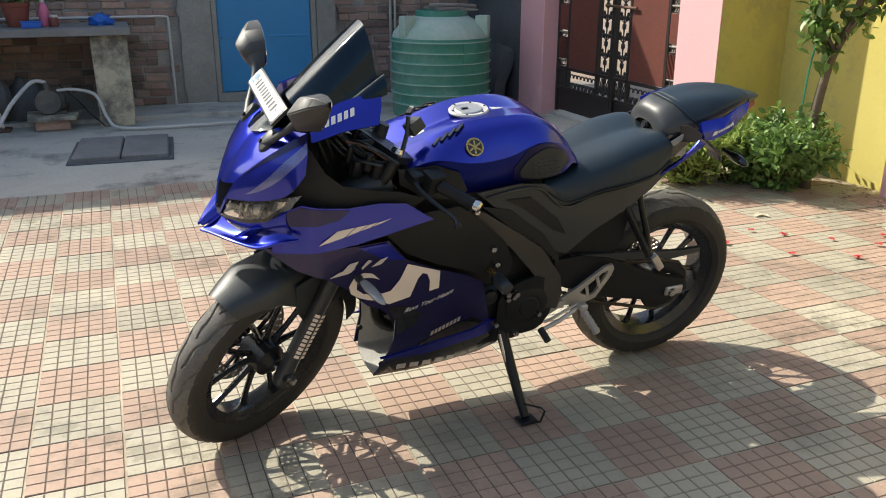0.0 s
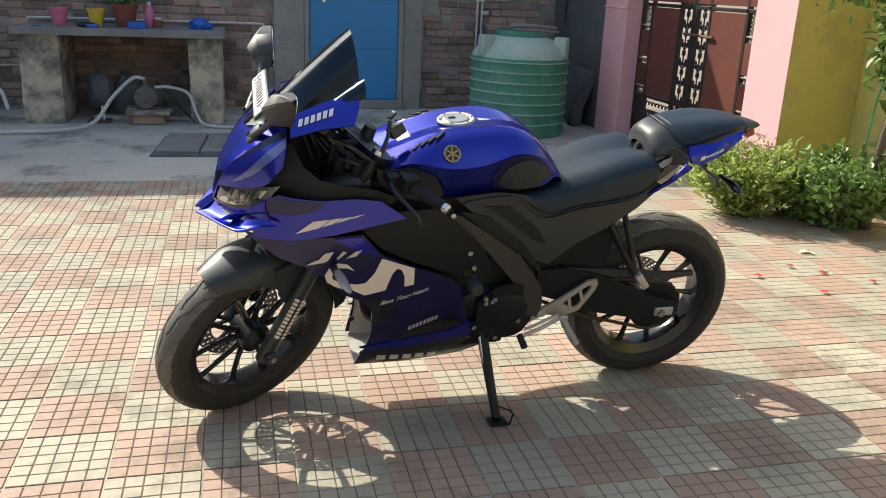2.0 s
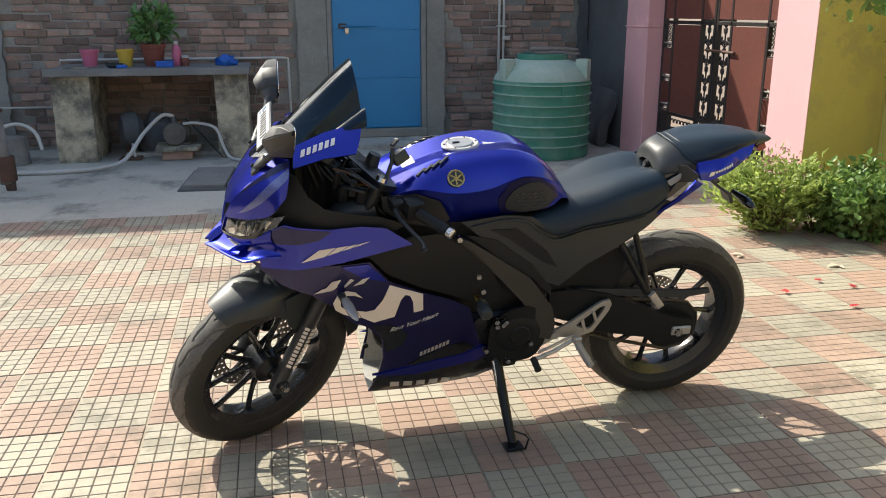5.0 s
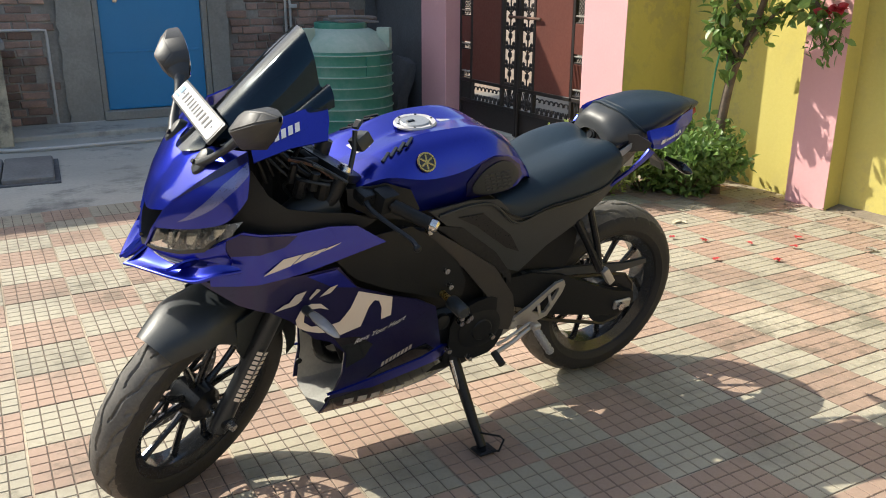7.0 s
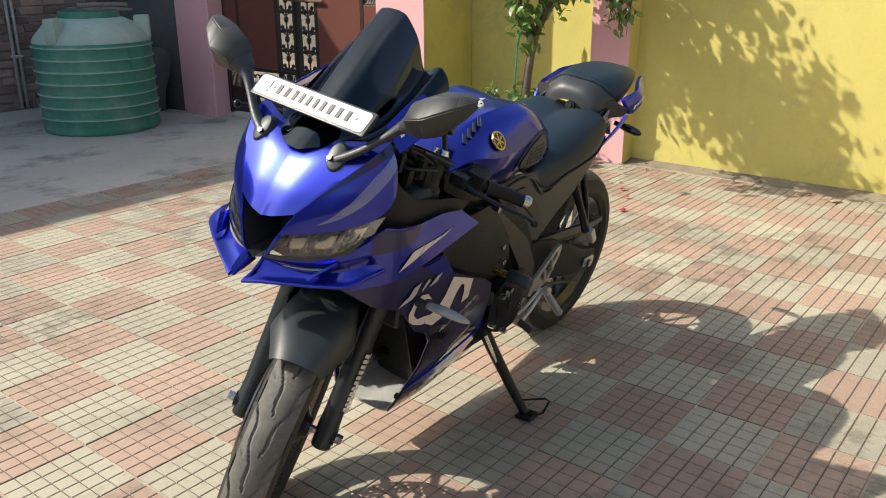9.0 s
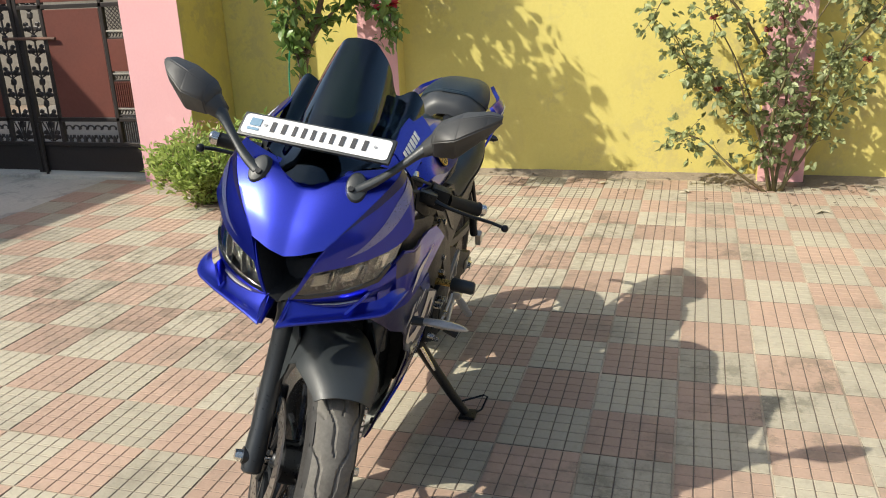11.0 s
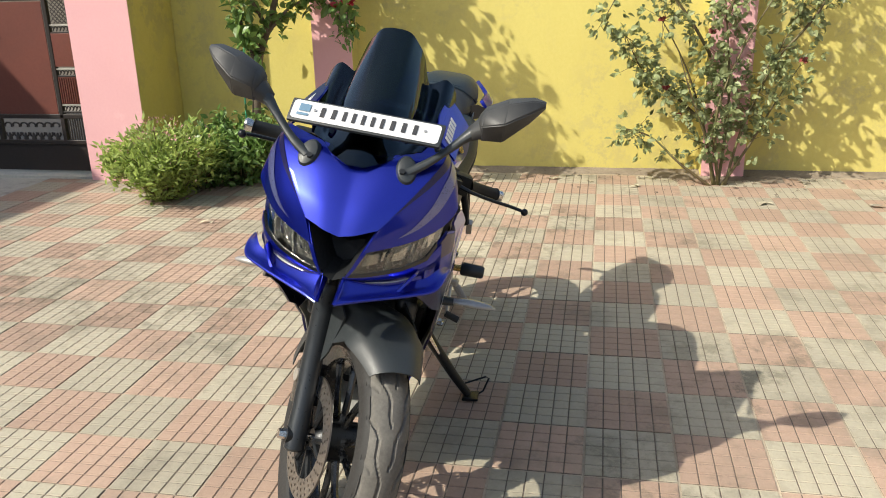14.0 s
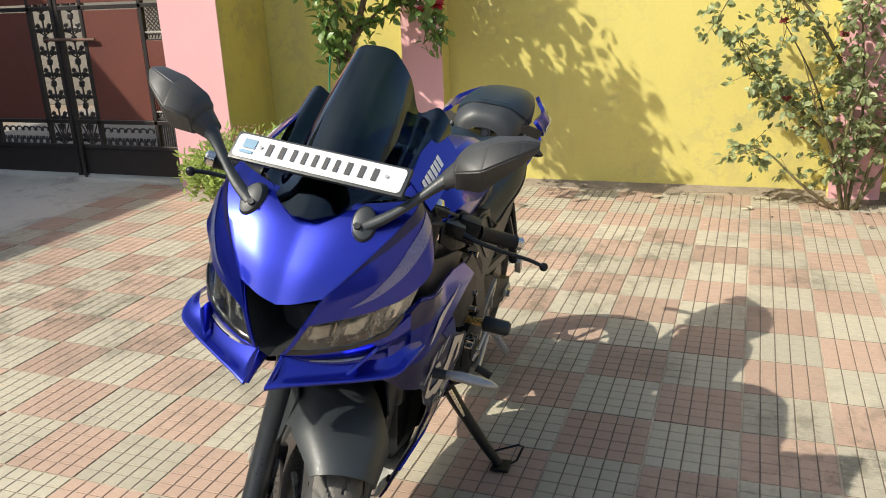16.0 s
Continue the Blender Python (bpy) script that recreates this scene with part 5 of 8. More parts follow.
def fender_bm():
    """Front mudguard: an arc over the tyre with a peaked nose and side skirts."""
    bm = bmesh.new()
    rows = []
    N = 26
    for k in range(N + 1):
        t = k / N
        ang = radians(29 - 113 * t)                     # from ahead of the axle, over the top, to behind
        wide = 0.086 if t < 0.7 else 0.070
        wide *= min(1.0, 0.66 + t * 2.2)
        skirt = 0.035 * min(1.0, t * 3.5) + 0.060 * max(0.0, 1 - abs(t - 0.47) / 0.28) ** 0.8
        row = []
        for j in range(13):
            u = -1 + 2 * j / 12
            r = 0.330 + 0.006 * math.cos(u * 1.5) - (0.028 * abs(u) ** 3) - (skirt if abs(u) > 0.95 else 0) - (skirt * 0.25 if 0.8 < abs(u) < 0.95 else 0)
            row.append(bm.verts.new(FA + Vector((r * math.sin(ang), wide * max(-1, min(1, u * 1.06)), r * math.cos(ang)))))
        rows.append(row)
    for a, b in zip(rows, rows[1:]):
        for j in range(12):
            bm.faces.new((a[j], a[j + 1], b[j + 1], b[j]))
    thicken(bm, 0.003)
    return bm


fender = bpart("front_mudguard", fender_bm(), "black", None, "matt black front mudguard", angle=50, xf=STEER)
for sgn in (1, -1):
    stay = lambda x, z, s=sgn: (x, s * (0.084 + 0.008 * max(0, (0.56 - z) / 0.2)), z)
    bpart("mudguard_stay", panel_bm([(1.19, 0.615), (1.30, 0.60), (1.285, 0.50), (1.25, 0.44), (1.20, 0.45), (1.16, 0.53)], stay, 0.03, 0.004), "black", fender, xf=STEER)
    bpart("bolt", tube_bm([(1.225, 0.088 * sgn, 0.50), (1.225, 0.102 * sgn, 0.50)], 0.008, 8), "steel", fender, xf=STEER)

# ---- nose ----
def nose_x(y, z):
    """Front face of the nose about the lamps."""
    zs = (0.60, 0.733, 0.787, 0.82, 0.882, 0.932, 0.961, 1.0, 1.1)
    xs = (1.400, 1.403, 1.397, 1.386, 1.349, 1.308, 1.262, 1.215, 1.10)
    return float(np.interp(z, zs, xs)) - float(np.interp(z, (0.85, 0.95), (3.2, 1.0))) * y * y


def on_nose(off=0.0):
    return lambda y, z: (nose_x(y, z) + off, y, z)


def mirrored(half):
    return half + [(-y, z) for y, z in reversed(half) if abs(y) > 1e-6]


def join_bm(bms):
    """Several bmeshes as one, welded where they meet."""
    out = bmesh.new()
    for bm in bms:
        me = bpy.data.meshes.new("tmp")
        bm.to_mesh(me)
        bm.free()
        out.from_mesh(me)
        bpy.data.meshes.remove(me)
    bmesh.ops.remove_doubles(out, verts=out.verts, dist=1e-4)
    bmesh.ops.recalc_face_normals(out, faces=out.faces)
    return out


def creased_loft(ribs, at, steps=5):
    """Loft that keeps sharp creases along the given columns."""
    cuts = [0] + list(at) + [len(ribs[0]) - 1]
    return join_bm([loft_bm([r[i:j + 1] for r in ribs], steps, cap=False) for i, j in zip(cuts, cuts[1:])])


# bonnet from the middle to a crease, then a flank facet down to the lamp's upper edge
NOSE_RIBS = [
    [(1.387, 0, 0.815), (1.384, 0.036, 0.824), (1.370, 0.074, 0.838), (1.380, 0.064, 0.814), (1.390, 0.055, 0.790)],
    [(1.369, 0, 0.853), (1.366, 0.046, 0.861), (1.354, 0.090, 0.863), (1.357, 0.098, 0.834), (1.357, 0.102, 0.804)],
    [(1.350, 0, 0.883), (1.347, 0.054, 0.889), (1.335, 0.107, 0.889), (1.330, 0.132, 0.855), (1.318, 0.147, 0.821)],
    [(1.309, 0, 0.932), (1.308, 0.066, 0.937), (1.299, 0.133, 0.930), (1.290, 0.166, 0.888), (1.274, 0.184, 0.842)],
    [(1.281, 0, 0.950), (1.274, 0.080, 0.965), (1.250, 0.158, 0.972), (1.246, 0.186, 0.926), (1.250, 0.205, 0.874)],
    [(1.262, 0, 0.958), (1.250, 0.085, 0.975), (1.212, 0.158, 0.990), (1.216, 0.184, 0.950), (1.226, 0.200, 0.900)]]
bm = creased_loft(NOSE_RIBS, [2])
thicken(bm, 0.004)
nose = bpart("nose_cowl", bm, "blue", None, "glossy blue nose cowl with a dark stripe along each crease", angle=24)
# air intake: a deep funnel with a back plate
VENT = [(0.0, 0.815), (0.036, 0.824), (0.072, 0.838), (0.052, 0.792), (0.037, 0.757), (0.024, 0.734), (0.0, 0.724)]
loop = mirrored(VENT)
bm = bmesh.new()
rings = []
for off, k in ((-0.001, 1.0), (-0.020, 0.92), (-0.095, 0.76), (-0.10, 0.0)):
    rings.append([bm.verts.new((nose_x(y, z) + off, y * k, 0.775 + (z - 0.775) * k)) for y, z in loop])
for ra, rb in zip(rings, rings[1:]):
    for i in range(len(loop)):
        j = (i + 1) % len(loop)
        bm.faces.new((ra[i], ra[j], rb[j], rb[i]))
bmesh.ops.remove_doubles(bm, verts=bm.verts, dist=1e-4)
bmesh.ops.recalc_face_normals(bm, faces=bm.faces)
intake = bpart("nose_intake", bm, "void", None, "deep black air intake in the nose", angle=30)
for sgn in (1, -1):
    bpart("intake_lip", panel_bm([(sgn * a, b) for a, b in ((0.070, 0.836), (0.078, 0.839), (0.060, 0.790), (0.045, 0.757), (0.031, 0.736), (0.025, 0.736), (0.037, 0.757), (0.052, 0.792))], on_nose(0.0015), 0.012, 0.004), "blue", intake, "blue lip beside the intake")
    # headlights: reflector bowl, lamp bodies, dividers, clear lens
    hl = [(0.031, 0.739), (0.058, 0.789), (0.103, 0.802), (0.147, 0.820), (0.184, 0.841), (0.178, 0.806), (0.163, 0.776), (0.121, 0.757), (0.062, 0.743)]
    lamp = bpart("headlight", panel_bm([(sgn * a, b) for a, b in hl], on_nose(-0.034), 0.012, 0.003), "lamp_bowl", None, "slanted twin headlight with a clear lens")
    for y, z0, z1, w in ((0.050, 0.752, 0.776, 0.034), (0.098, 0.764, 0.792, 0.034), (0.146, 0.790, 0.816, 0.016)):
        bpart("reflector", panel_bm([(sgn * y, z0), (sgn * (y + w), z0 + w * 0.28), (sgn * (y + w + 0.006), z1 + w * 0.3), (sgn * (y + 0.006), z1)], lambda a, b, c=y + w / 2: (nose_x(a, b) - 0.026 - 0.35 * abs(abs(a) - c), a, b), 0.008, 0.003), "reflector", lamp)
    for y, z0, z1 in ((0.092, 0.752, 0.797), (0.138, 0.765, 0.815)):
        bpart("fin", panel_bm([(sgn * (y - 0.002), z0), (sgn * (y + 0.002), z0 + 0.002), (sgn * (y + 0.009), z1), (sgn * (y + 0.004), z1)], on_nose(-0.010), 0.02, 0.010), "lamp_bowl", lamp)
    bpart("lamp_bezel", panel_bm([(sgn * a, b) for a, b in ((0.025, 0.741), (0.062, 0.746), (0.121, 0.760), (0.162, 0.779), (0.178, 0.808), (0.180, 0.800), (0.166, 0.772), (0.122, 0.753), (0.062, 0.739), (0.024, 0.734))], on_nose(0.0), 0.012, 0.006), "gloss", lamp, "black lower bezel")
    lens = bpart("lens", panel_bm([(sgn * a, b) for a, b in hl], on_nose(-0.003), 0.012, 0.0015), "lamp_clear", lamp, "clear plastic lens")
    lens.visible_shadow = False
    # chin panel below the lamp, the bright blade ahead of it and its free outer winglet
    ups = [(0.021, 0.735), (0.062, 0.741), (0.105, 0.750), (0.140, 0.763), (0.165, 0.775), (0.181, 0.806)]
    edge = [Vector((nose_x(y, z) - 0.003, y, z)) for y, z in ups[:5]] + [Vector((1.270, 0.187, 0.800))]
    sink = [Vector(p) for p in ((1.392, 0.020, 0.724), (1.368, 0.062, 0.712), (1.342, 0.103, 0.708), (1.318, 0.140, 0.712), (1.296, 0.166, 0.720), (1.262, 0.190, 0.735))]
    rows_ = []
    for u, f in zip(edge, sink):
        rows_.append([(p.x, sgn * p.y, p.z) for p in (u, u.lerp(f, 0.35) + Vector((0.004, 0.001, 0)), u.lerp(f, 0.7) + Vector((-0.004, 0, 0)), f)])
    bm = loft_bm(rows_, 4, mirror=False, cap=False)
    thicken(bm, 0.005)
    wing = bpart("chin_panel", bm, "blue", None, "blue chin panel under the headlight with a bright winglet", angle=40)
    inner_edge = [(1.396, 0.020, 0.730), (1.384, 0.060, 0.721), (1.362, 0.102, 0.719), (1.338, 0.140, 0.727), (1.322, 0.172, 0.736), (1.288, 0.192, 0.748), (1.248, 0.204, 0.741)]
    free_edge = [(1.448, 0.019, 0.692), (1.428, 0.058, 0.699), (1.404, 0.100, 0.705), (1.374, 0.150, 0.712), (1.342, 0.195, 0.719), (1.298, 0.209, 0.731), (1.244, 0.212, 0.734)]
    rows_ = []
    for u, f in zip(inner_edge, free_edge):
        u, f = Vector(u), Vector(f)
        w = (f - u).length
        ring = [u + Vector((0, 0, 0.002)), u.lerp(f, 0.5) + Vector((0, 0, -0.05 * w)), f + Vector((0, 0, 0.003)), f + Vector((0.002, 0.001, -0.001)), f + Vector((-0.002, 0, -0.004)), u.lerp(f, 0.5) + Vector((0, 0, -0.05 * w - 0.007)), u + Vector((0, 0, -0.006))]
        rows_.append([(p.x, sgn * p.y, p.z) for p in ring])
    bpart("winglet", loft_bm(rows_, 4, mirror=False, cap=True, close=True), "blue", wing, "bright blue winglet blade", angle=38)
    bm = loft_bm([[(1.398, sgn * 0.024, 0.732), (1.422, sgn * 0.026, 0.716), (1.448, sgn * 0.022, 0.693)], [(1.386, sgn * 0.013, 0.722), (1.410, sgn * 0.014, 0.706), (1.440, sgn * 0.014, 0.688)], [(1.380, sgn * 0.016, 0.706), (1.405, sgn * 0.018, 0.694), (1.436, sgn * 0.018, 0.685)]], 3, mirror=False, cap=False)
    thicken(bm, 0.004)
    bpart("prong", bm, "blue", wing, angle=50)
    bm = loft_bm([[(1.384, sgn * 0.124, 0.722), (1.362, sgn * 0.126, 0.724), (1.336, sgn * 0.130, 0.722)], [(1.370, sgn * 0.136, 0.737), (1.352, sgn * 0.138, 0.740), (1.326, sgn * 0.142, 0.738)], [(1.352, sgn * 0.150, 0.752), (1.334, sgn * 0.151, 0.754), (1.312, sgn * 0.152, 0.752)]], 3, mirror=False, cap=False)
    thicken(bm, 0.005)
    bpart("fin", bm, "blue", wing, angle=50)
    strip = [edge[i].lerp(sink[i], 0.55) + Vector((0.006, 0.002, 0.0)) for i in (1, 2, 3)]
    bpart("running_light", tube_bm(spline([(p.x, sgn * p.y, p.z) for p in strip], 5), [0.001, 0.002, 0.0025, 0.003, 0.0035, 0.0035, 0.0035, 0.003, 0.0025, 0.002, 0.001], 8, flat=0.6), "ind_lens", wing, "thin white running light")
    # flashes along the crease of the bonnet: a dark stripe and a silver wedge that fades into the blue
    def on_flank(r, c, lift=0.0016, s=sgn):
        rows3 = [rib[2:5] for rib in NOSE_RIBS]
        def along(pts, t):
            fine = spline(pts, 16)
            k = min(max(t, 0.0) * 16, len(fine) - 1.001)
            return fine[int(k)].lerp(fine[int(k) + 1], k % 1.0)
        p = along([along(row, c) for row in rows3], r)
        q1 = along([along(row, max(0.0, c - 0.2)) for row in rows3], r)
        q2 = along([along(row, min(2.0, c + 0.2)) for row in rows3], r)
        r1 = along([along(row, c) for row in rows3], min(5.0, r + 0.3))
        r0 = along([along(row, c) for row in rows3], max(0.0, r - 0.3))
        n = (q2 - q1).cross(r1 - r0).normalized()
        if n.y < 0:
            n = -n
        p = p + n * lift
        return (p.x, s * p.y, p.z)
    bpart("dark_stripe", panel_bm([(0.9, 0.03), (2.0, 0.03), (3.0, 0.03), (4.0, 0.03), (4.95, 0.03), (4.95, 0.50), (4.4, 0.46), (3.6, 0.38), (2.8, 0.27), (2.0, 0.17)], lambda r, c: on_flank(r, c, 0.0010), 0.12, 0.0005), "navy_and_shade", nose, "dark blue stripe along the crease")
    bpart("silver_wedge", panel_bm([(1.2, 1.42), (2.3, 0.98), (3.6, 0.66), (4.9, 0.52), (4.95, 0.75), (4.9, 1.02), (3.6, 1.14), (2.3, 1.30)], on_flank, 0.12, 0.0005), "silver_blue", nose, "silver wedge that fades into the blue")
    # dark liner behind the blade
    bpart("chin_liner", panel_bm([(sgn * a, b) for a, b in ((0.02, 0.728), (0.105, 0.744), (0.160, 0.768), (0.160, 0.70), (0.10, 0.692), (0.02, 0.690))], on_nose(-0.060), 0.02, 0.004), "black", wing)
    # upper cowl flank beside the screen
    def flank(x, z, s=sgn):
        zu = 1.008 + (1.209 - x) * 0.288
        return (x, s * (0.127 + 0.070 * max(-0.2, min(1.2, (zu - z) / 0.065)) - 0.10 * max(0, x - 1.2)), z + 0.009)
    cowl = bpart("upper_cowl", panel_bm([(1.200, 1.006), (1.12, 1.038), (1.018, 1.066), (1.026, 1.035), (1.042, 1.000), (1.124, 0.986), (1.205, 0.962)], flank, 0.02, 0.004), "blue", None, "blue cowl flank beside the screen")
    for k in range(6):
        x = 1.184 - 0.0158 * k
        z = 0.986 + (1.184 - x) * 0.335
        bpart("name_bar", panel_bm([(x, z), (x - 0.0105, z + 0.0035), (x - 0.0145, z + 0.0185), (x - 0.0040, z + 0.0150)], lambda a, b, s=sgn: tuple(Vector(flank(a, b)) + Vector((0, s * 0.003, 0.001))), 0.02, 0.0008), "plate_white", cowl, "plain white bar of the maker's mark", smooth=False)
    bpart("screw", tube_bm([(1.052, sgn * 0.128, 1.043), (1.052, sgn * 0.136, 1.045)], 0.005, 8), "black", cowl)
    # black inner flank below it
    def inner(x, z, s=sgn):
        return (x, s * (0.176 - 0.35 * max(0, x - 1.17) - 0.22 * max(0, z - 0.84) - 0.06 * max(0, 0.95 - x)), z)
    bpart("inner_flank", panel_bm([(1.285, 0.80), (1.262, 0.835), (1.222, 0.945), (1.198, 0.938), (1.168, 0.885), (1.125, 0.850), (1.05, 0.832), (0.97, 0.818), (0.90, 0.790), (0.95, 0.765), (1.03, 0.77), (1.09, 0.765), (1.2, 0.755), (1.28, 0.76)], inner, 0.03, 0.004), "soot", None, "black inner fairing flank")

    # dark back of the inner cowl, pleated
    bpart("inner_cowl", panel_bm([(1.20, 0.94), (1.10, 0.93), (1.02, 0.86), (0.96, 0.83), (0.96, 0.76), (1.20, 0.76)], lambda x, z, s=sgn: (x, s * (0.045 + 0.006 * math.sin(x * 160)), z), 0.01, 0.004), "void", None, "dark inner cowl wall")

# windscreen: smoked double bubble
SCREEN_RIBS = [
    [(1.312, 0, 0.948), (1.305, 0.030, 0.951), (1.288, 0.055, 0.959), (1.262, 0.074, 0.970), (1.252, 0.082, 0.975), (1.238, 0.096, 0.979), (1.228, 0.106, 0.981), (1.222, 0.112, 0.980)],
    [(1.226, 0, 1.024), (1.220, 0.040, 1.020), (1.202, 0.068, 1.004), (1.182, 0.083, 0.991), (1.174, 0.091, 0.990), (1.166, 0.106, 1.003), (1.160, 0.120, 1.004), (1.158, 0.126, 0.999)],
    [(1.156, 0, 1.092), (1.149, 0.045, 1.086), (1.130, 0.073, 1.060), (1.113, 0.086, 1.031), (1.106, 0.094, 1.028), (1.100, 0.112, 1.044), (1.098, 0.128, 1.038), (1.097, 0.133, 1.028)],
    [(1.090, 0, 1.154), (1.085, 0.043, 1.149), (1.068, 0.071, 1.112), (1.054, 0.083, 1.072), (1.050, 0.091, 1.065), (1.046, 0.113, 1.082), (1.044, 0.131, 1.067), (1.044, 0.136, 1.050)],
    [(1.030, 0, 1.208), (1.0285, 0.040, 1.198), (1.021, 0.065, 1.158), (1.014, 0.077, 1.106), (1.011, 0.086, 1.094), (1.008, 0.113, 1.109), (1.006, 0.132, 1.089), (1.006, 0.138, 1.066)]]
SCREEN_RIBS = [[rib[0], (rib[0][0] - 0.0008, 0.017, rib[0][2] - 0.0008)] + rib[1:] for rib in SCREEN_RIBS]
screen_bm = loft_bm(SCREEN_RIBS, 5, cap=False)
thicken(screen_bm, 0.003)
bpart("windscreen", screen_bm, "smoke", None, "dark smoked double-bubble windscreen", angle=60)
bpart("instrument_cluster", box_bm((-0.03, -0.085, -0.04), (0.03, 0.085, 0.05), 0.015, 2, pose(1.10, 0, 0.985, 0, -40, 0)), "black", None, "black instrument cluster behind the screen")
bpart("cowl_stay", tube_bm([(1.15, 0.0, 0.93), (1.02, 0.0, 0.88)], 0.02, 10), "satin")

# number plate on the nose; its characters are plain bars
PM = pose(1.268, 0.002, 1.034, 0, -45, -3)
plate = bpart("number_plate", box_bm((-0.010, -0.1495, -0.0285), (0.0, 0.1495, 0.0285), 0.006, 2, PM), "black", None, "white number plate in a black surround with plain bars")
bpart("plate_face", panel_bm([(sy * (0.143 - 0.008 + 0.008 * math.cos(a)), sz * (0.023 - 0.008 + 0.008 * math.sin(a))) for sy, sz, flip in ((1, 1, 0), (-1, 1, 1), (-1, -1, 0), (1, -1, 1)) for a in ([0, 0.52, 1.05, 1.57] if not flip else [1.57, 1.05, 0.52, 0])], lambda y, z: PM @ Vector((0.0012, y, z)), 0.1, 0.0012), "plate_white", plate, smooth=False)
bpart("plate_seal", box_bm((0.0025, -0.130, -0.004), (0.0030, -0.110, 0.014), 0.0, 1, PM), "plate_tint", plate, smooth=False)
for k in range(10):
    y = -0.086 + 0.0205 * k
    bpart("plate_bar", panel_bm([(y - 0.0040, -0.0115), (y + 0.0040, -0.0115), (y + 0.0040, 0.0125), (y - 0.0040, 0.0125)], lambda a, b: PM @ Vector((0.0027, a, b)), 0.1, 0.0006), "mark_dark", plate, smooth=False)
for y in (-0.101, 0.116):
    bpart("plate_screw", tube_bm([PM @ Vector((0.002, y, 0.002)), PM @ Vector((0.0035, y, 0.002))], 0.0032, 8), "cap_grey", plate, smooth=False)
bpart("plate_mark", box_bm((0.0025, -0.132, -0.0145), (0.0030, -0.111, -0.0085), 0.0, 1, PM), "plate_tint", plate, smooth=False)
bpart("plate_bracket", tube_bm([(1.258, 0, 1.022), (1.225, 0, 0.995)], 0.008, 8), "black", plate)

# mirrors
for sgn in (1, -1):
    cuts = []
    for y, zt, zb, d in ((0.224, 1.080, 1.040, 0.030), (0.238, 1.100, 1.030, 0.060), (0.290, 1.124, 1.034, 0.072), (0.346, 1.134, 1.082, 0.044), (0.376, 1.128, 1.116, 0.010)):
        y = 0.214 + (y - 0.224) * 0.88
        xb = 1.212 - 0.05 * (y - 0.3)
        h = zt - zb
        cuts.append([(xb - 0.004, sgn * y, zt), (xb + d * 0.62, sgn * y, zt - 0.06 * h), (xb + d, sgn * y, zt - 0.48 * h), (xb + d * 0.70, sgn * y, zb + 0.06 * h), (xb - 0.004, sgn * y, zb)])
    bm = loft_bm(cuts, mirror=False, crisp=True)
    bmesh.ops.dissolve_limit(bm, angle_limit=radians(4), verts=bm.verts[:], edges=bm.edges[:])
    bmesh.ops.bevel(bm, geom=[e for e in bm.edges if e.calc_face_angle(0) > 0.12], offset=0.006, segments=3, affect="EDGES", clamp_overlap=True)
    shell = bpart("mirror", bm, "mirror_plastic", None, "black wing mirror on a slim stalk", angle=45)
    bpart("mirror_collar", loft_bm([[(1.222, sgn * 0.194, 1.048), (1.238, sgn * 0.196, 1.052), (1.252, sgn * 0.198, 1.040), (1.246, sgn * 0.200, 1.024), (1.228, sgn * 0.198, 1.028)],
          [(1.214, sgn * 0.222, 1.082), (1.236, sgn * 0.226, 1.089), (1.268, sgn * 0.230, 1.066), (1.256, sgn * 0.230, 1.038), (1.222, sgn * 0.226, 1.036)]], 3, mirror=False, close=True), "mirror_plastic", shell, angle=50)
    face = [(0.228, 1.042), (0.228, 1.070), (0.240, 1.092), (0.276, 1.114), (0.320, 1.125), (0.352, 1.128), (0.368, 1.121), (0.346, 1.086), (0.316, 1.057), (0.276, 1.036), (0.242, 1.034)]
    bpart("mirror_glass", panel_bm([(sgn * (0.214 + (a - 0.224) * 0.88), b) for a, b in face], lambda y, z: (1.2085 - 0.05 * (abs(y) - 0.3), y, z), 0.05, 0.002, soft=1), "mirror", shell, "mirror glass")
    bpart("stalk", tube_bm(spline([(1.292, sgn * 0.098, 0.948), (1.282, sgn * 0.125, 0.968), (1.258, sgn * 0.168, 1.006), (1.240, sgn * 0.204, 1.040), (1.234, sgn * 0.236, 1.058)], 4), [0.014, 0.013, 0.012, 0.0115, 0.011, 0.010, 0.010, 0.010, 0.0105, 0.011, 0.012, 0.014, 0.017, 0.019, 0.020, 0.021, 0.021], 12, flat=0.8), "black", shell)
    base = bpart("mirror_foot", lathe_bm([(0, 0.012), (0.010, 0.012), (0.017, 0.008), (0.020, 0.0), (0.021, -0.02), (0, -0.022)], 20), "black", shell, xf=Matrix.Translation((1.290, sgn * 0.097, 0.952)) @ pose(0, 0, 0, 0, 52, sgn * 12) @ Matrix.Diagonal((1.65, 0.95, 0.75, 1)))
    bpart("screw", tube_bm([(1.303, sgn * 0.092, 0.950), (1.308, sgn * 0.092, 0.954)], 0.006, 6), "satin", shell, smooth=False)

# ---- flanks ----
def side_y(x, z):
    """Half width of the fairing."""
    w = float(np.interp(z, (0.16, 0.20, 0.26, 0.33, 0.45, 0.58, 0.68, 0.76, 0.82), (0.085, 0.104, 0.122, 0.147, 0.176, 0.192, 0.198, 0.190, 0.176)))
    if x > 1.10:
        w = float(np.interp(x, (1.10, 1.2, 1.25, 1.30, 1.34, 1.38), (w, 0.198, 0.186, 0.166, 0.138, 0.06)))
    if x < 0.85:
        w -= 0.10 * (0.85 - x)
    return w


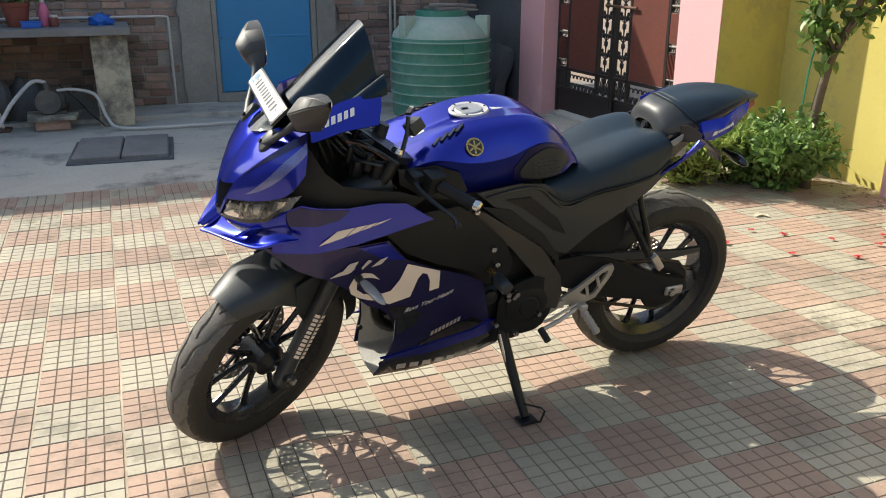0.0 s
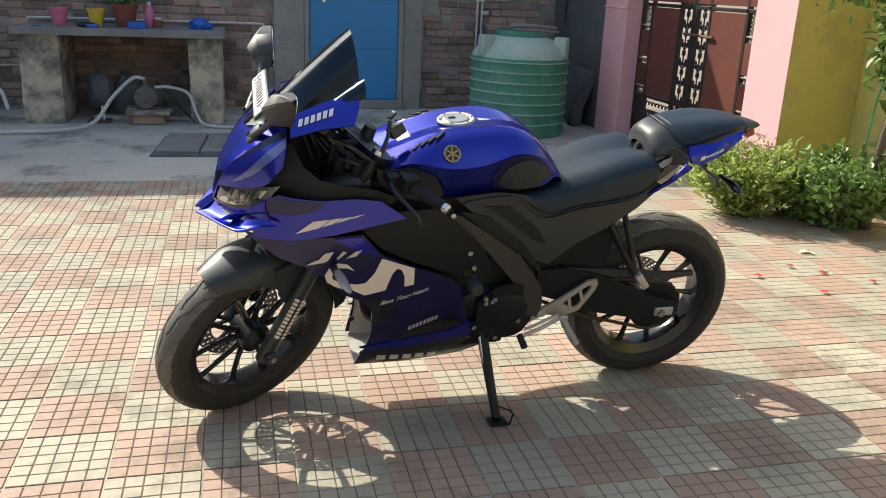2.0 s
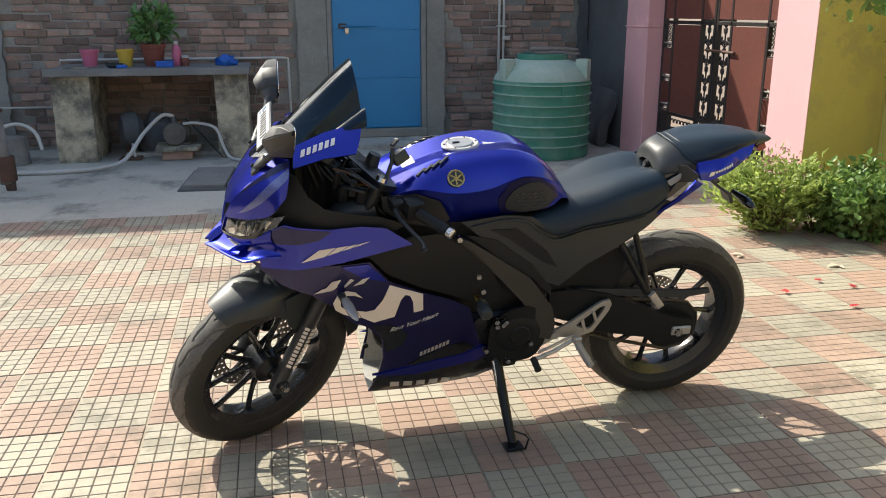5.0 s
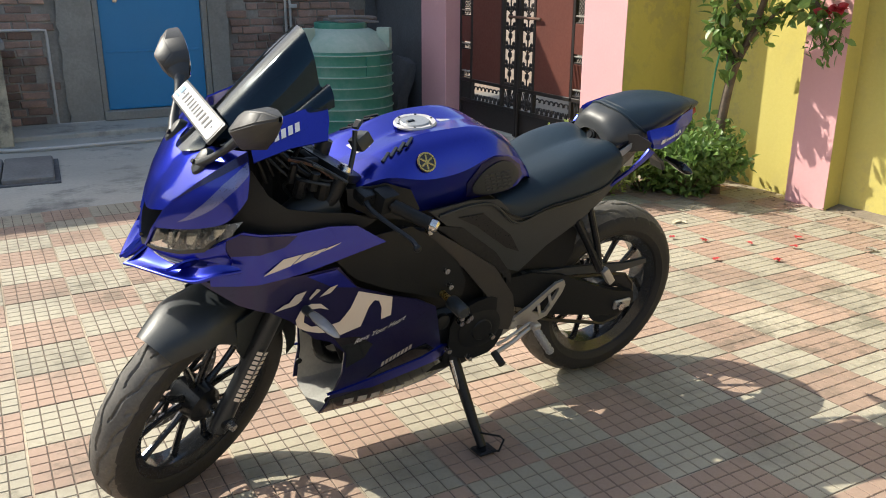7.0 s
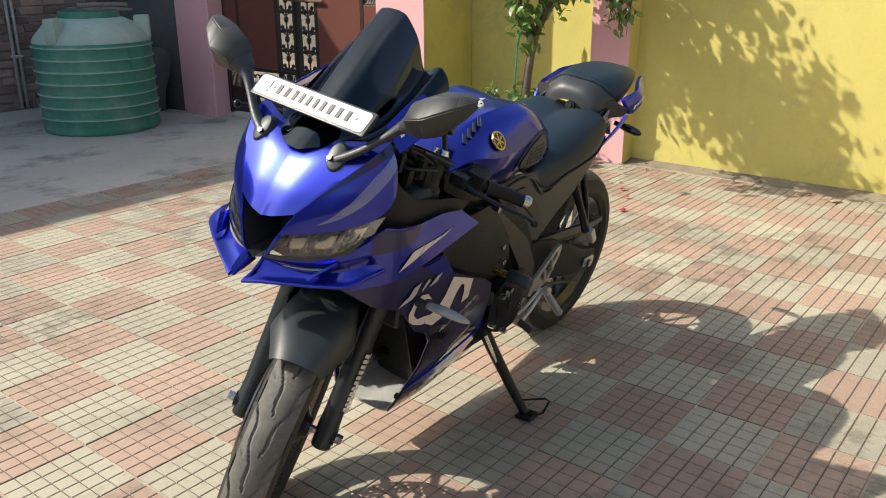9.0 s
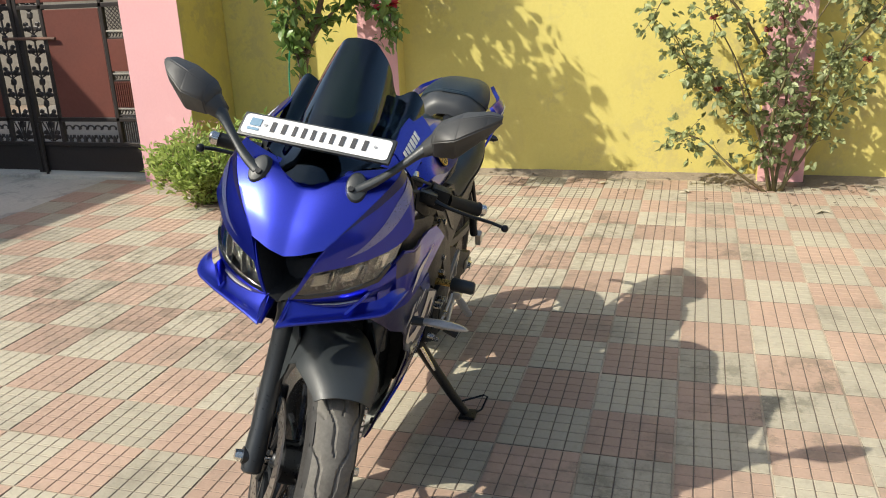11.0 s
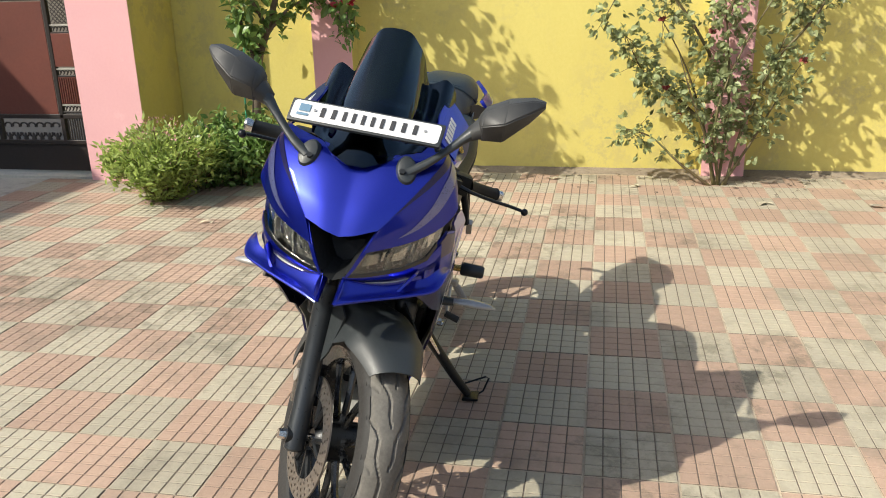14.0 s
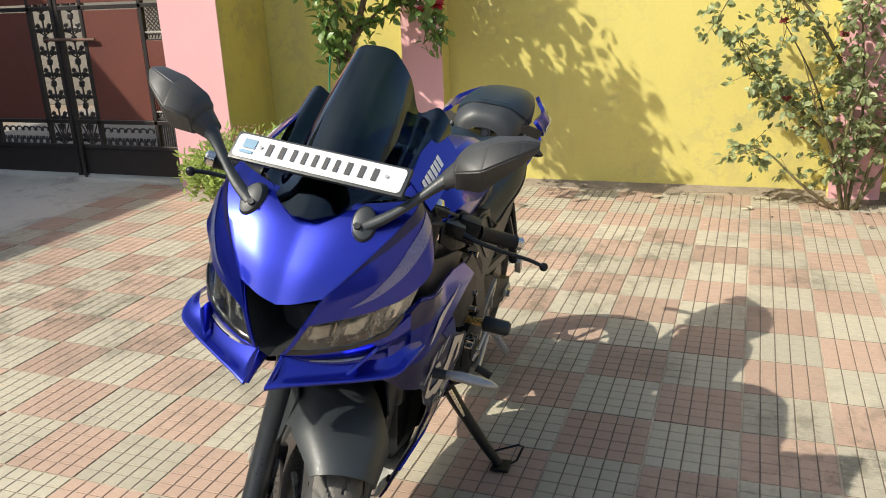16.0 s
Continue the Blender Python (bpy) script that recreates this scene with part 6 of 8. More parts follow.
def on_side(off=0.0, s=1):
    return lambda x, z: (x, s * (side_y(x, z) + off), z)


for sgn in (1, -1):
    upper = bpart("side_fairing", panel_bm([(1.308, 0.765), (1.285, 0.792), (1.235, 0.819), (1.175, 0.808), (1.113, 0.797), (1.03, 0.800), (0.96, 0.792), (0.885, 0.742), (0.98, 0.722), (1.085, 0.700), (1.215, 0.686), (1.30, 0.685)],
                  lambda x, z, s=sgn: (x, s * (side_y(x, z) + float(np.interp(x, (1.15, 1.25), (0.010, 0.002)))), z), 0.025, 0.006), "blue", None, "blue upper side fairing with silver flashes")
    bpart("lamp_facet", panel_bm([(1.290, 0.760), (1.294, 0.774), (1.284, 0.789), (1.240, 0.814), (1.175, 0.803), (1.110, 0.792), (1.142, 0.772), (1.20, 0.763)], lambda x, z, s=sgn: (x, s * (side_y(x, z) + float(np.interp(x, (1.15, 1.25), (0.010, 0.002))) + 0.0016), z), 0.02, 0.001), "navy_and_shade", upper, "dark blue facet behind the lamp")
    for q in ([(1.194, 0.711), (1.146, 0.744), (1.100, 0.747), (1.130, 0.724)], [(1.124, 0.726), (1.096, 0.747), (1.066, 0.750), (1.092, 0.734)], [(1.086, 0.736), (1.062, 0.750), (1.040, 0.753), (1.060, 0.742)], [(1.054, 0.744), (1.036, 0.753), (1.003, 0.760), (1.030, 0.750)]):
        bpart("silver_flash", panel_bm(q, on_side(0.0122, sgn), 0.02, 0.0006), "white_film", upper, smooth=False)
    # lower fairing: the shade on its blue paint is put into the colour
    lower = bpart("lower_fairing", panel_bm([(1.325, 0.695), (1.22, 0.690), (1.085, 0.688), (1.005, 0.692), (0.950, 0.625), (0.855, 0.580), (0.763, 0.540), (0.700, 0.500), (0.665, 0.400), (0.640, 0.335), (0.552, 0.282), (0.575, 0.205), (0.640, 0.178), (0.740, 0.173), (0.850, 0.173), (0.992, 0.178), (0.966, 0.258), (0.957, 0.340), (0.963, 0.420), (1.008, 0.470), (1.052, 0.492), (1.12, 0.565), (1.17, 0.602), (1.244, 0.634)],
                  on_side(0.0, sgn), 0.025, 0.005), "navy_and_shade", None, "blue lower side fairing with a large pale emblem")
    # raised facet behind the lamp
    bpart("fairing_facet", panel_bm([(1.085, 0.684), (1.01, 0.688), (0.955, 0.628), (1.02, 0.642)], on_side(0.004, sgn), 0.02, 0.004), "blue", lower)
    # large pale emblem, a plain wave with a crescent
    wave = [(0.948, 0.614), (0.850, 0.576), (0.846, 0.517), (0.874, 0.511), (0.877, 0.548), (0.888, 0.573), (0.902, 0.577), (0.914, 0.560), (0.930, 0.502), (0.990, 0.487), (1.026, 0.508), (1.040, 0.534), (1.014, 0.528), (0.990, 0.532), (0.967, 0.564)]
    bpart("emblem_wave", panel_bm(wave, on_side(0.0024, sgn), 0.018, 0.0006), "white_film", lower, "pale cream emblem film", smooth=False)
    arc = [(1.025, 0.578), (1.046, 0.600), (1.072, 0.606), (1.097, 0.592), (1.109, 0.567), (1.102, 0.543), (1.079, 0.526), (1.050, 0.513), (1.028, 0.508), (1.041, 0.534), (1.066, 0.536), (1.087, 0.555), (1.087, 0.576), (1.069, 0.590), (1.047, 0.588)]
    bpart("emblem_crescent", panel_bm(arc, on_side(0.0030, sgn), 0.015, 0.0006), "white_film", lower, smooth=False)
    # model mark: slanted silver bars
    for x0, x1, h in ((1.164, 1.100, 0.019), (1.138, 1.092, 0.036), (1.076, 1.066, 0.028), (1.052, 1.012, 0.026)):
        z0 = 0.606 + (1.16 - x0) * 0.14
        bpart("mark_bar", panel_bm([(x0, z0), (x1 + 0.012, z0 + 0.006), (x1 - 0.006, z0 + h), (x0 - 0.026, z0 + h - 0.005)], on_side(0.0042, sgn), 0.012, 0.0006), "silver", lower, smooth=False)
    # sponsor marks: plain bars
    for k in range(8):
        x = 0.843 - 0.0117 * k
        z = 0.332 + (0.843 - x) * 0.39
        bpart("sponsor_bar", panel_bm([(x, z), (x - 0.0078, z + 0.003), (x - 0.0085, z + 0.020), (x - 0.0007, z + 0.017)], on_side(0.0032, sgn), 0.03, 0.0005), "silver", lower, smooth=False)
    # dark field under the slogan, and the black duct lower down
    bpart("dark_field", panel_bm([(1.000, 0.480), (0.93, 0.468), (0.885, 0.430), (0.90, 0.385), (0.950, 0.360), (0.960, 0.420)], on_side(0.0012, sgn), 0.025, 0.0004), "gloss", lower, smooth=False)
    bpart("duct", panel_bm([(0.875, 0.296), (0.845, 0.322), (0.755, 0.358), (0.70, 0.365), (0.665, 0.335), (0.72, 0.300), (0.84, 0.285)], on_side(0.0025, sgn), 0.025, 0.004), "gloss", lower, "black air duct")
    bpart("belly_side", panel_bm([(0.984, 0.182), (0.972, 0.236), (0.85, 0.246), (0.70, 0.258), (0.59, 0.268), (0.60, 0.215), (0.70, 0.178), (0.85, 0.177)], on_side(0.0008, sgn), 0.025, 0.0004), "gloss", lower, "gloss black lower edge")
    strip = bpart("belly_strip", panel_bm([(0.985, 0.262), (0.84, 0.292), (0.70, 0.308), (0.64, 0.335), (0.59, 0.322), (0.60, 0.275), (0.70, 0.262), (0.85, 0.248)], on_side(0.006, sgn), 0.025, 0.008), "blue", None, "blue belly strip")
    for k in range(5):
        x = 0.925 - 0.0425 * k
        z = 0.196 - 0.0035 * k
        bpart("sponsor_bar", panel_bm([(x, z), (x - 0.029, z - 0.003), (x - 0.029, z + 0.019), (x, z + 0.022)], on_side(0.0016, sgn), 0.02, 0.0005), "silver", lower, smooth=False)
    # black middle panel between fairing and frame
    bpart("middle_panel", panel_bm([(1.22, 0.700), (1.085, 0.715), (0.98, 0.735), (0.885, 0.752), (0.80, 0.755), (0.735, 0.71), (0.64, 0.62), (0.60, 0.55), (0.60, 0.50), (0.66, 0.50), (0.763, 0.550), (0.855, 0.590), (0.950, 0.640), (1.005, 0.70), (1.085, 0.692)],
          lambda x, z, s=sgn: (x, s * (side_y(x, z) - 0.014), z), 0.03, 0.004), "soot", None, "matt black middle fairing panel")
    # dark sheet added to close the engine bay, in place of its shade
    bpart("bay_wall", panel_bm([(1.0, 0.76), (0.70, 0.77), (0.55, 0.70), (0.45, 0.58), (0.42, 0.42), (0.55, 0.30), (0.90, 0.26), (0.98, 0.45)], lambda x, z, s=sgn: (x, s * (0.098 - 0.05 * max(0, 0.40 - z)), z), 0.05, 0.004), "void", None, "dark sheet added inside the engine bay")
    # front indicator
    ind = bpart("front_indicator", tube_bm([(1.085, sgn * 0.185, 0.592), (1.083, sgn * 0.222, 0.594)], [0.012, 0.010], 10), "black", None, "front turn signal with a clear lens")
    bpart("lens", tube_bm(spline([(1.080, sgn * 0.215, 0.593), (1.075, sgn * 0.250, 0.594), (1.066, sgn * 0.300, 0.590), (1.058, sgn * 0.326, 0.585)], 3), [0.008, 0.011, 0.013, 0.0145, 0.015, 0.014, 0.0125, 0.010, 0.007, 0.002], 14, flat=0.7), "ind_lens", ind, "clear lens")
    # frame spar and its lower plate
    spar = bpart("frame_spar", panel_bm([(0.80, 0.735), (0.71, 0.715), (0.60, 0.640), (0.505, 0.572), (0.425, 0.465), (0.408, 0.400), (0.420, 0.345), (0.475, 0.360), (0.490, 0.420), (0.520, 0.485), (0.612, 0.590), (0.70, 0.655), (0.77, 0.695)],
                 lambda x, z, s=sgn: (x, s * (0.148 + 0.012 * (z - 0.5)), z), 0.04, 0.022), "frame_grey", None, "grey-brown twin-spar frame beam", angle=30)
    for x, z in ((0.677, 0.603), (0.660, 0.552), (0.609, 0.440), (0.579, 0.436), (0.742, 0.729)):
        bpart("bolt", tube_bm([(x, sgn * 0.15, z), (x, sgn * 0.172, z)], 0.0085, 6), "steel", spar, smooth=False)
    # side cover under the seat
    bpart("side_cover", panel_bm([(0.73, 0.768), (0.60, 0.782), (0.515, 0.772), (0.44, 0.708), (0.344, 0.731), (0.238, 0.746), (0.15, 0.762), (0.09, 0.80), (0.055, 0.785), (0.133, 0.713), (0.218, 0.658), (0.321, 0.600), (0.404, 0.528), (0.485, 0.560), (0.60, 0.655), (0.69, 0.735)],
          lambda x, z, s=sgn: (x, s * (0.134 - 0.10 * max(0, 0.2 - x) - 0.06 * max(0, 0.62 - z)), z), 0.03, 0.005), "black", None, "matt black side cover under the seat")
    # black sheet laid where the gap beside the spar is only dark with shade
    bpart("frame_gap", panel_bm([(0.715, 0.728), (0.62, 0.706), (0.50, 0.612), (0.43, 0.525), (0.425, 0.495), (0.50, 0.570), (0.60, 0.640)], lambda x, z, s=sgn: (x, s * (0.1375 - 0.06 * max(0, 0.62 - z)), z), 0.03, 0.002), "void", None)
    bpart("cover_ridge", tube_bm(spline([(a, sgn * (0.137 - 0.10 * max(0, 0.2 - a)), b) for a, b in ((0.700, 0.752), (0.60, 0.768), (0.53, 0.758), (0.445, 0.694), (0.344, 0.717), (0.238, 0.732), (0.15, 0.748))], 5), 0.004, 8), "black", None)
    # no hollow here: a darker sheet gives the recess its shade
    bpart("cover_recess", panel_bm([(0.64, 0.738), (0.56, 0.738), (0.46, 0.660), (0.42, 0.600), (0.47, 0.622), (0.58, 0.705)], lambda x, z, s=sgn: (x, s * (0.1375 - 0.06 * max(0, 0.62 - z)), z), 0.03, 0.003), "satin", None)
    # tail
    def tail_y(x, z):
        return 0.114 + 0.15 * min(0, x + 0.02) + 0.25 * max(0, 0.86 - z) * 0.1
    def blade(off, s=sgn):
        return lambda x, z: (x, s * (0.155 - 0.9 * max(0.0, z - 0.885 - 0.25 * max(0.0, -x)) - 0.42 * max(0.0, -x - 0.09) + off), z)
    tail = bpart("tail_panel", panel_bm([(0.006, 0.900), (0.0, 0.916), (-0.08, 0.930), (-0.15, 0.946), (-0.210, 0.953), (-0.182, 0.930), (-0.14, 0.909), (-0.085, 0.888), (-0.032, 0.866), (0.000, 0.870)], blade(0.0), 0.02, 0.012), "blue", None, "blue tail panel standing off the seat")
    bpart("tail_blade", panel_bm([(0.012, 0.868), (-0.014, 0.856), (0.045, 0.796), (0.115, 0.738), (0.17, 0.705), (0.125, 0.742), (0.055, 0.806)], lambda x, z, s=sgn: (x, s * (tail_y(x, z) + 0.004 + 0.033 * min(1.0, max(0.0, (z - 0.74) / 0.11))), z), 0.02, 0.006), "blue", tail)
    bpart("sponsor_bar", panel_bm([(-0.026, 0.880), (-0.041, 0.884), (-0.043, 0.896), (-0.029, 0.893)], blade(0.0014), 0.02, 0.0005), "plate_white", tail, smooth=False)
    for k in range(7):
        x = -0.046 - 0.0085 * k
        z = 0.889 + 0.38 * (-0.047 - x)
        bpart("sponsor_bar", panel_bm([(x, z), (x - 0.0055, z + 0.002), (x - 0.0055, z + 0.009), (x, z + 0.007)], blade(0.0014), 0.02, 0.0005), "plate_white", tail, smooth=False)
    bpart("tail_bridge", panel_bm([(0.080, 0.836), (0.148, 0.862), (0.150, 0.886), (0.118, 0.902), (0.090, 0.895)], lambda y, z, s=sgn: (0.060 - 0.75 * (y - 0.08), s * y, z), 0.02, 0.004), "frame_grey", tail, "grey bridge from the seat to the tail panel")
    bpart("tail_under", panel_bm([(0.115, 0.86), (0.02, 0.885), (-0.01, 0.852), (0.05, 0.80), (0.12, 0.76), (0.16, 0.77)], lambda x, z, s=sgn: (x, s * (tail_y(x, z) - 0.012), z), 0.03, 0.004), "gloss", None)
    bpart("tail_infill", panel_bm([(0.085, 0.850), (0.035, 0.876), (0.022, 0.872), (0.045, 0.850), (0.066, 0.836)], lambda x, z, s=sgn: (x, s * (tail_y(x, z) - 0.004), z), 0.03, 0.003), "cap_grey", None, "grey plastic infill by the seat")

# slogan on the left and right fairing
def slogan(s):
    cu = bpy.data.curves.new("slogan", "FONT")
    cu.body, cu.size, cu.shear = "Revs Your Heart", 0.029, 0.45
    tmp = bpy.data.objects.new("slogan_text", cu)
    scene.collection.objects.link(tmp)
    me = bpy.data.meshes.new_from_object(tmp)
    bm = bmesh.new()
    bm.from_mesh(me)
    bpy.data.objects.remove(tmp)
    bpy.data.curves.remove(cu)
    bpy.data.meshes.remove(me)
    wide = max(v.co.x for v in bm.verts)
    for v in bm.verts:
        u, h = v.co.x / wide, v.co.y
        if s < 0:
            u = 1 - u
        x = 0.943 - 0.147 * u
        z = 0.445 + 0.044 * u + h * 0.75
        v.co = Vector((x, s * (side_y(x, z) + 0.0024), z))
    bmesh.ops.recalc_face_normals(bm, faces=bm.faces)
    return bm


for sgn in (1, -1):
    bpart("slogan", slogan(sgn), "plate_white", None, "white slogan lettering", smooth=False)

# belly pan
bm = loft_bm([[(0.988, 0, 0.163), (0.987, 0.03, 0.165), (0.985, 0.066, 0.168), (0.982, 0.084, 0.176)],
              [(0.90, 0, 0.163), (0.90, 0.035, 0.168), (0.90, 0.070, 0.168), (0.90, 0.084, 0.176)],
              [(0.75, 0, 0.170), (0.75, 0.035, 0.175), (0.75, 0.062, 0.174), (0.75, 0.076, 0.182)],
              [(0.60, 0, 0.195), (0.60, 0.03, 0.200), (0.60, 0.05, 0.208), (0.60, 0.062, 0.220)]], 3, cap=False)
thicken(bm, 0.004)
bpart("belly_pan", bm, "heat_shield", None, "grey belly pan", angle=50)

# added dark sheet that makes the inside of the belly look shaded
bpart("lower_duct", panel_bm([(-0.062, 0.180), (0.0, 0.176), (0.062, 0.180), (0.098, 0.25), (0.120, 0.33), (0.135, 0.47), (-0.135, 0.47), (-0.120, 0.33), (-0.098, 0.25)], lambda y, z: (0.840 + 0.12 * (z - 0.17), y, z), 0.04, 0.003), "void", None, "dark sheet added inside the belly", smooth=False)
for sgn in (1, -1):
    lining = bpart("fairing_lining", panel_bm([(0.982, 0.172), (0.960, 0.258), (0.955, 0.340), (0.961, 0.418), (0.99, 0.455), (0.86, 0.45), (0.80, 0.36), (0.78, 0.25), (0.82, 0.172)], lambda x, z, s=sgn: (x, s * (side_y(x, z) - 0.007), z), 0.03, 0.002), "heat_shield", None, "pale grey lining inside the fairing")
    bpart("lining_hole", tube_bm([(0.970, sgn * (side_y(0.97, 0.222) - 0.008), 0.222), (0.970, sgn * (side_y(0.97, 0.222) - 0.013), 0.222)], 0.009, 12), "void", lining)

# ---- tank ----
tank_bm = creased_loft([
    [(0.940, 0, 0.868), (0.942, 0.055, 0.872), (0.940, 0.100, 0.872), (0.938, 0.132, 0.862), (0.936, 0.138, 0.838), (0.934, 0.128, 0.795)],
    [(0.860, 0, 0.905), (0.860, 0.075, 0.915), (0.862, 0.112, 0.906), (0.865, 0.150, 0.884), (0.862, 0.140, 0.838), (0.860, 0.120, 0.772)],
    [(0.760, 0, 0.938), (0.760, 0.080, 0.951), (0.760, 0.118, 0.928), (0.760, 0.157, 0.869), (0.760, 0.138, 0.822), (0.760, 0.113, 0.760)],
    [(0.660, 0, 0.950), (0.660, 0.085, 0.964), (0.660, 0.122, 0.942), (0.660, 0.158, 0.878), (0.660, 0.138, 0.828), (0.660, 0.113, 0.766)],
    [(0.560, 0, 0.953), (0.560, 0.085, 0.960), (0.560, 0.116, 0.944), (0.560, 0.146, 0.906), (0.560, 0.131, 0.850), (0.560, 0.112, 0.776)],
    [(0.470, 0, 0.918), (0.470, 0.075, 0.918), (0.470, 0.101, 0.906), (0.468, 0.122, 0.882), (0.464, 0.120, 0.845), (0.460, 0.115, 0.790)],
    [(0.412, 0, 0.853), (0.412, 0.060, 0.852), (0.412, 0.088, 0.847), (0.414, 0.107, 0.840), (0.416, 0.110, 0.832), (0.420, 0.110, 0.815)],
    [(0.380, 0, 0.788), (0.381, 0.050, 0.790), (0.383, 0.080, 0.795), (0.388, 0.097, 0.800), (0.392, 0.103, 0.805), (0.397, 0.105, 0.810)]], [1, 3], 5)
fuel = bpart("fuel_tank", tank_bm, "blue", None, "sculpted glossy blue fuel tank", angle=26)
def pad_y(x, z):
    """Half width of the tank's lower rear side."""
    cols = ((0.414, (0.815, 0.832, 0.840), (0.110, 0.110, 0.107)), (0.466, (0.790, 0.845, 0.882), (0.115, 0.120, 0.122)),
            (0.560, (0.776, 0.850, 0.906), (0.112, 0.131, 0.146)), (0.660, (0.766, 0.828, 0.878), (0.113, 0.138, 0.158)))
    return float(np.interp(x, [c[0] for c in cols], [float(np.interp(z, c[1], c[2])) for c in cols]))


CAPM = Matrix.Translation((0.706, 0, 0.9515)) @ pose(0, 0, 0, 0, 5, 0)
bpart("filler_ring", lathe_bm([(0.040, 0.001), (0.043, 0.007), (0.053, 0.008), (0.056, 0.004), (0.056, 0.0)], 40), "silver", fuel, "bright filler ring", xf=CAPM)
bpart("filler_cap", lathe_bm([(0.0, 0.009), (0.036, 0.009), (0.040, 0.006), (0.041, 0.0)], 36), "cap_grey", fuel, "grey aluminium filler cap", xf=CAPM)
bpart("key_flap", box_bm((-0.010, -0.006, 0.009), (0.012, 0.006, 0.012), 0.002, 1, CAPM @ pose(0.012, 0.0, 0)), "satin", fuel)
for k in range(6):
    a = 2 * math.pi * k / 6
    bpart("cap_screw", tube_bm([(0.048 * math.cos(a), 0.048 * math.sin(a), 0.006), (0.048 * math.cos(a), 0.048 * math.sin(a), 0.0095)], 0.003, 6), "satin", fuel, smooth=False, xf=CAPM)
bpart("warning_label", box_bm((-0.018, -0.026, 0), (0.018, 0.026, 0.0012), 0.0, 1, Matrix.Translation((0.618, -0.02, 0.9535)) @ pose(0, 0, 0, 0, 1, 0)), "silver", fuel, smooth=False)
for sgn in (1, -1):
    # maker's roundel, plain gold disc with a ring
    EM = Matrix.Translation((0.755, sgn * 0.1375, 0.9065)) @ pose(0, 0, 0, -sgn * 56, 0, 0)
    bpart("badge", lathe_bm([(0, 0.0030), (0.021, 0.0028), (0.022, 0.0)], 32), "mark_dark", fuel, "gold and dark round badge", xf=EM)
    bpart("badge_ring", lathe_bm([(0.020, 0.0025), (0.0205, 0.0040), (0.0245, 0.0040), (0.025, 0.0)], 32), "gold", fuel, xf=EM)
    for k in range(3):
        bpart("badge_bar", box_bm((-0.019, -0.0024, 0.0031), (0.019, 0.0024, 0.0042), 0.0005, 1, EM @ pose(0, 0, 0, 0, 0, 30 + 60 * k)), "gold", fuel, smooth=False)
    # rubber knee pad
    bpart("dark_patch", panel_bm([(0.628, 0.836), (0.600, 0.888), (0.560, 0.903), (0.500, 0.892), (0.448, 0.858), (0.432, 0.826), (0.470, 0.788), (0.545, 0.778), (0.610, 0.786)], lambda x, z, s=sgn: (x, s * (pad_y(x, z) + 0.0014), z), 0.012, 0.001), "navy_and_shade", fuel, "dark blue patch round the knee pad")
    bpart("knee_pad", panel_bm([(0.606, 0.824), (0.582, 0.868), (0.535, 0.888), (0.490, 0.876), (0.452, 0.846), (0.450, 0.818), (0.480, 0.790), (0.545, 0.782), (0.592, 0.796)], lambda x, z, s=sgn: (x, s * (pad_y(x, z) + 0.0025), z), 0.012, 0.003, soft=1), "black", fuel, "textured black knee pad")
    for row in range(5):
        for col in range(5):
            x, z = 0.470 + 0.019 * col + 0.006 * row, 0.800 + 0.012 * row
            bpart("pad_stud", box_bm((-0.006, -0.0016, -0.0035), (0.006, 0.0016, 0.0035), 0.001, 1, Matrix.Translation((x, sgn * (pad_y(x, z) + 0.0062), z))), "black", fuel, smooth=False)
    # vent flutes at the tank's front edge
    for k in range(4):
        bpart("flute", box_bm((-0.019, -0.0042, -0.002), (0.019, 0.0042, 0.004), 0.0015, 1, Matrix.Translation((0.846 - 0.022 * k, sgn * (0.102 - 0.002 * k), 0.914 + 0.010 * k)) @ pose(0, 0, 0, 0, 20, sgn * 35)), "gloss", fuel, smooth=False)
    bpart("tank_front_cover", panel_bm([(0.965, 0.862), (0.87, 0.872), (0.80, 0.845), (0.77, 0.79), (0.80, 0.765), (0.90, 0.785), (0.96, 0.82)], lambda x, z, s=sgn: (x, s * (0.152 - 0.25 * max(0, x - 0.9)), z), 0.03, 0.004), "void", fuel)
bpart("front_label", box_bm((-0.02, -0.03, 0), (0.02, 0.03, 0.001), 0.0, 1, Matrix.Translation((0.865, 0.0, 0.9065)) @ pose(0, 0, 0, 0, 22, 0)), "silver", fuel, smooth=False)

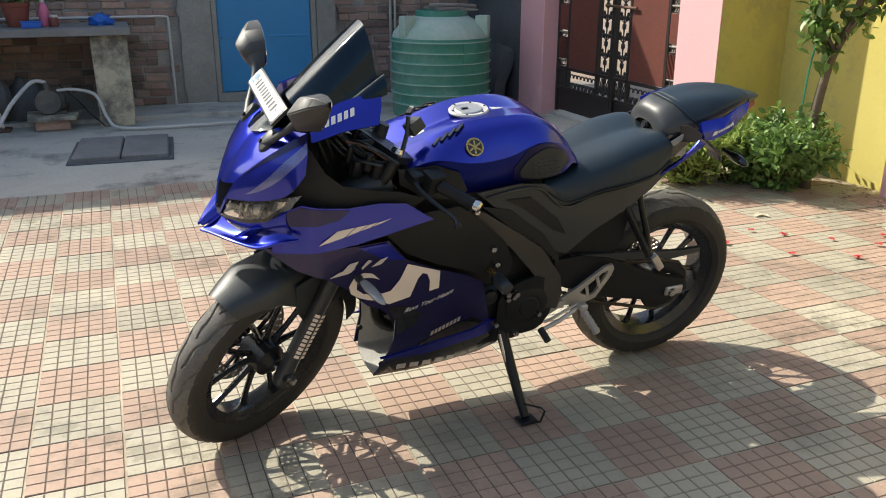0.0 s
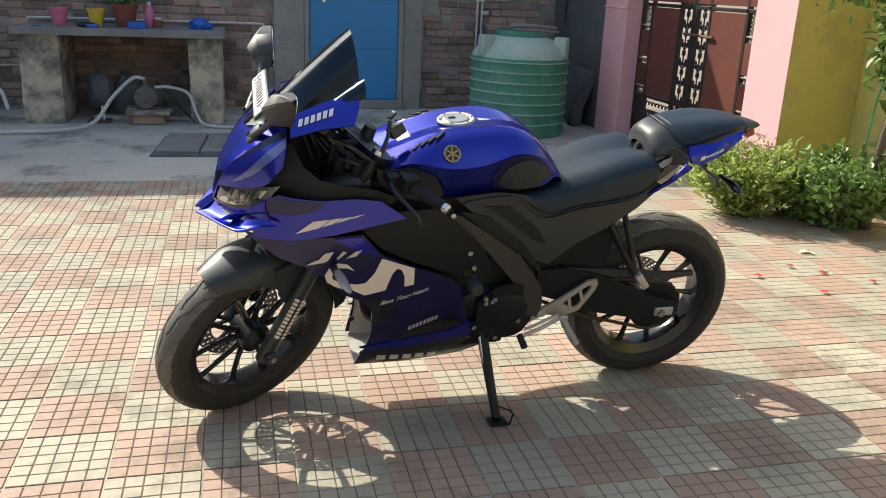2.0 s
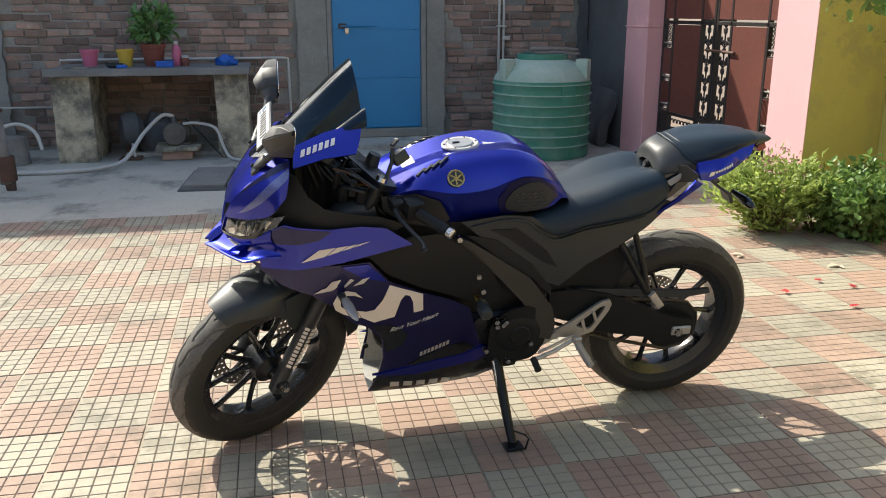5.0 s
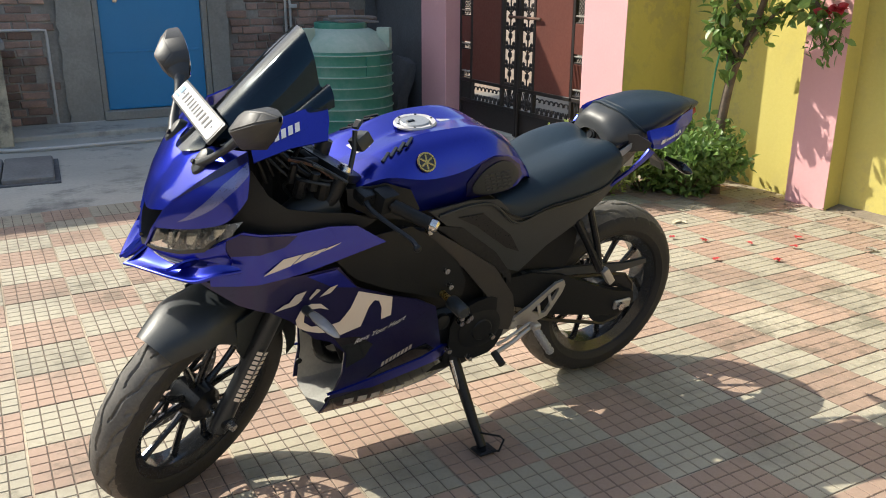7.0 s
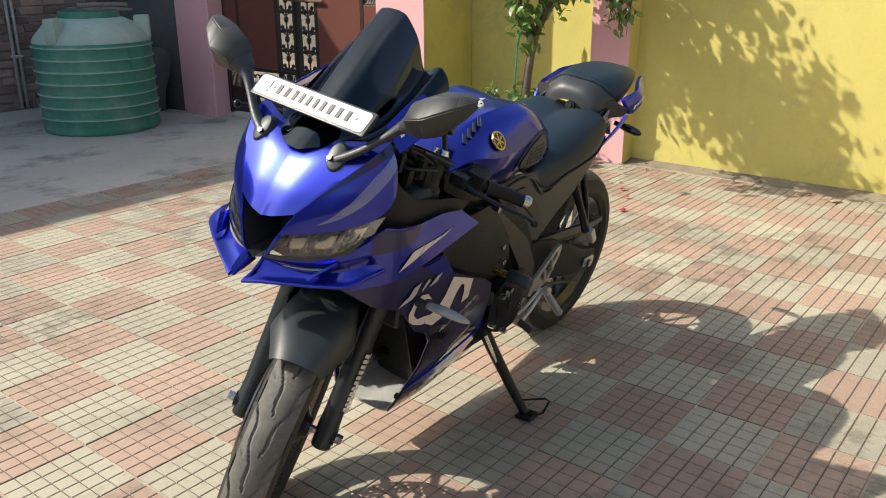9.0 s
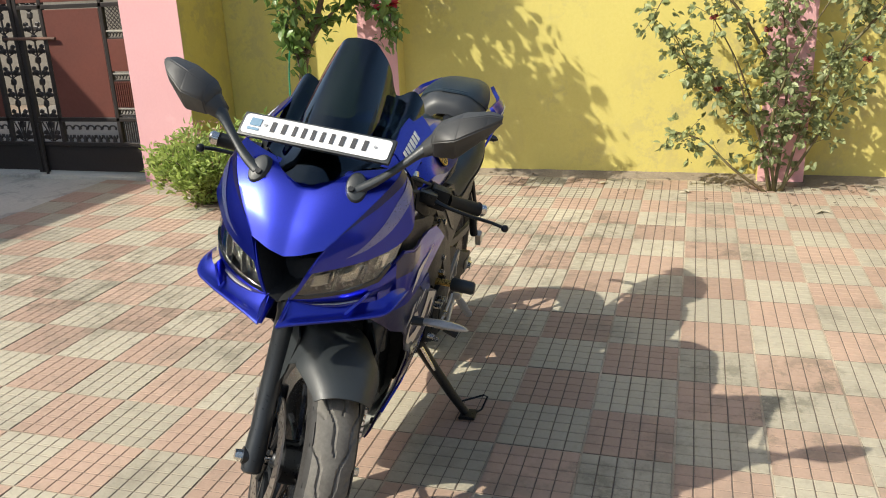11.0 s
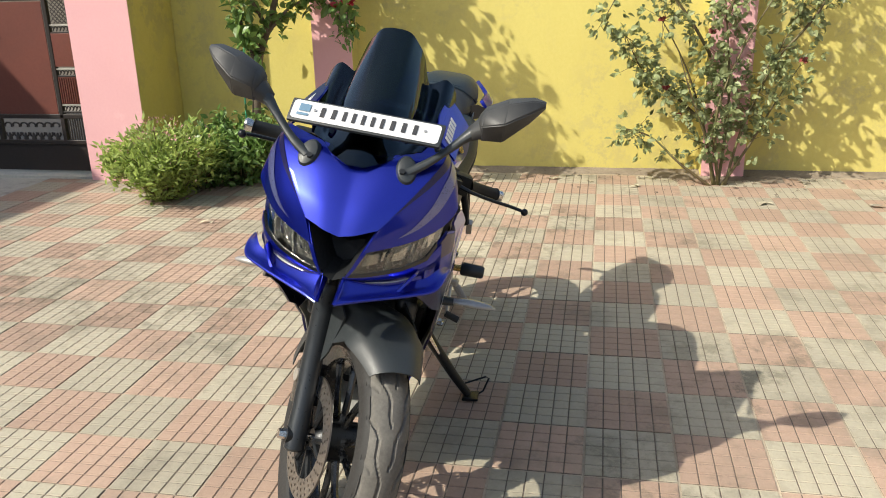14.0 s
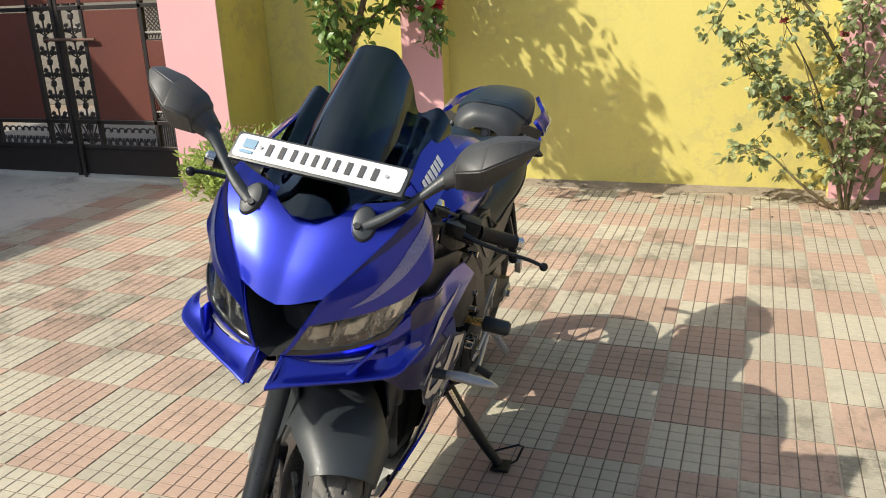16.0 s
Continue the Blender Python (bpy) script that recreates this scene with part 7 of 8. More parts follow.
# ---- seats ----
seat_bm = loft_bm([
    [(0.505, 0, 0.755), (0.505, 0.06, 0.758), (0.505, 0.100, 0.765), (0.508, 0.124, 0.765), (0.508, 0.129, 0.752)],
    [(0.430, 0, 0.782), (0.430, 0.070, 0.784), (0.430, 0.115, 0.775), (0.432, 0.138, 0.740), (0.434, 0.140, 0.712)],
    [(0.340, 0, 0.812), (0.340, 0.080, 0.815), (0.340, 0.125, 0.792), (0.340, 0.146, 0.752), (0.340, 0.145, 0.735)],
    [(0.240, 0, 0.842), (0.240, 0.090, 0.850), (0.240, 0.135, 0.824), (0.240, 0.151, 0.774), (0.240, 0.148, 0.750)],
    [(0.150, 0, 0.858), (0.150, 0.085, 0.870), (0.150, 0.130, 0.849), (0.150, 0.146, 0.802), (0.150, 0.143, 0.768)],
    [(0.095, 0, 0.855), (0.095, 0.075, 0.872), (0.095, 0.115, 0.861), (0.092, 0.131, 0.836), (0.090, 0.131, 0.805)],
    [(0.075, 0, 0.840), (0.075, 0.060, 0.850), (0.075, 0.100, 0.846), (0.074, 0.116, 0.834), (0.073, 0.118, 0.815)]], 5)
seat = bpart("rider_seat", seat_bm, "vinyl", None, "black vinyl rider seat", angle=80)
for sgn in (1, -1):
    low = [(0.508, 0.131, 0.750), (0.434, 0.142, 0.710), (0.340, 0.147, 0.733), (0.240, 0.150, 0.748), (0.150, 0.145, 0.766), (0.090, 0.133, 0.803)]
    bpart("seat_piping", tube_bm(spline([(a, sgn * b, c) for a, b, c in low], 5), 0.0032, 6), "void", seat)

def rise(x):
    """The pillion seat and the tail climb towards the rear."""
    return -0.003 + 0.070 * max(0.0, 0.05 - x)


def risen(bm):
    for v in bm.verts:
        v.co.z += rise(v.co.x) * min(1.0, max(0.0, (0.11 - v.co.x) / 0.05))
    return bm


pill_bm = loft_bm([
    [(0.098, 0, 0.884), (0.098, 0.030, 0.880), (0.097, 0.052, 0.862), (0.096, 0.058, 0.842), (0.094, 0.052, 0.815)],
    [(0.090, 0, 0.924), (0.090, 0.044, 0.918), (0.088, 0.076, 0.888), (0.086, 0.084, 0.852), (0.084, 0.072, 0.812)],
    [(0.050, 0, 0.949), (0.050, 0.054, 0.945), (0.050, 0.092, 0.906), (0.050, 0.100, 0.866), (0.050, 0.092, 0.828)],
    [(-0.012, 0, 0.953), (-0.012, 0.060, 0.950), (-0.012, 0.100, 0.920), (-0.012, 0.106, 0.892), (-0.012, 0.100, 0.870)]], 5)
pill = bpart("pillion_cowl", risen(pill_bm), "satin_plastic", None, "satin black front of the pillion seat", angle=70)
pill2_bm = loft_bm([
    [(0.035, 0, 0.954), (0.035, 0.052, 0.950), (0.028, 0.092, 0.919), (0.000, 0.104, 0.898), (-0.010, 0.103, 0.872)],
    [(-0.030, 0, 0.961), (-0.030, 0.062, 0.958), (-0.030, 0.103, 0.926), (-0.030, 0.108, 0.898), (-0.030, 0.102, 0.880)],
    [(-0.100, 0, 0.963), (-0.100, 0.064, 0.961), (-0.100, 0.097, 0.937), (-0.100, 0.101, 0.912), (-0.100, 0.095, 0.898)],
    [(-0.180, 0, 0.957), (-0.180, 0.054, 0.955), (-0.180, 0.080, 0.941), (-0.180, 0.082, 0.925), (-0.180, 0.077, 0.915)],
    [(-0.240, 0, 0.946), (-0.240, 0.038, 0.945), (-0.240, 0.058, 0.936), (-0.240, 0.060, 0.928), (-0.240, 0.057, 0.919)]], 5)
pad = bpart("pillion_seat", risen(pill2_bm), "vinyl", None, "black vinyl pillion pad with a strap", angle=70)
for dx in (0.0, -0.022):
    strap = [(0.045 + dx, 0.0, 0.9535), (0.042 + dx, 0.050, 0.950), (0.018 + dx, 0.092, 0.922), (-0.012 + dx, 0.1065, 0.898)]
    bpart("strap_edge", risen(tube_bm(spline([(a, -b, c) for a, b, c in reversed(strap[1:])] + strap, 5), 0.0042, 8)), "vinyl", pad)
LOCK = Matrix.Translation((0.0965, 0.010, 0.868)) @ pose(0, 0, 0, 0, 76, 0)
bpart("seat_lock", lathe_bm([(0, 0.012), (0.009, 0.012), (0.010, 0.008), (0.015, 0.009), (0.017, 0.0)], 24), "satin", pill, "round seat lock", xf=LOCK)
bpart("cowl_base", box_bm((-0.005, -0.094, 0.79), (0.082, 0.094, 0.852), 0.012, 3), "cap_grey", None, "grey plastic base of the pillion seat")
tail_end = loft_bm([
    [(-0.242, 0, 0.942), (-0.242, 0.038, 0.941), (-0.242, 0.059, 0.933), (-0.242, 0.061, 0.926), (-0.242, 0.058, 0.915)],
    [(-0.285, 0, 0.932), (-0.285, 0.028, 0.931), (-0.285, 0.042, 0.926), (-0.285, 0.044, 0.922), (-0.285, 0.042, 0.915)],
    [(-0.318, 0, 0.922), (-0.318, 0.015, 0.921), (-0.318, 0.022, 0.919), (-0.318, 0.023, 0.917), (-0.318, 0.022, 0.914)]], 4)
bpart("tail_end", risen(tail_end), "black", None, "dark grey tail end", angle=60)
bpart("tail_light", box_bm((-0.03, -0.045, -0.012), (0.0, 0.045, 0.012), 0.008, 2, pose(-0.262, 0, 0.914, 0, 25, 0)), "red_lens", None, "red tail light")
bpart("undertray", panel_bm([(0.12, -0.08), (0.12, 0.08), (-0.25, 0.045), (-0.25, -0.045)], lambda x, y: (x, y, 0.80 - 0.30 * (x - 0.1)), 0.05, 0.004), "black", None)
guard = bpart("number_hanger", panel_bm([(-0.12, -0.040), (-0.12, 0.040), (-0.215, 0.030), (-0.215, -0.030)], lambda x, y: (x, y, 0.820 + 0.72 * (x + 0.12)), 0.04, 0.008), "black", None, "black rear plate hanger")
bpart("rear_plate", box_bm((-0.006, -0.03, -0.02), (0.006, 0.03, 0.02), 0.003, 1, pose(-0.214, 0, 0.742, 0, 28, 0)), "black", guard)
for sgn in (1, -1):
    bpart("rear_indicator", tube_bm(spline([(-0.20, sgn * 0.045, 0.775), (-0.215, sgn * 0.09, 0.765), (-0.225, sgn * 0.13, 0.755)], 3), [0.008, 0.009, 0.012, 0.015, 0.015, 0.012, 0.004], 10), "gloss", guard, "black rear turn signal")

# ---- bars and controls ----
bpart("top_clamp", box_bm((-0.04, -0.125, -0.012), (0.05, 0.125, 0.012), 0.01, 2, pose(0.995, 0, 0.905, 0, -25, 0)), "satin", None, "black top fork clamp", xf=STEER)
bpart("bottom_clamp", box_bm((-0.04, -0.12, -0.018), (0.06, 0.12, 0.018), 0.012, 2, pose(1.10, 0, 0.70, 0, -25, 0)), "satin", None, xf=STEER)
bpart("ignition_lock", tube_bm([(0.975, 0, 0.905), (0.962, 0, 0.94)], [0.022, 0.018], 16), "black", None, xf=STEER)
for sgn in (1, -1):
    bar = bpart("handlebar", tube_bm([(1.00, sgn * 0.105, 0.885), (0.985, sgn * 0.16, 0.882), (0.957, sgn * 0.26, 0.874), (0.941, sgn * 0.325, 0.868)], 0.0115, 14), "satin", None, "black clip-on handlebar", xf=STEER)
    bpart("grip", tube_bm([(0.968, sgn * 0.222, 0.877), (0.967, sgn * 0.226, 0.877), (0.945, sgn * 0.312, 0.869), (0.944, sgn * 0.316, 0.869)], [0.019, 0.0165, 0.0165, 0.019], 16), "soot", bar, "ribbed rubber grip", xf=STEER)
    bpart("bar_end", tube_bm([(0.944, sgn * 0.317, 0.869), (0.941, sgn * 0.332, 0.8685), (0.940, sgn * 0.336, 0.868)], [0.015, 0.016, 0.012], 16), "steel", bar, "bright bar-end weight", xf=STEER)
    bpart("switch_box", box_bm((-0.026, -0.024, -0.026), (0.024, 0.024, 0.026), 0.009, 2, pose(0.972, sgn * 0.195, 0.880, 0, 0, -sgn * 14)), "soot", bar, "black switch box", xf=STEER)
    lever = bpart("lever", tube_bm(spline([(1.012, sgn * 0.165, 0.884), (1.030, sgn * 0.20, 0.880), (1.035, sgn * 0.26, 0.875), (1.040, sgn * 0.325, 0.874), (1.055, sgn * 0.353, 0.874)], 4), [0.010, 0.009, 0.008, 0.0075, 0.007, 0.007, 0.0068, 0.0066, 0.0065, 0.0063, 0.0062, 0.006, 0.006, 0.006, 0.0058, 0.0055, 0.0055], 10, flat=0.7), "satin", bar, "black control lever", xf=STEER)
    bm = bmesh.new()
    bmesh.ops.create_uvsphere(bm, u_segments=14, v_segments=10, radius=0.0095, matrix=Matrix.Translation((1.057, sgn * 0.355, 0.874)))
    bpart("lever_ball", bm, "satin", bar, xf=STEER)
    bpart("perch", box_bm((-0.014, -0.022, -0.014), (0.03, 0.022, 0.014), 0.006, 2, pose(0.992, sgn * 0.160, 0.884, 0, 0, -sgn * 14)), "satin", bar, xf=STEER)
    # sleeve and boot of the cable
    bpart("cable", tube_bm(spline([(1.015, sgn * 0.15, 0.884), (1.07, sgn * 0.11, 0.885), (1.08, sgn * 0.05, 0.84), (1.00, sgn * 0.07, 0.76), (0.90, sgn * 0.10, 0.70)], 5), 0.0042, 8), "black", None)
    bpart("cable", tube_bm(spline([(0.98, sgn * 0.17, 0.895), (1.06, sgn * 0.09, 0.93), (1.10, sgn * 0.02, 0.88), (1.03, sgn * -0.04, 0.78)], 5), 0.0034, 8), "black", None)
res = bpart("brake_reservoir", tube_bm([(1.02, -0.155, 0.905), (1.02, -0.155, 0.945)], [0.021, 0.022], 18), "black", None, "brake fluid reservoir", xf=STEER)
bpart("reservoir_cap", tube_bm([(1.02, -0.155, 0.945), (1.02, -0.155, 0.955)], 0.023, 18), "gloss", res, xf=STEER)
# dashboard camera mount on the left bar
mount = bpart("phone_mount", box_bm((-0.022, -0.018, -0.016), (0.022, 0.018, 0.016), 0.006, 2, pose(0.905, 0.085, 0.955, 20, 25, 20)), "black", None, "small black holder on the bar")
bpart("mount_arm", tube_bm([(0.925, 0.09, 0.985), (0.93, 0.10, 0.945), (0.95, 0.12, 0.905)], 0.006, 8), "black", mount)
bpart("mount_clip", box_bm((-0.014, -0.010, -0.004), (0.014, 0.010, 0.004), 0.003, 1, pose(0.92, 0.09, 1.0, 10, 35, 30)), "black", mount)
# wiring loom with an amber tape band
loom = bpart("wiring_loom", tube_bm(spline([(1.10, 0.06, 0.90), (1.04, 0.075, 0.915), (0.985, 0.065, 0.905), (0.95, 0.02, 0.86)], 5), 0.008, 12), "soot", None, "bundled wiring behind the fork")
bpart("horn_drum", tube_bm([(1.026, 0.036, 0.858), (1.024, 0.037, 0.862), (1.008, 0.046, 0.916), (1.006, 0.047, 0.922)], [0.028, 0.034, 0.034, 0.026], 24), "soot", loom, "black taped drum behind the fork")
bpart("tape_band", tube_bm([(1.0235, 0.0375, 0.864), (1.018, 0.0402, 0.882)], 0.0352, 24), "amber", loom, "amber tape band")
for a, b in (((1.140, 0.062, 0.944), (1.112, 0.060, 0.880)), ((1.090, 0.058, 0.958), (1.078, 0.060, 0.885)), ((1.050, 0.064, 0.950), (1.072, 0.060, 0.900)), ((1.158, 0.060, 0.938), (1.128, 0.062, 0.866))):
    bpart("stay", tube_bm([a, b], 0.0055, 10), "satin", loom, "black stay of the cowl")
for k in range(3):
    bpart("wire", tube_bm(spline([(0.990, 0.078, 0.860 - 0.004 * k), (0.971, 0.084, 0.844 + 0.005 * k), (0.953, 0.080, 0.854 - 0.003 * k), (0.935, 0.078, 0.872), (0.915, 0.066, 0.880)], 5), 0.0016, 6), ("amber", "rust", "petal")[k], loom)
for k in range(5):
    rng = random.Random(200 + k)
    bpart("wire", tube_bm(spline([(1.13 - 0.02 * k, 0.05 + 0.02 * k, 0.93), (1.08 - 0.02 * k, 0.09 + 0.01 * k, 0.90 + rng.uniform(-0.02, 0.03)), (1.0 - 0.015 * k, 0.12, 0.86 + rng.uniform(-0.03, 0.03)), (0.93, 0.08, 0.84)], 5), 0.0035, 6), ("black", "black", "rust", "satin", "black")[k], loom)
for k in range(7):
    rng = random.Random(220 + k)
    y = -0.09 + 0.03 * k
    bpart("cable", tube_bm(spline([(1.12, y * 0.6, 0.96), (1.06, y + rng.uniform(-0.03, 0.03), 0.90), (1.0, y * 1.2, 0.84 + rng.uniform(-0.03, 0.03)), (0.94, y * 0.8, 0.78)], 5), rng.choice((0.004, 0.0055, 0.007)), 7), "soot", loom)
for sgn in (1, -1):
    bpart("fuse_box", box_bm((-0.025, -0.02, -0.02), (0.025, 0.02, 0.02), 0.006, 1, pose(1.06, sgn * 0.055, 0.865, 10, 20, sgn * 15)), "soot", loom)
for k, (x, y, z, r) in enumerate(((1.07, 0.105, 0.865, 0.016), (1.045, 0.12, 0.885, 0.012), (1.02, 0.115, 0.86, 0.018), (1.085, 0.095, 0.90, 0.010))):
    bpart("connector", tube_bm([(x, y, z - 0.02), (x - 0.006, y + 0.004, z + 0.022)], [r, r * 0.9], 8), ("satin", "soot", "soot", "satin")[k], loom, smooth=False)
bpart("head_tube", tube_bm([(1.055, 0, 0.70), (0.97, 0, 0.885)], 0.036, 18), "satin", None)
bpart("air_duct", tube_bm([(1.14, 0.085, 0.74), (1.06, 0.10, 0.80), (0.98, 0.10, 0.82)], [0.035, 0.04, 0.04], 14), "black", None)

# ---- engine ----
engine = bpart("engine", box_bm((0.47, -0.115, 0.265), (0.80, 0.115, 0.44), 0.03, 3), "satin", None, "black engine case behind the fairing")
bpart("cylinder", box_bm((-0.075, -0.09, 0.0), (0.075, 0.09, 0.26), 0.012, 2, pose(0.72, 0, 0.40, 0, 22, 0)), "soot", engine)
for k in range(5):
    bpart("cooling_fin", box_bm((-0.082, -0.097, 0.04 + 0.035 * k), (0.082, 0.097, 0.05 + 0.035 * k), 0.003, 1, pose(0.72, 0, 0.40, 0, 22, 0)), "soot", engine)
cover = bpart("generator_cover", lathe_bm([(0.0, 0.046), (0.030, 0.046), (0.034, 0.042), (0.050, 0.042), (0.070, 0.034), (0.080, 0.012), (0.082, 0.0)], 40, axis="y"), "soot", engine, "round generator cover", xf=Matrix.Translation((0.525, 0.112, 0.375)))
bpart("sprocket_cover", panel_bm([(0.56, 0.47), (0.49, 0.48), (0.435, 0.42), (0.43, 0.34), (0.47, 0.285), (0.55, 0.275), (0.62, 0.30), (0.62, 0.42)], lambda x, z: (x, 0.150 - 1.5 * (x - 0.52) ** 2, z), 0.03, 0.012, soft=1), "soot", engine)
for x, z in ((0.490, 0.348), (0.585, 0.425), (0.605, 0.42), (0.56, 0.29), (0.635, 0.335)):
    bpart("cover_bolt", tube_bm([(x, 0.148, z), (x, 0.168, z)], [0.009, 0.008], 6), "steel", engine, smooth=False)
bpart("cover_boss", lathe_bm([(0.0, 0.018), (0.012, 0.018), (0.022, 0.012), (0.024, 0.0)], 24, axis="y"), "soot", engine, xf=Matrix.Translation((0.655, 0.135, 0.425)))
bpart("radiator", box_bm((1.03, -0.13, 0.475), (1.06, 0.13, 0.64), 0.006, 1, None), "black", None, "black radiator behind the front wheel")
bpart("exhaust_pipe", tube_bm(spline([(0.83, -0.03, 0.50), (0.93, -0.04, 0.42), (0.93, -0.04, 0.28), (0.80, -0.05, 0.235), (0.5, -0.08, 0.25)], 5), 0.019, 12), "satin", None)
silencer = bpart("silencer", tube_bm(spline([(0.58, -0.085, 0.235), (0.48, -0.115, 0.240), (0.40, -0.140, 0.262), (0.33, -0.155, 0.290), (0.20, -0.165, 0.325), (0.02, -0.178, 0.372), (-0.03, -0.180, 0.385)], 3), [0.022, 0.024, 0.026, 0.028, 0.030, 0.032, 0.036, 0.042, 0.050, 0.054, 0.056, 0.056, 0.056, 0.056, 0.056, 0.055, 0.052, 0.046, 0.034], 18, flat=1.15), "black", None, "black exhaust silencer")
bpart("silencer_tip", tube_bm([(-0.02, -0.180, 0.383), (-0.05, -0.181, 0.391)], 0.024, 14), "satin", silencer)
bpart("sump", box_bm((0.50, -0.105, 0.215), (0.74, 0.095, 0.30), 0.025, 2), "soot", engine)
bpart("shock", tube_bm([(0.33, 0, 0.42), (0.30, 0, 0.66)], 0.030, 14), "black", None)
for sgn in (1, -1):
    knob = bpart("frame_slider", tube_bm([(0.675, sgn * 0.15, 0.528), (0.675, sgn * 0.205, 0.529)], 0.010, 12), "gold", None, "brass and rubber crash slider")
    bpart("rubber_end", tube_bm([(0.675, sgn * 0.200, 0.529), (0.675, sgn * 0.205, 0.529), (0.675, sgn * 0.262, 0.529), (0.675, sgn * 0.268, 0.529)], [0.016, 0.020, 0.019, 0.014], 18), "black", knob, "black rubber end", angle=40)

# ---- swing arm, chain, rests, stand ----
for sgn in (1, -1):
    arm = bpart("swing_arm", panel_bm([(0.42, 0.490), (0.33, 0.494), (0.21, 0.466), (0.05, 0.394), (-0.02, 0.366), (-0.105, 0.346), (-0.118, 0.305), (-0.06, 0.274), (0.05, 0.290), (0.18, 0.318), (0.254, 0.340), (0.33, 0.372), (0.41, 0.400)], lambda x, z, s=sgn: (x, s * (0.114 - 0.012 * max(0, x) / 0.4), z), 0.03, 0.026), "soot", None, "black box-section swing arm", angle=30)
    bpart("axle_nut", tube_bm([(RA.x, sgn * 0.105, RA.z), (RA.x, sgn * 0.135, RA.z)], 0.014, 6), "steel", arm, smooth=False)
    bpart("chain_adjuster", box_bm((-0.04, 0.0, -0.016), (0.03, 0.012, 0.016), 0.004, 1, Matrix.Translation((RA.x - 0.01, sgn * 0.112 - (0.006 if sgn < 0 else 0), RA.z))), "alloy", arm)
sprocket = bpart("rear_sprocket", lathe_bm([(0.045, -0.003), (0.088, -0.003), (0.092, 0.0), (0.088, 0.003), (0.045, 0.003), (0.045, -0.003)], 44, axis="y"), "satin", None, "dark steel rear sprocket", xf=Matrix.Translation(RA + Vector((0, 0.078, 0))))
chain_pts = [(0.42, 0.078, 0.455), (0.2, 0.078, 0.435), (RA.x + 0.01, 0.078, RA.z + 0.094)] + [(RA.x - 0.094 * math.sin(a), 0.078, RA.z + 0.094 * math.cos(a)) for a in (0.5, 1.1, 1.57, 2.1, 2.6)] + [(RA.x + 0.01, 0.078, RA.z - 0.094), (0.2, 0.078, 0.285), (0.42, 0.078, 0.375)]
bpart("chain", tube_bm(chain_pts, 0.0060, 6), "chain", None, "oily drive chain", smooth=False)
bpart("chain_guard", panel_bm([(0.36, 0.495), (0.16, 0.478), (-0.06, 0.452), (-0.150, 0.452), (-0.155, 0.435), (-0.05, 0.425), (0.16, 0.452), (0.36, 0.468)], lambda x, z: (x, 0.098, z), 0.04, 0.012), "black", None, "long black chain guard")
for sgn in (1, -1):
    bpart("hugger", panel_bm([(0.44, 0.55), (0.33, 0.61), (0.235, 0.645), (0.172, 0.610), (0.176, 0.53), (0.205, 0.455), (0.25, 0.43), (0.42, 0.44)], lambda x, z, s=sgn: (x, s * (0.094 - 0.02 * math.sin((x - 0.17) * 11.6)), z), 0.03, 0.005), "soot", None, "dark inner mudguard")
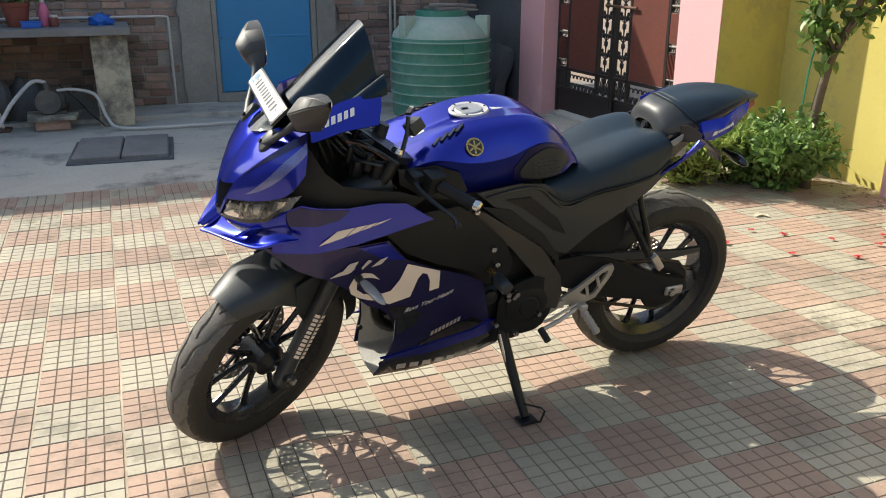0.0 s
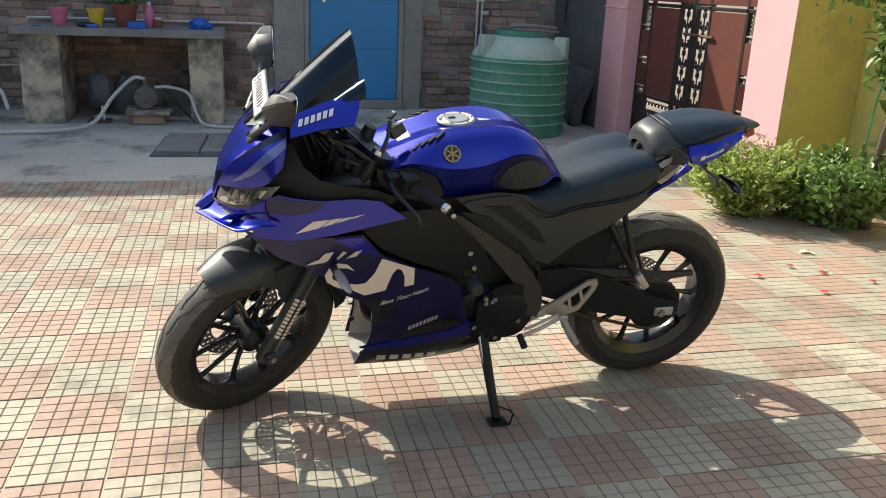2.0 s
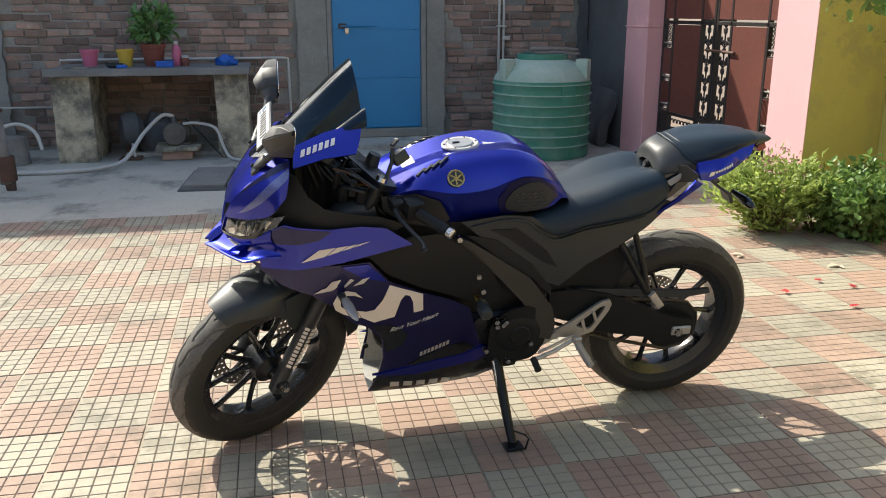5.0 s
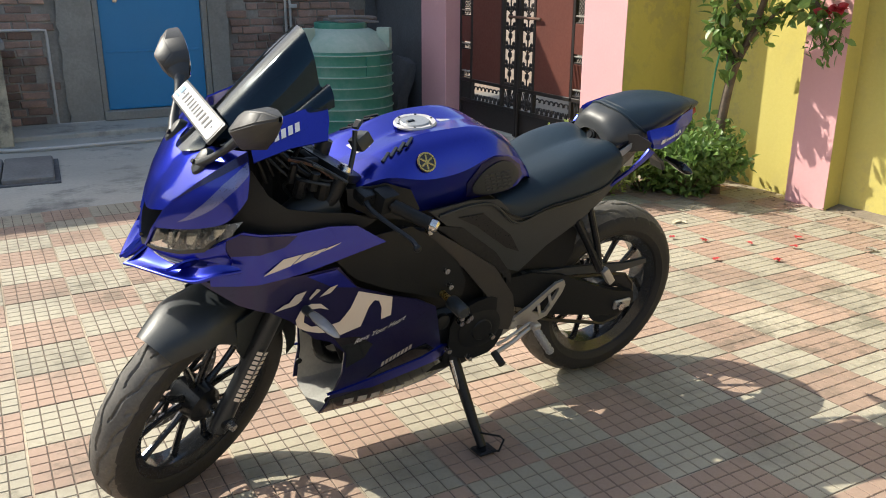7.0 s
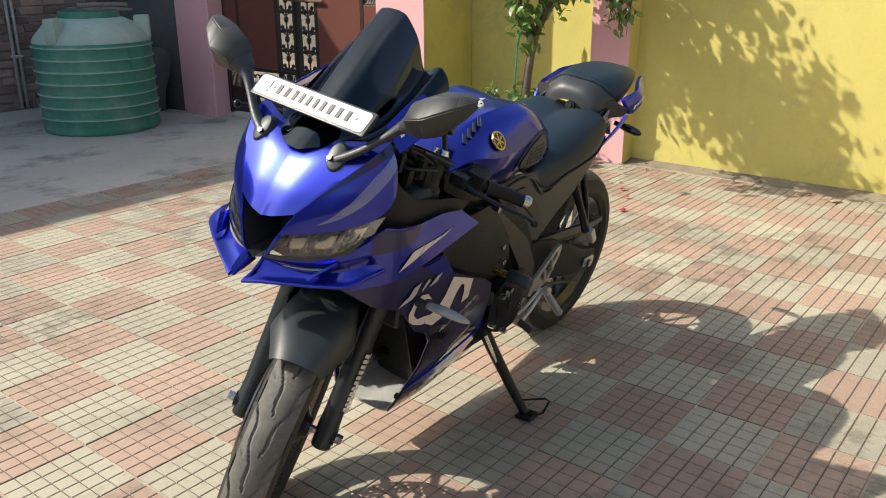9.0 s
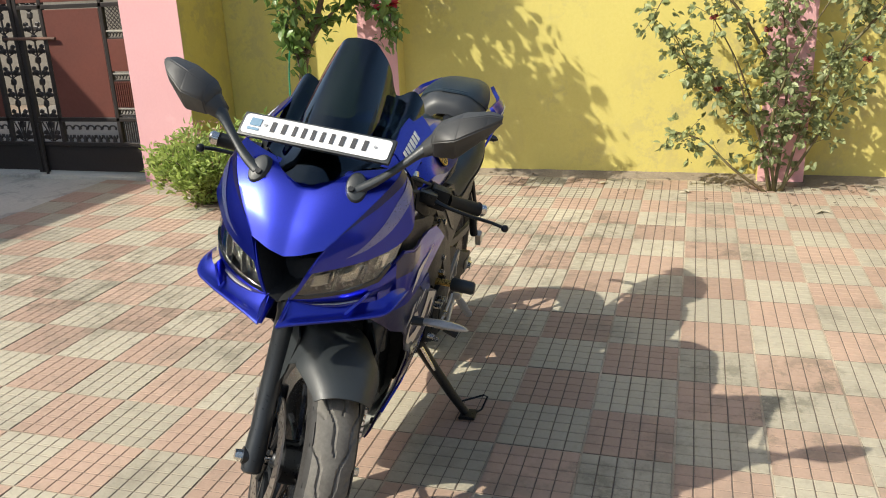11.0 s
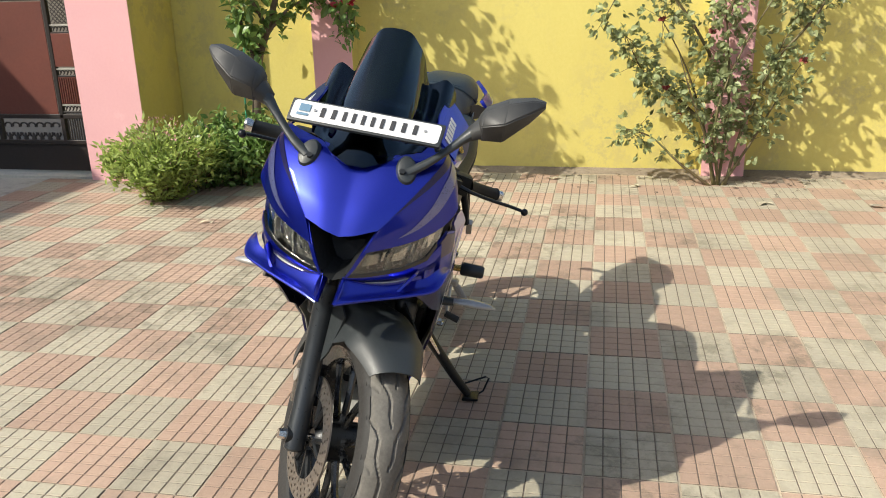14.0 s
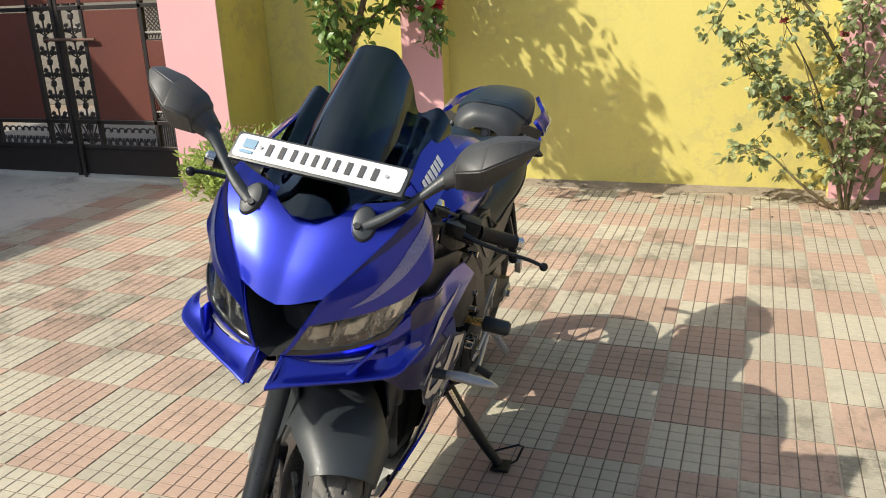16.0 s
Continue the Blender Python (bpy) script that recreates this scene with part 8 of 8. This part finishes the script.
for sgn in (1, -1):
    # rider's foot rest: triangular alloy plate with cut-outs, peg, pillion bracket
    Y = sgn * 0.132
    outer_ = [(0.400, 0.366), (0.385, 0.374), (0.345, 0.396), (0.252, 0.459), (0.224, 0.464), (0.216, 0.448), (0.222, 0.424), (0.268, 0.350), (0.330, 0.332), (0.392, 0.344)]
    hole_ = [(0.330, 0.378), (0.326, 0.382), (0.318, 0.390), (0.256, 0.438), (0.240, 0.444), (0.237, 0.440), (0.240, 0.428), (0.276, 0.366), (0.288, 0.362), (0.322, 0.372)]
    bm = bmesh.new()
    ro = [bm.verts.new((a, Y, b)) for a, b in outer_]
    ri = [bm.verts.new((a, Y, b)) for a, b in hole_]
    for k in range(len(ro)):
        bm.faces.new((ro[k], ro[(k + 1) % len(ro)], ri[(k + 1) % len(ri)], ri[k]))
    thicken(bm, 0.009)
    plate_ = bpart("rest_plate", bm, "alloy", None, "triangular cast alloy foot-rest plate with slots", angle=30)
    for a, b, c, d in ((0.312, 0.400, 0.300, 0.360), (0.278, 0.428, 0.262, 0.386)):
        bpart("rest_web", tube_bm([(a, Y + sgn * 0.004, b), (c, Y + sgn * 0.004, d)], 0.0055, 8, flat=0.6), "alloy", plate_)
    bpart("rest_arm", loft_bm([[(0.400, Y - 0.005, 0.372), (0.400, Y + 0.005, 0.372), (0.394, Y + 0.005, 0.342), (0.394, Y - 0.005, 0.342)], [(0.452, Y - 0.004, 0.330), (0.452, Y + 0.004, 0.330), (0.446, Y + 0.004, 0.314), (0.446, Y - 0.004, 0.314)]], mirror=False, close=True, crisp=True), "alloy", plate_, smooth=False)
    bpart("rest_boss", tube_bm([(0.402, Y - sgn * 0.012, 0.356), (0.402, Y + sgn * 0.014, 0.356)], 0.013, 14), "alloy", plate_)
    bpart("peg_pivot", box_bm((-0.014, -0.014, -0.012), (0.014, 0.014, 0.012), 0.005, 1, Matrix.Translation((0.336, sgn * 0.165, 0.348))), "alloy", plate_)
    bpart("foot_peg", tube_bm([(0.338, sgn * 0.165, 0.346), (0.332, sgn * 0.176, 0.330), (0.312, sgn * 0.196, 0.296), (0.296, sgn * 0.210, 0.270)], [0.011, 0.0115, 0.012, 0.0105], 10), "cap_grey", plate_, "ribbed grey foot peg")
    for k in range(5):
        c0 = Vector((0.332, sgn * 0.176, 0.330)).lerp(Vector((0.298, sgn * 0.208, 0.274)), k / 4.5)
        c1 = c0 + Vector((-0.0035, sgn * 0.0035, -0.006))
        bpart("peg_rib", tube_bm([c0, c1], 0.0132, 10), "cap_grey", plate_)
    brk = bpart("pillion_bracket", tube_bm([(0.215, sgn * 0.125, 0.662), (0.150, sgn * 0.145, 0.555), (0.108, sgn * 0.150, 0.490)], [0.013, 0.012, 0.014], 10), "satin", None, "black pillion foot-rest bracket")
    bpart("bracket_arm", tube_bm([(0.170, sgn * 0.125, 0.690), (0.135, sgn * 0.145, 0.58), (0.108, sgn * 0.150, 0.490)], [0.010, 0.010, 0.012], 10), "satin", brk)
    bpart("pillion_peg", box_bm((-0.030, -0.010, -0.012), (0.034, 0.010, 0.012), 0.005, 2, Matrix.Translation((0.082, sgn * 0.165, 0.468)) @ pose(0, 0, 0, 0, -52, 0)), "alloy", brk, "ribbed pillion peg folded up")
bpart("gear_rod", tube_bm([(0.345, 0.150, 0.353), (0.430, 0.150, 0.312), (0.455, 0.145, 0.300)], 0.005, 8), "alloy", None)
lev = bpart("gear_lever", tube_bm([(0.345, 0.155, 0.340), (0.41, 0.162, 0.308), (0.475, 0.168, 0.288)], 0.007, 10), "alloy", None, "alloy gear lever with a rubber toe piece")
bpart("toe_rubber", tube_bm([(0.476, 0.164, 0.290), (0.473, 0.208, 0.274)], 0.011, 12), "rubber", lev)
stand = bpart("side_stand", tube_bm([(0.585, 0.105, 0.285), (0.580, 0.150, 0.225), (0.572, 0.235, 0.125), (0.567, 0.290, 0.066)], [0.019, 0.0175, 0.015, 0.0135], 14), "satin", None, "black steel side stand")
bpart("stand_foot", box_bm((-0.028, -0.03, -0.005), (0.03, 0.022, 0.005), 0.003, 1, Matrix.Translation((0.566, 0.303, 0.0625)) @ pose(0, 0, 0, 11, 0, 0)), "satin", stand)
bpart("stand_tang", tube_bm([(0.570, 0.262, 0.098), (0.545, 0.335, 0.130), (0.538, 0.345, 0.122), (0.540, 0.335, 0.075), (0.556, 0.318, 0.066)], 0.0032, 8), "satin", stand)
bpart("stand_spring", tube_bm([(0.595, 0.125, 0.27), (0.588, 0.175, 0.20)], 0.007, 8), "steel", stand)
bpart("stand_mount", box_bm((0.55, 0.08, 0.255), (0.62, 0.12, 0.31), 0.008, 2), "satin", stand)


# ---- the pieces: paving tiles and wall bricks ----
def tile_mesh(name, key):
    bm = bmesh.new()
    w = TP - 0.0068
    n, gap, deep, e = 5, 0.0031, 0.0022, 0.0014
    p = w / n
    add_box(bm, (0.0034, 0.0034, -0.0075), (w + 0.0034, w + 0.0034, -deep))
    for f in bm.faces:
        f.material_index = 1
    for i in range(n):
        for j in range(n):
            x0, y0 = 0.0034 + i * p + (gap / 2 if i else 0), 0.0034 + j * p + (gap / 2 if j else 0)
            x1, y1 = 0.0034 + (i + 1) * p - (gap / 2 if i < n - 1 else 0), 0.0034 + (j + 1) * p - (gap / 2 if j < n - 1 else 0)
            lo = [bm.verts.new((x, y, -deep)) for x, y in ((x0, y0), (x1, y0), (x1, y1), (x0, y1))]
            hi = [bm.verts.new((x, y, 0.0)) for x, y in ((x0 + e, y0 + e), (x1 - e, y0 + e), (x1 - e, y1 - e), (x0 + e, y1 - e))]
            bm.faces.new(hi)
            for k in range(4):
                bm.faces.new((lo[k], lo[(k + 1) % 4], hi[(k + 1) % 4], hi[k]))
    me = bpy.data.meshes.new(name)
    bm.to_mesh(me)
    bm.free()
    me.materials.append(M[key])
    me.materials.append(M["groove"])
    return me


tile_meshes = (tile_mesh("tile_red", "tile_red"), tile_mesh("tile_cream", "tile_cream"))
rng = random.Random(7)
rest = ([], [])
for i in range(-22, 19):
    for j in range(-22, 17):
        x, y = TX + i * TP, TY + j * TP
        if x + TP > 4.34 or y < -4.6:
            continue
        kind_ = (i + j) % 2
        m = pose(x, y, rng.uniform(-0.0006, 0.0006), rng.uniform(-0.16, 0.16), rng.uniform(-0.16, 0.16), rng.uniform(-0.2, 0.2))
        if -1 <= i < 16 and -2 <= j < 15:
            t = new("tile", tile_meshes[kind_])
            t.parent = pavement
            t.matrix_basis = m
        else:
            rest[kind_].append(m)
for kind_, ms in enumerate(rest):
    src = tile_meshes[kind_]
    n = len(src.vertices)
    co = np.empty(n * 3)
    src.vertices.foreach_get("co", co)
    co = np.c_[co.reshape(-1, 3), np.ones(n)]
    verts, faces, mats = [], [], []
    polys = [tuple(p.vertices) for p in src.polygons]
    pm = [p.material_index for p in src.polygons]
    for m in ms:
        base = len(verts)
        verts += [tuple(v[:3]) for v in co @ np.array(m).T]
        faces += [tuple(base + v for v in p) for p in polys]
        mats += pm
    me = bpy.data.meshes.new("tile_field")
    me.from_pydata(verts, [], faces)
    me.polygons.foreach_set("material_index", mats)
    for mm in src.materials:
        me.materials.append(mm)
    ob = new("tile_field", me)
    ob.parent = pavement
    tagged(ob, kind="stuff")

# bricks of the house wall
def brick_mesh(seed):
    rng2 = random.Random(seed)
    bm = box_bm((0, 0, 0), (0.222, 0.03, 0.061))
    for v in bm.verts:
        v.co += Vector((rng2.uniform(-0.006, 0.006), rng2.uniform(-0.006, 0.006) if v.co.y < 0.01 else 0, rng2.uniform(-0.005, 0.005)))
    bmesh.ops.bevel(bm, geom=[e for e in bm.edges if max(v.co.y for v in e.verts) < 0.012], offset=0.006, segments=1, affect="EDGES")
    me = bpy.data.meshes.new("brick")
    bm.to_mesh(me)
    bm.free()
    me.materials.append(M["brick"])
    return me


brick_meshes = [brick_mesh(s) for s in range(6)]
rng = random.Random(8)
made, far_bricks = 0, []
CLEAR = ((0.64, 2.17), (3.63, 3.8), (-2.78, -2.12))
for row in range(25):
    z = 0.042 + row * 0.0745
    x = -3.2 + (0.117 if row % 2 else 0)
    while x < 3.62:
        half = rng.random() < 0.3
        wd = (0.104 if half else 0.208) * rng.uniform(0.90, 1.06)
        if not any(a < x + wd and x < b for a, b in CLEAR) and rng.random() > 0.04:
            m = pose(x, WY - 0.016 + rng.uniform(-0.007, 0.010), z + rng.uniform(-0.004, 0.004), 0, rng.uniform(-1.2, 1.2), rng.uniform(-1.0, 1.0)) @ Matrix.Diagonal((wd / 0.222, 1, rng.uniform(0.92, 1.04), 1))
            if made < 300 and (x > -0.3 or row > 6):
                b = new("brick", brick_meshes[rng.randrange(6)])
                b.parent = wall_north
                b.matrix_basis = m
                made += 1
            else:
                far_bricks.append((m, rng.randrange(6)))
        x += wd + 0.013
verts, faces = [], []
for m, k in far_bricks:
    base = len(verts)
    verts += [tuple(m @ v.co) for v in brick_meshes[k].vertices]
    faces += [tuple(base + v for v in p.vertices) for p in brick_meshes[k].polygons]
me = bpy.data.meshes.new("brick_field")
me.from_pydata(verts, [], faces)
me.materials.append(surface("brick_field", (0.40, 0.245, 0.185), (0.17, 0.135, 0.115), 0.85, big=5, fine=70, var=0.9, bump=0.5, bump_dist=0.006, isl=0.45, stain=(0.42, 0.365, 0.30), stain_at=(0.56, 0.74)))
ob = new("brick_field", me)
ob.parent = wall_north
tagged(ob, kind="stuff")
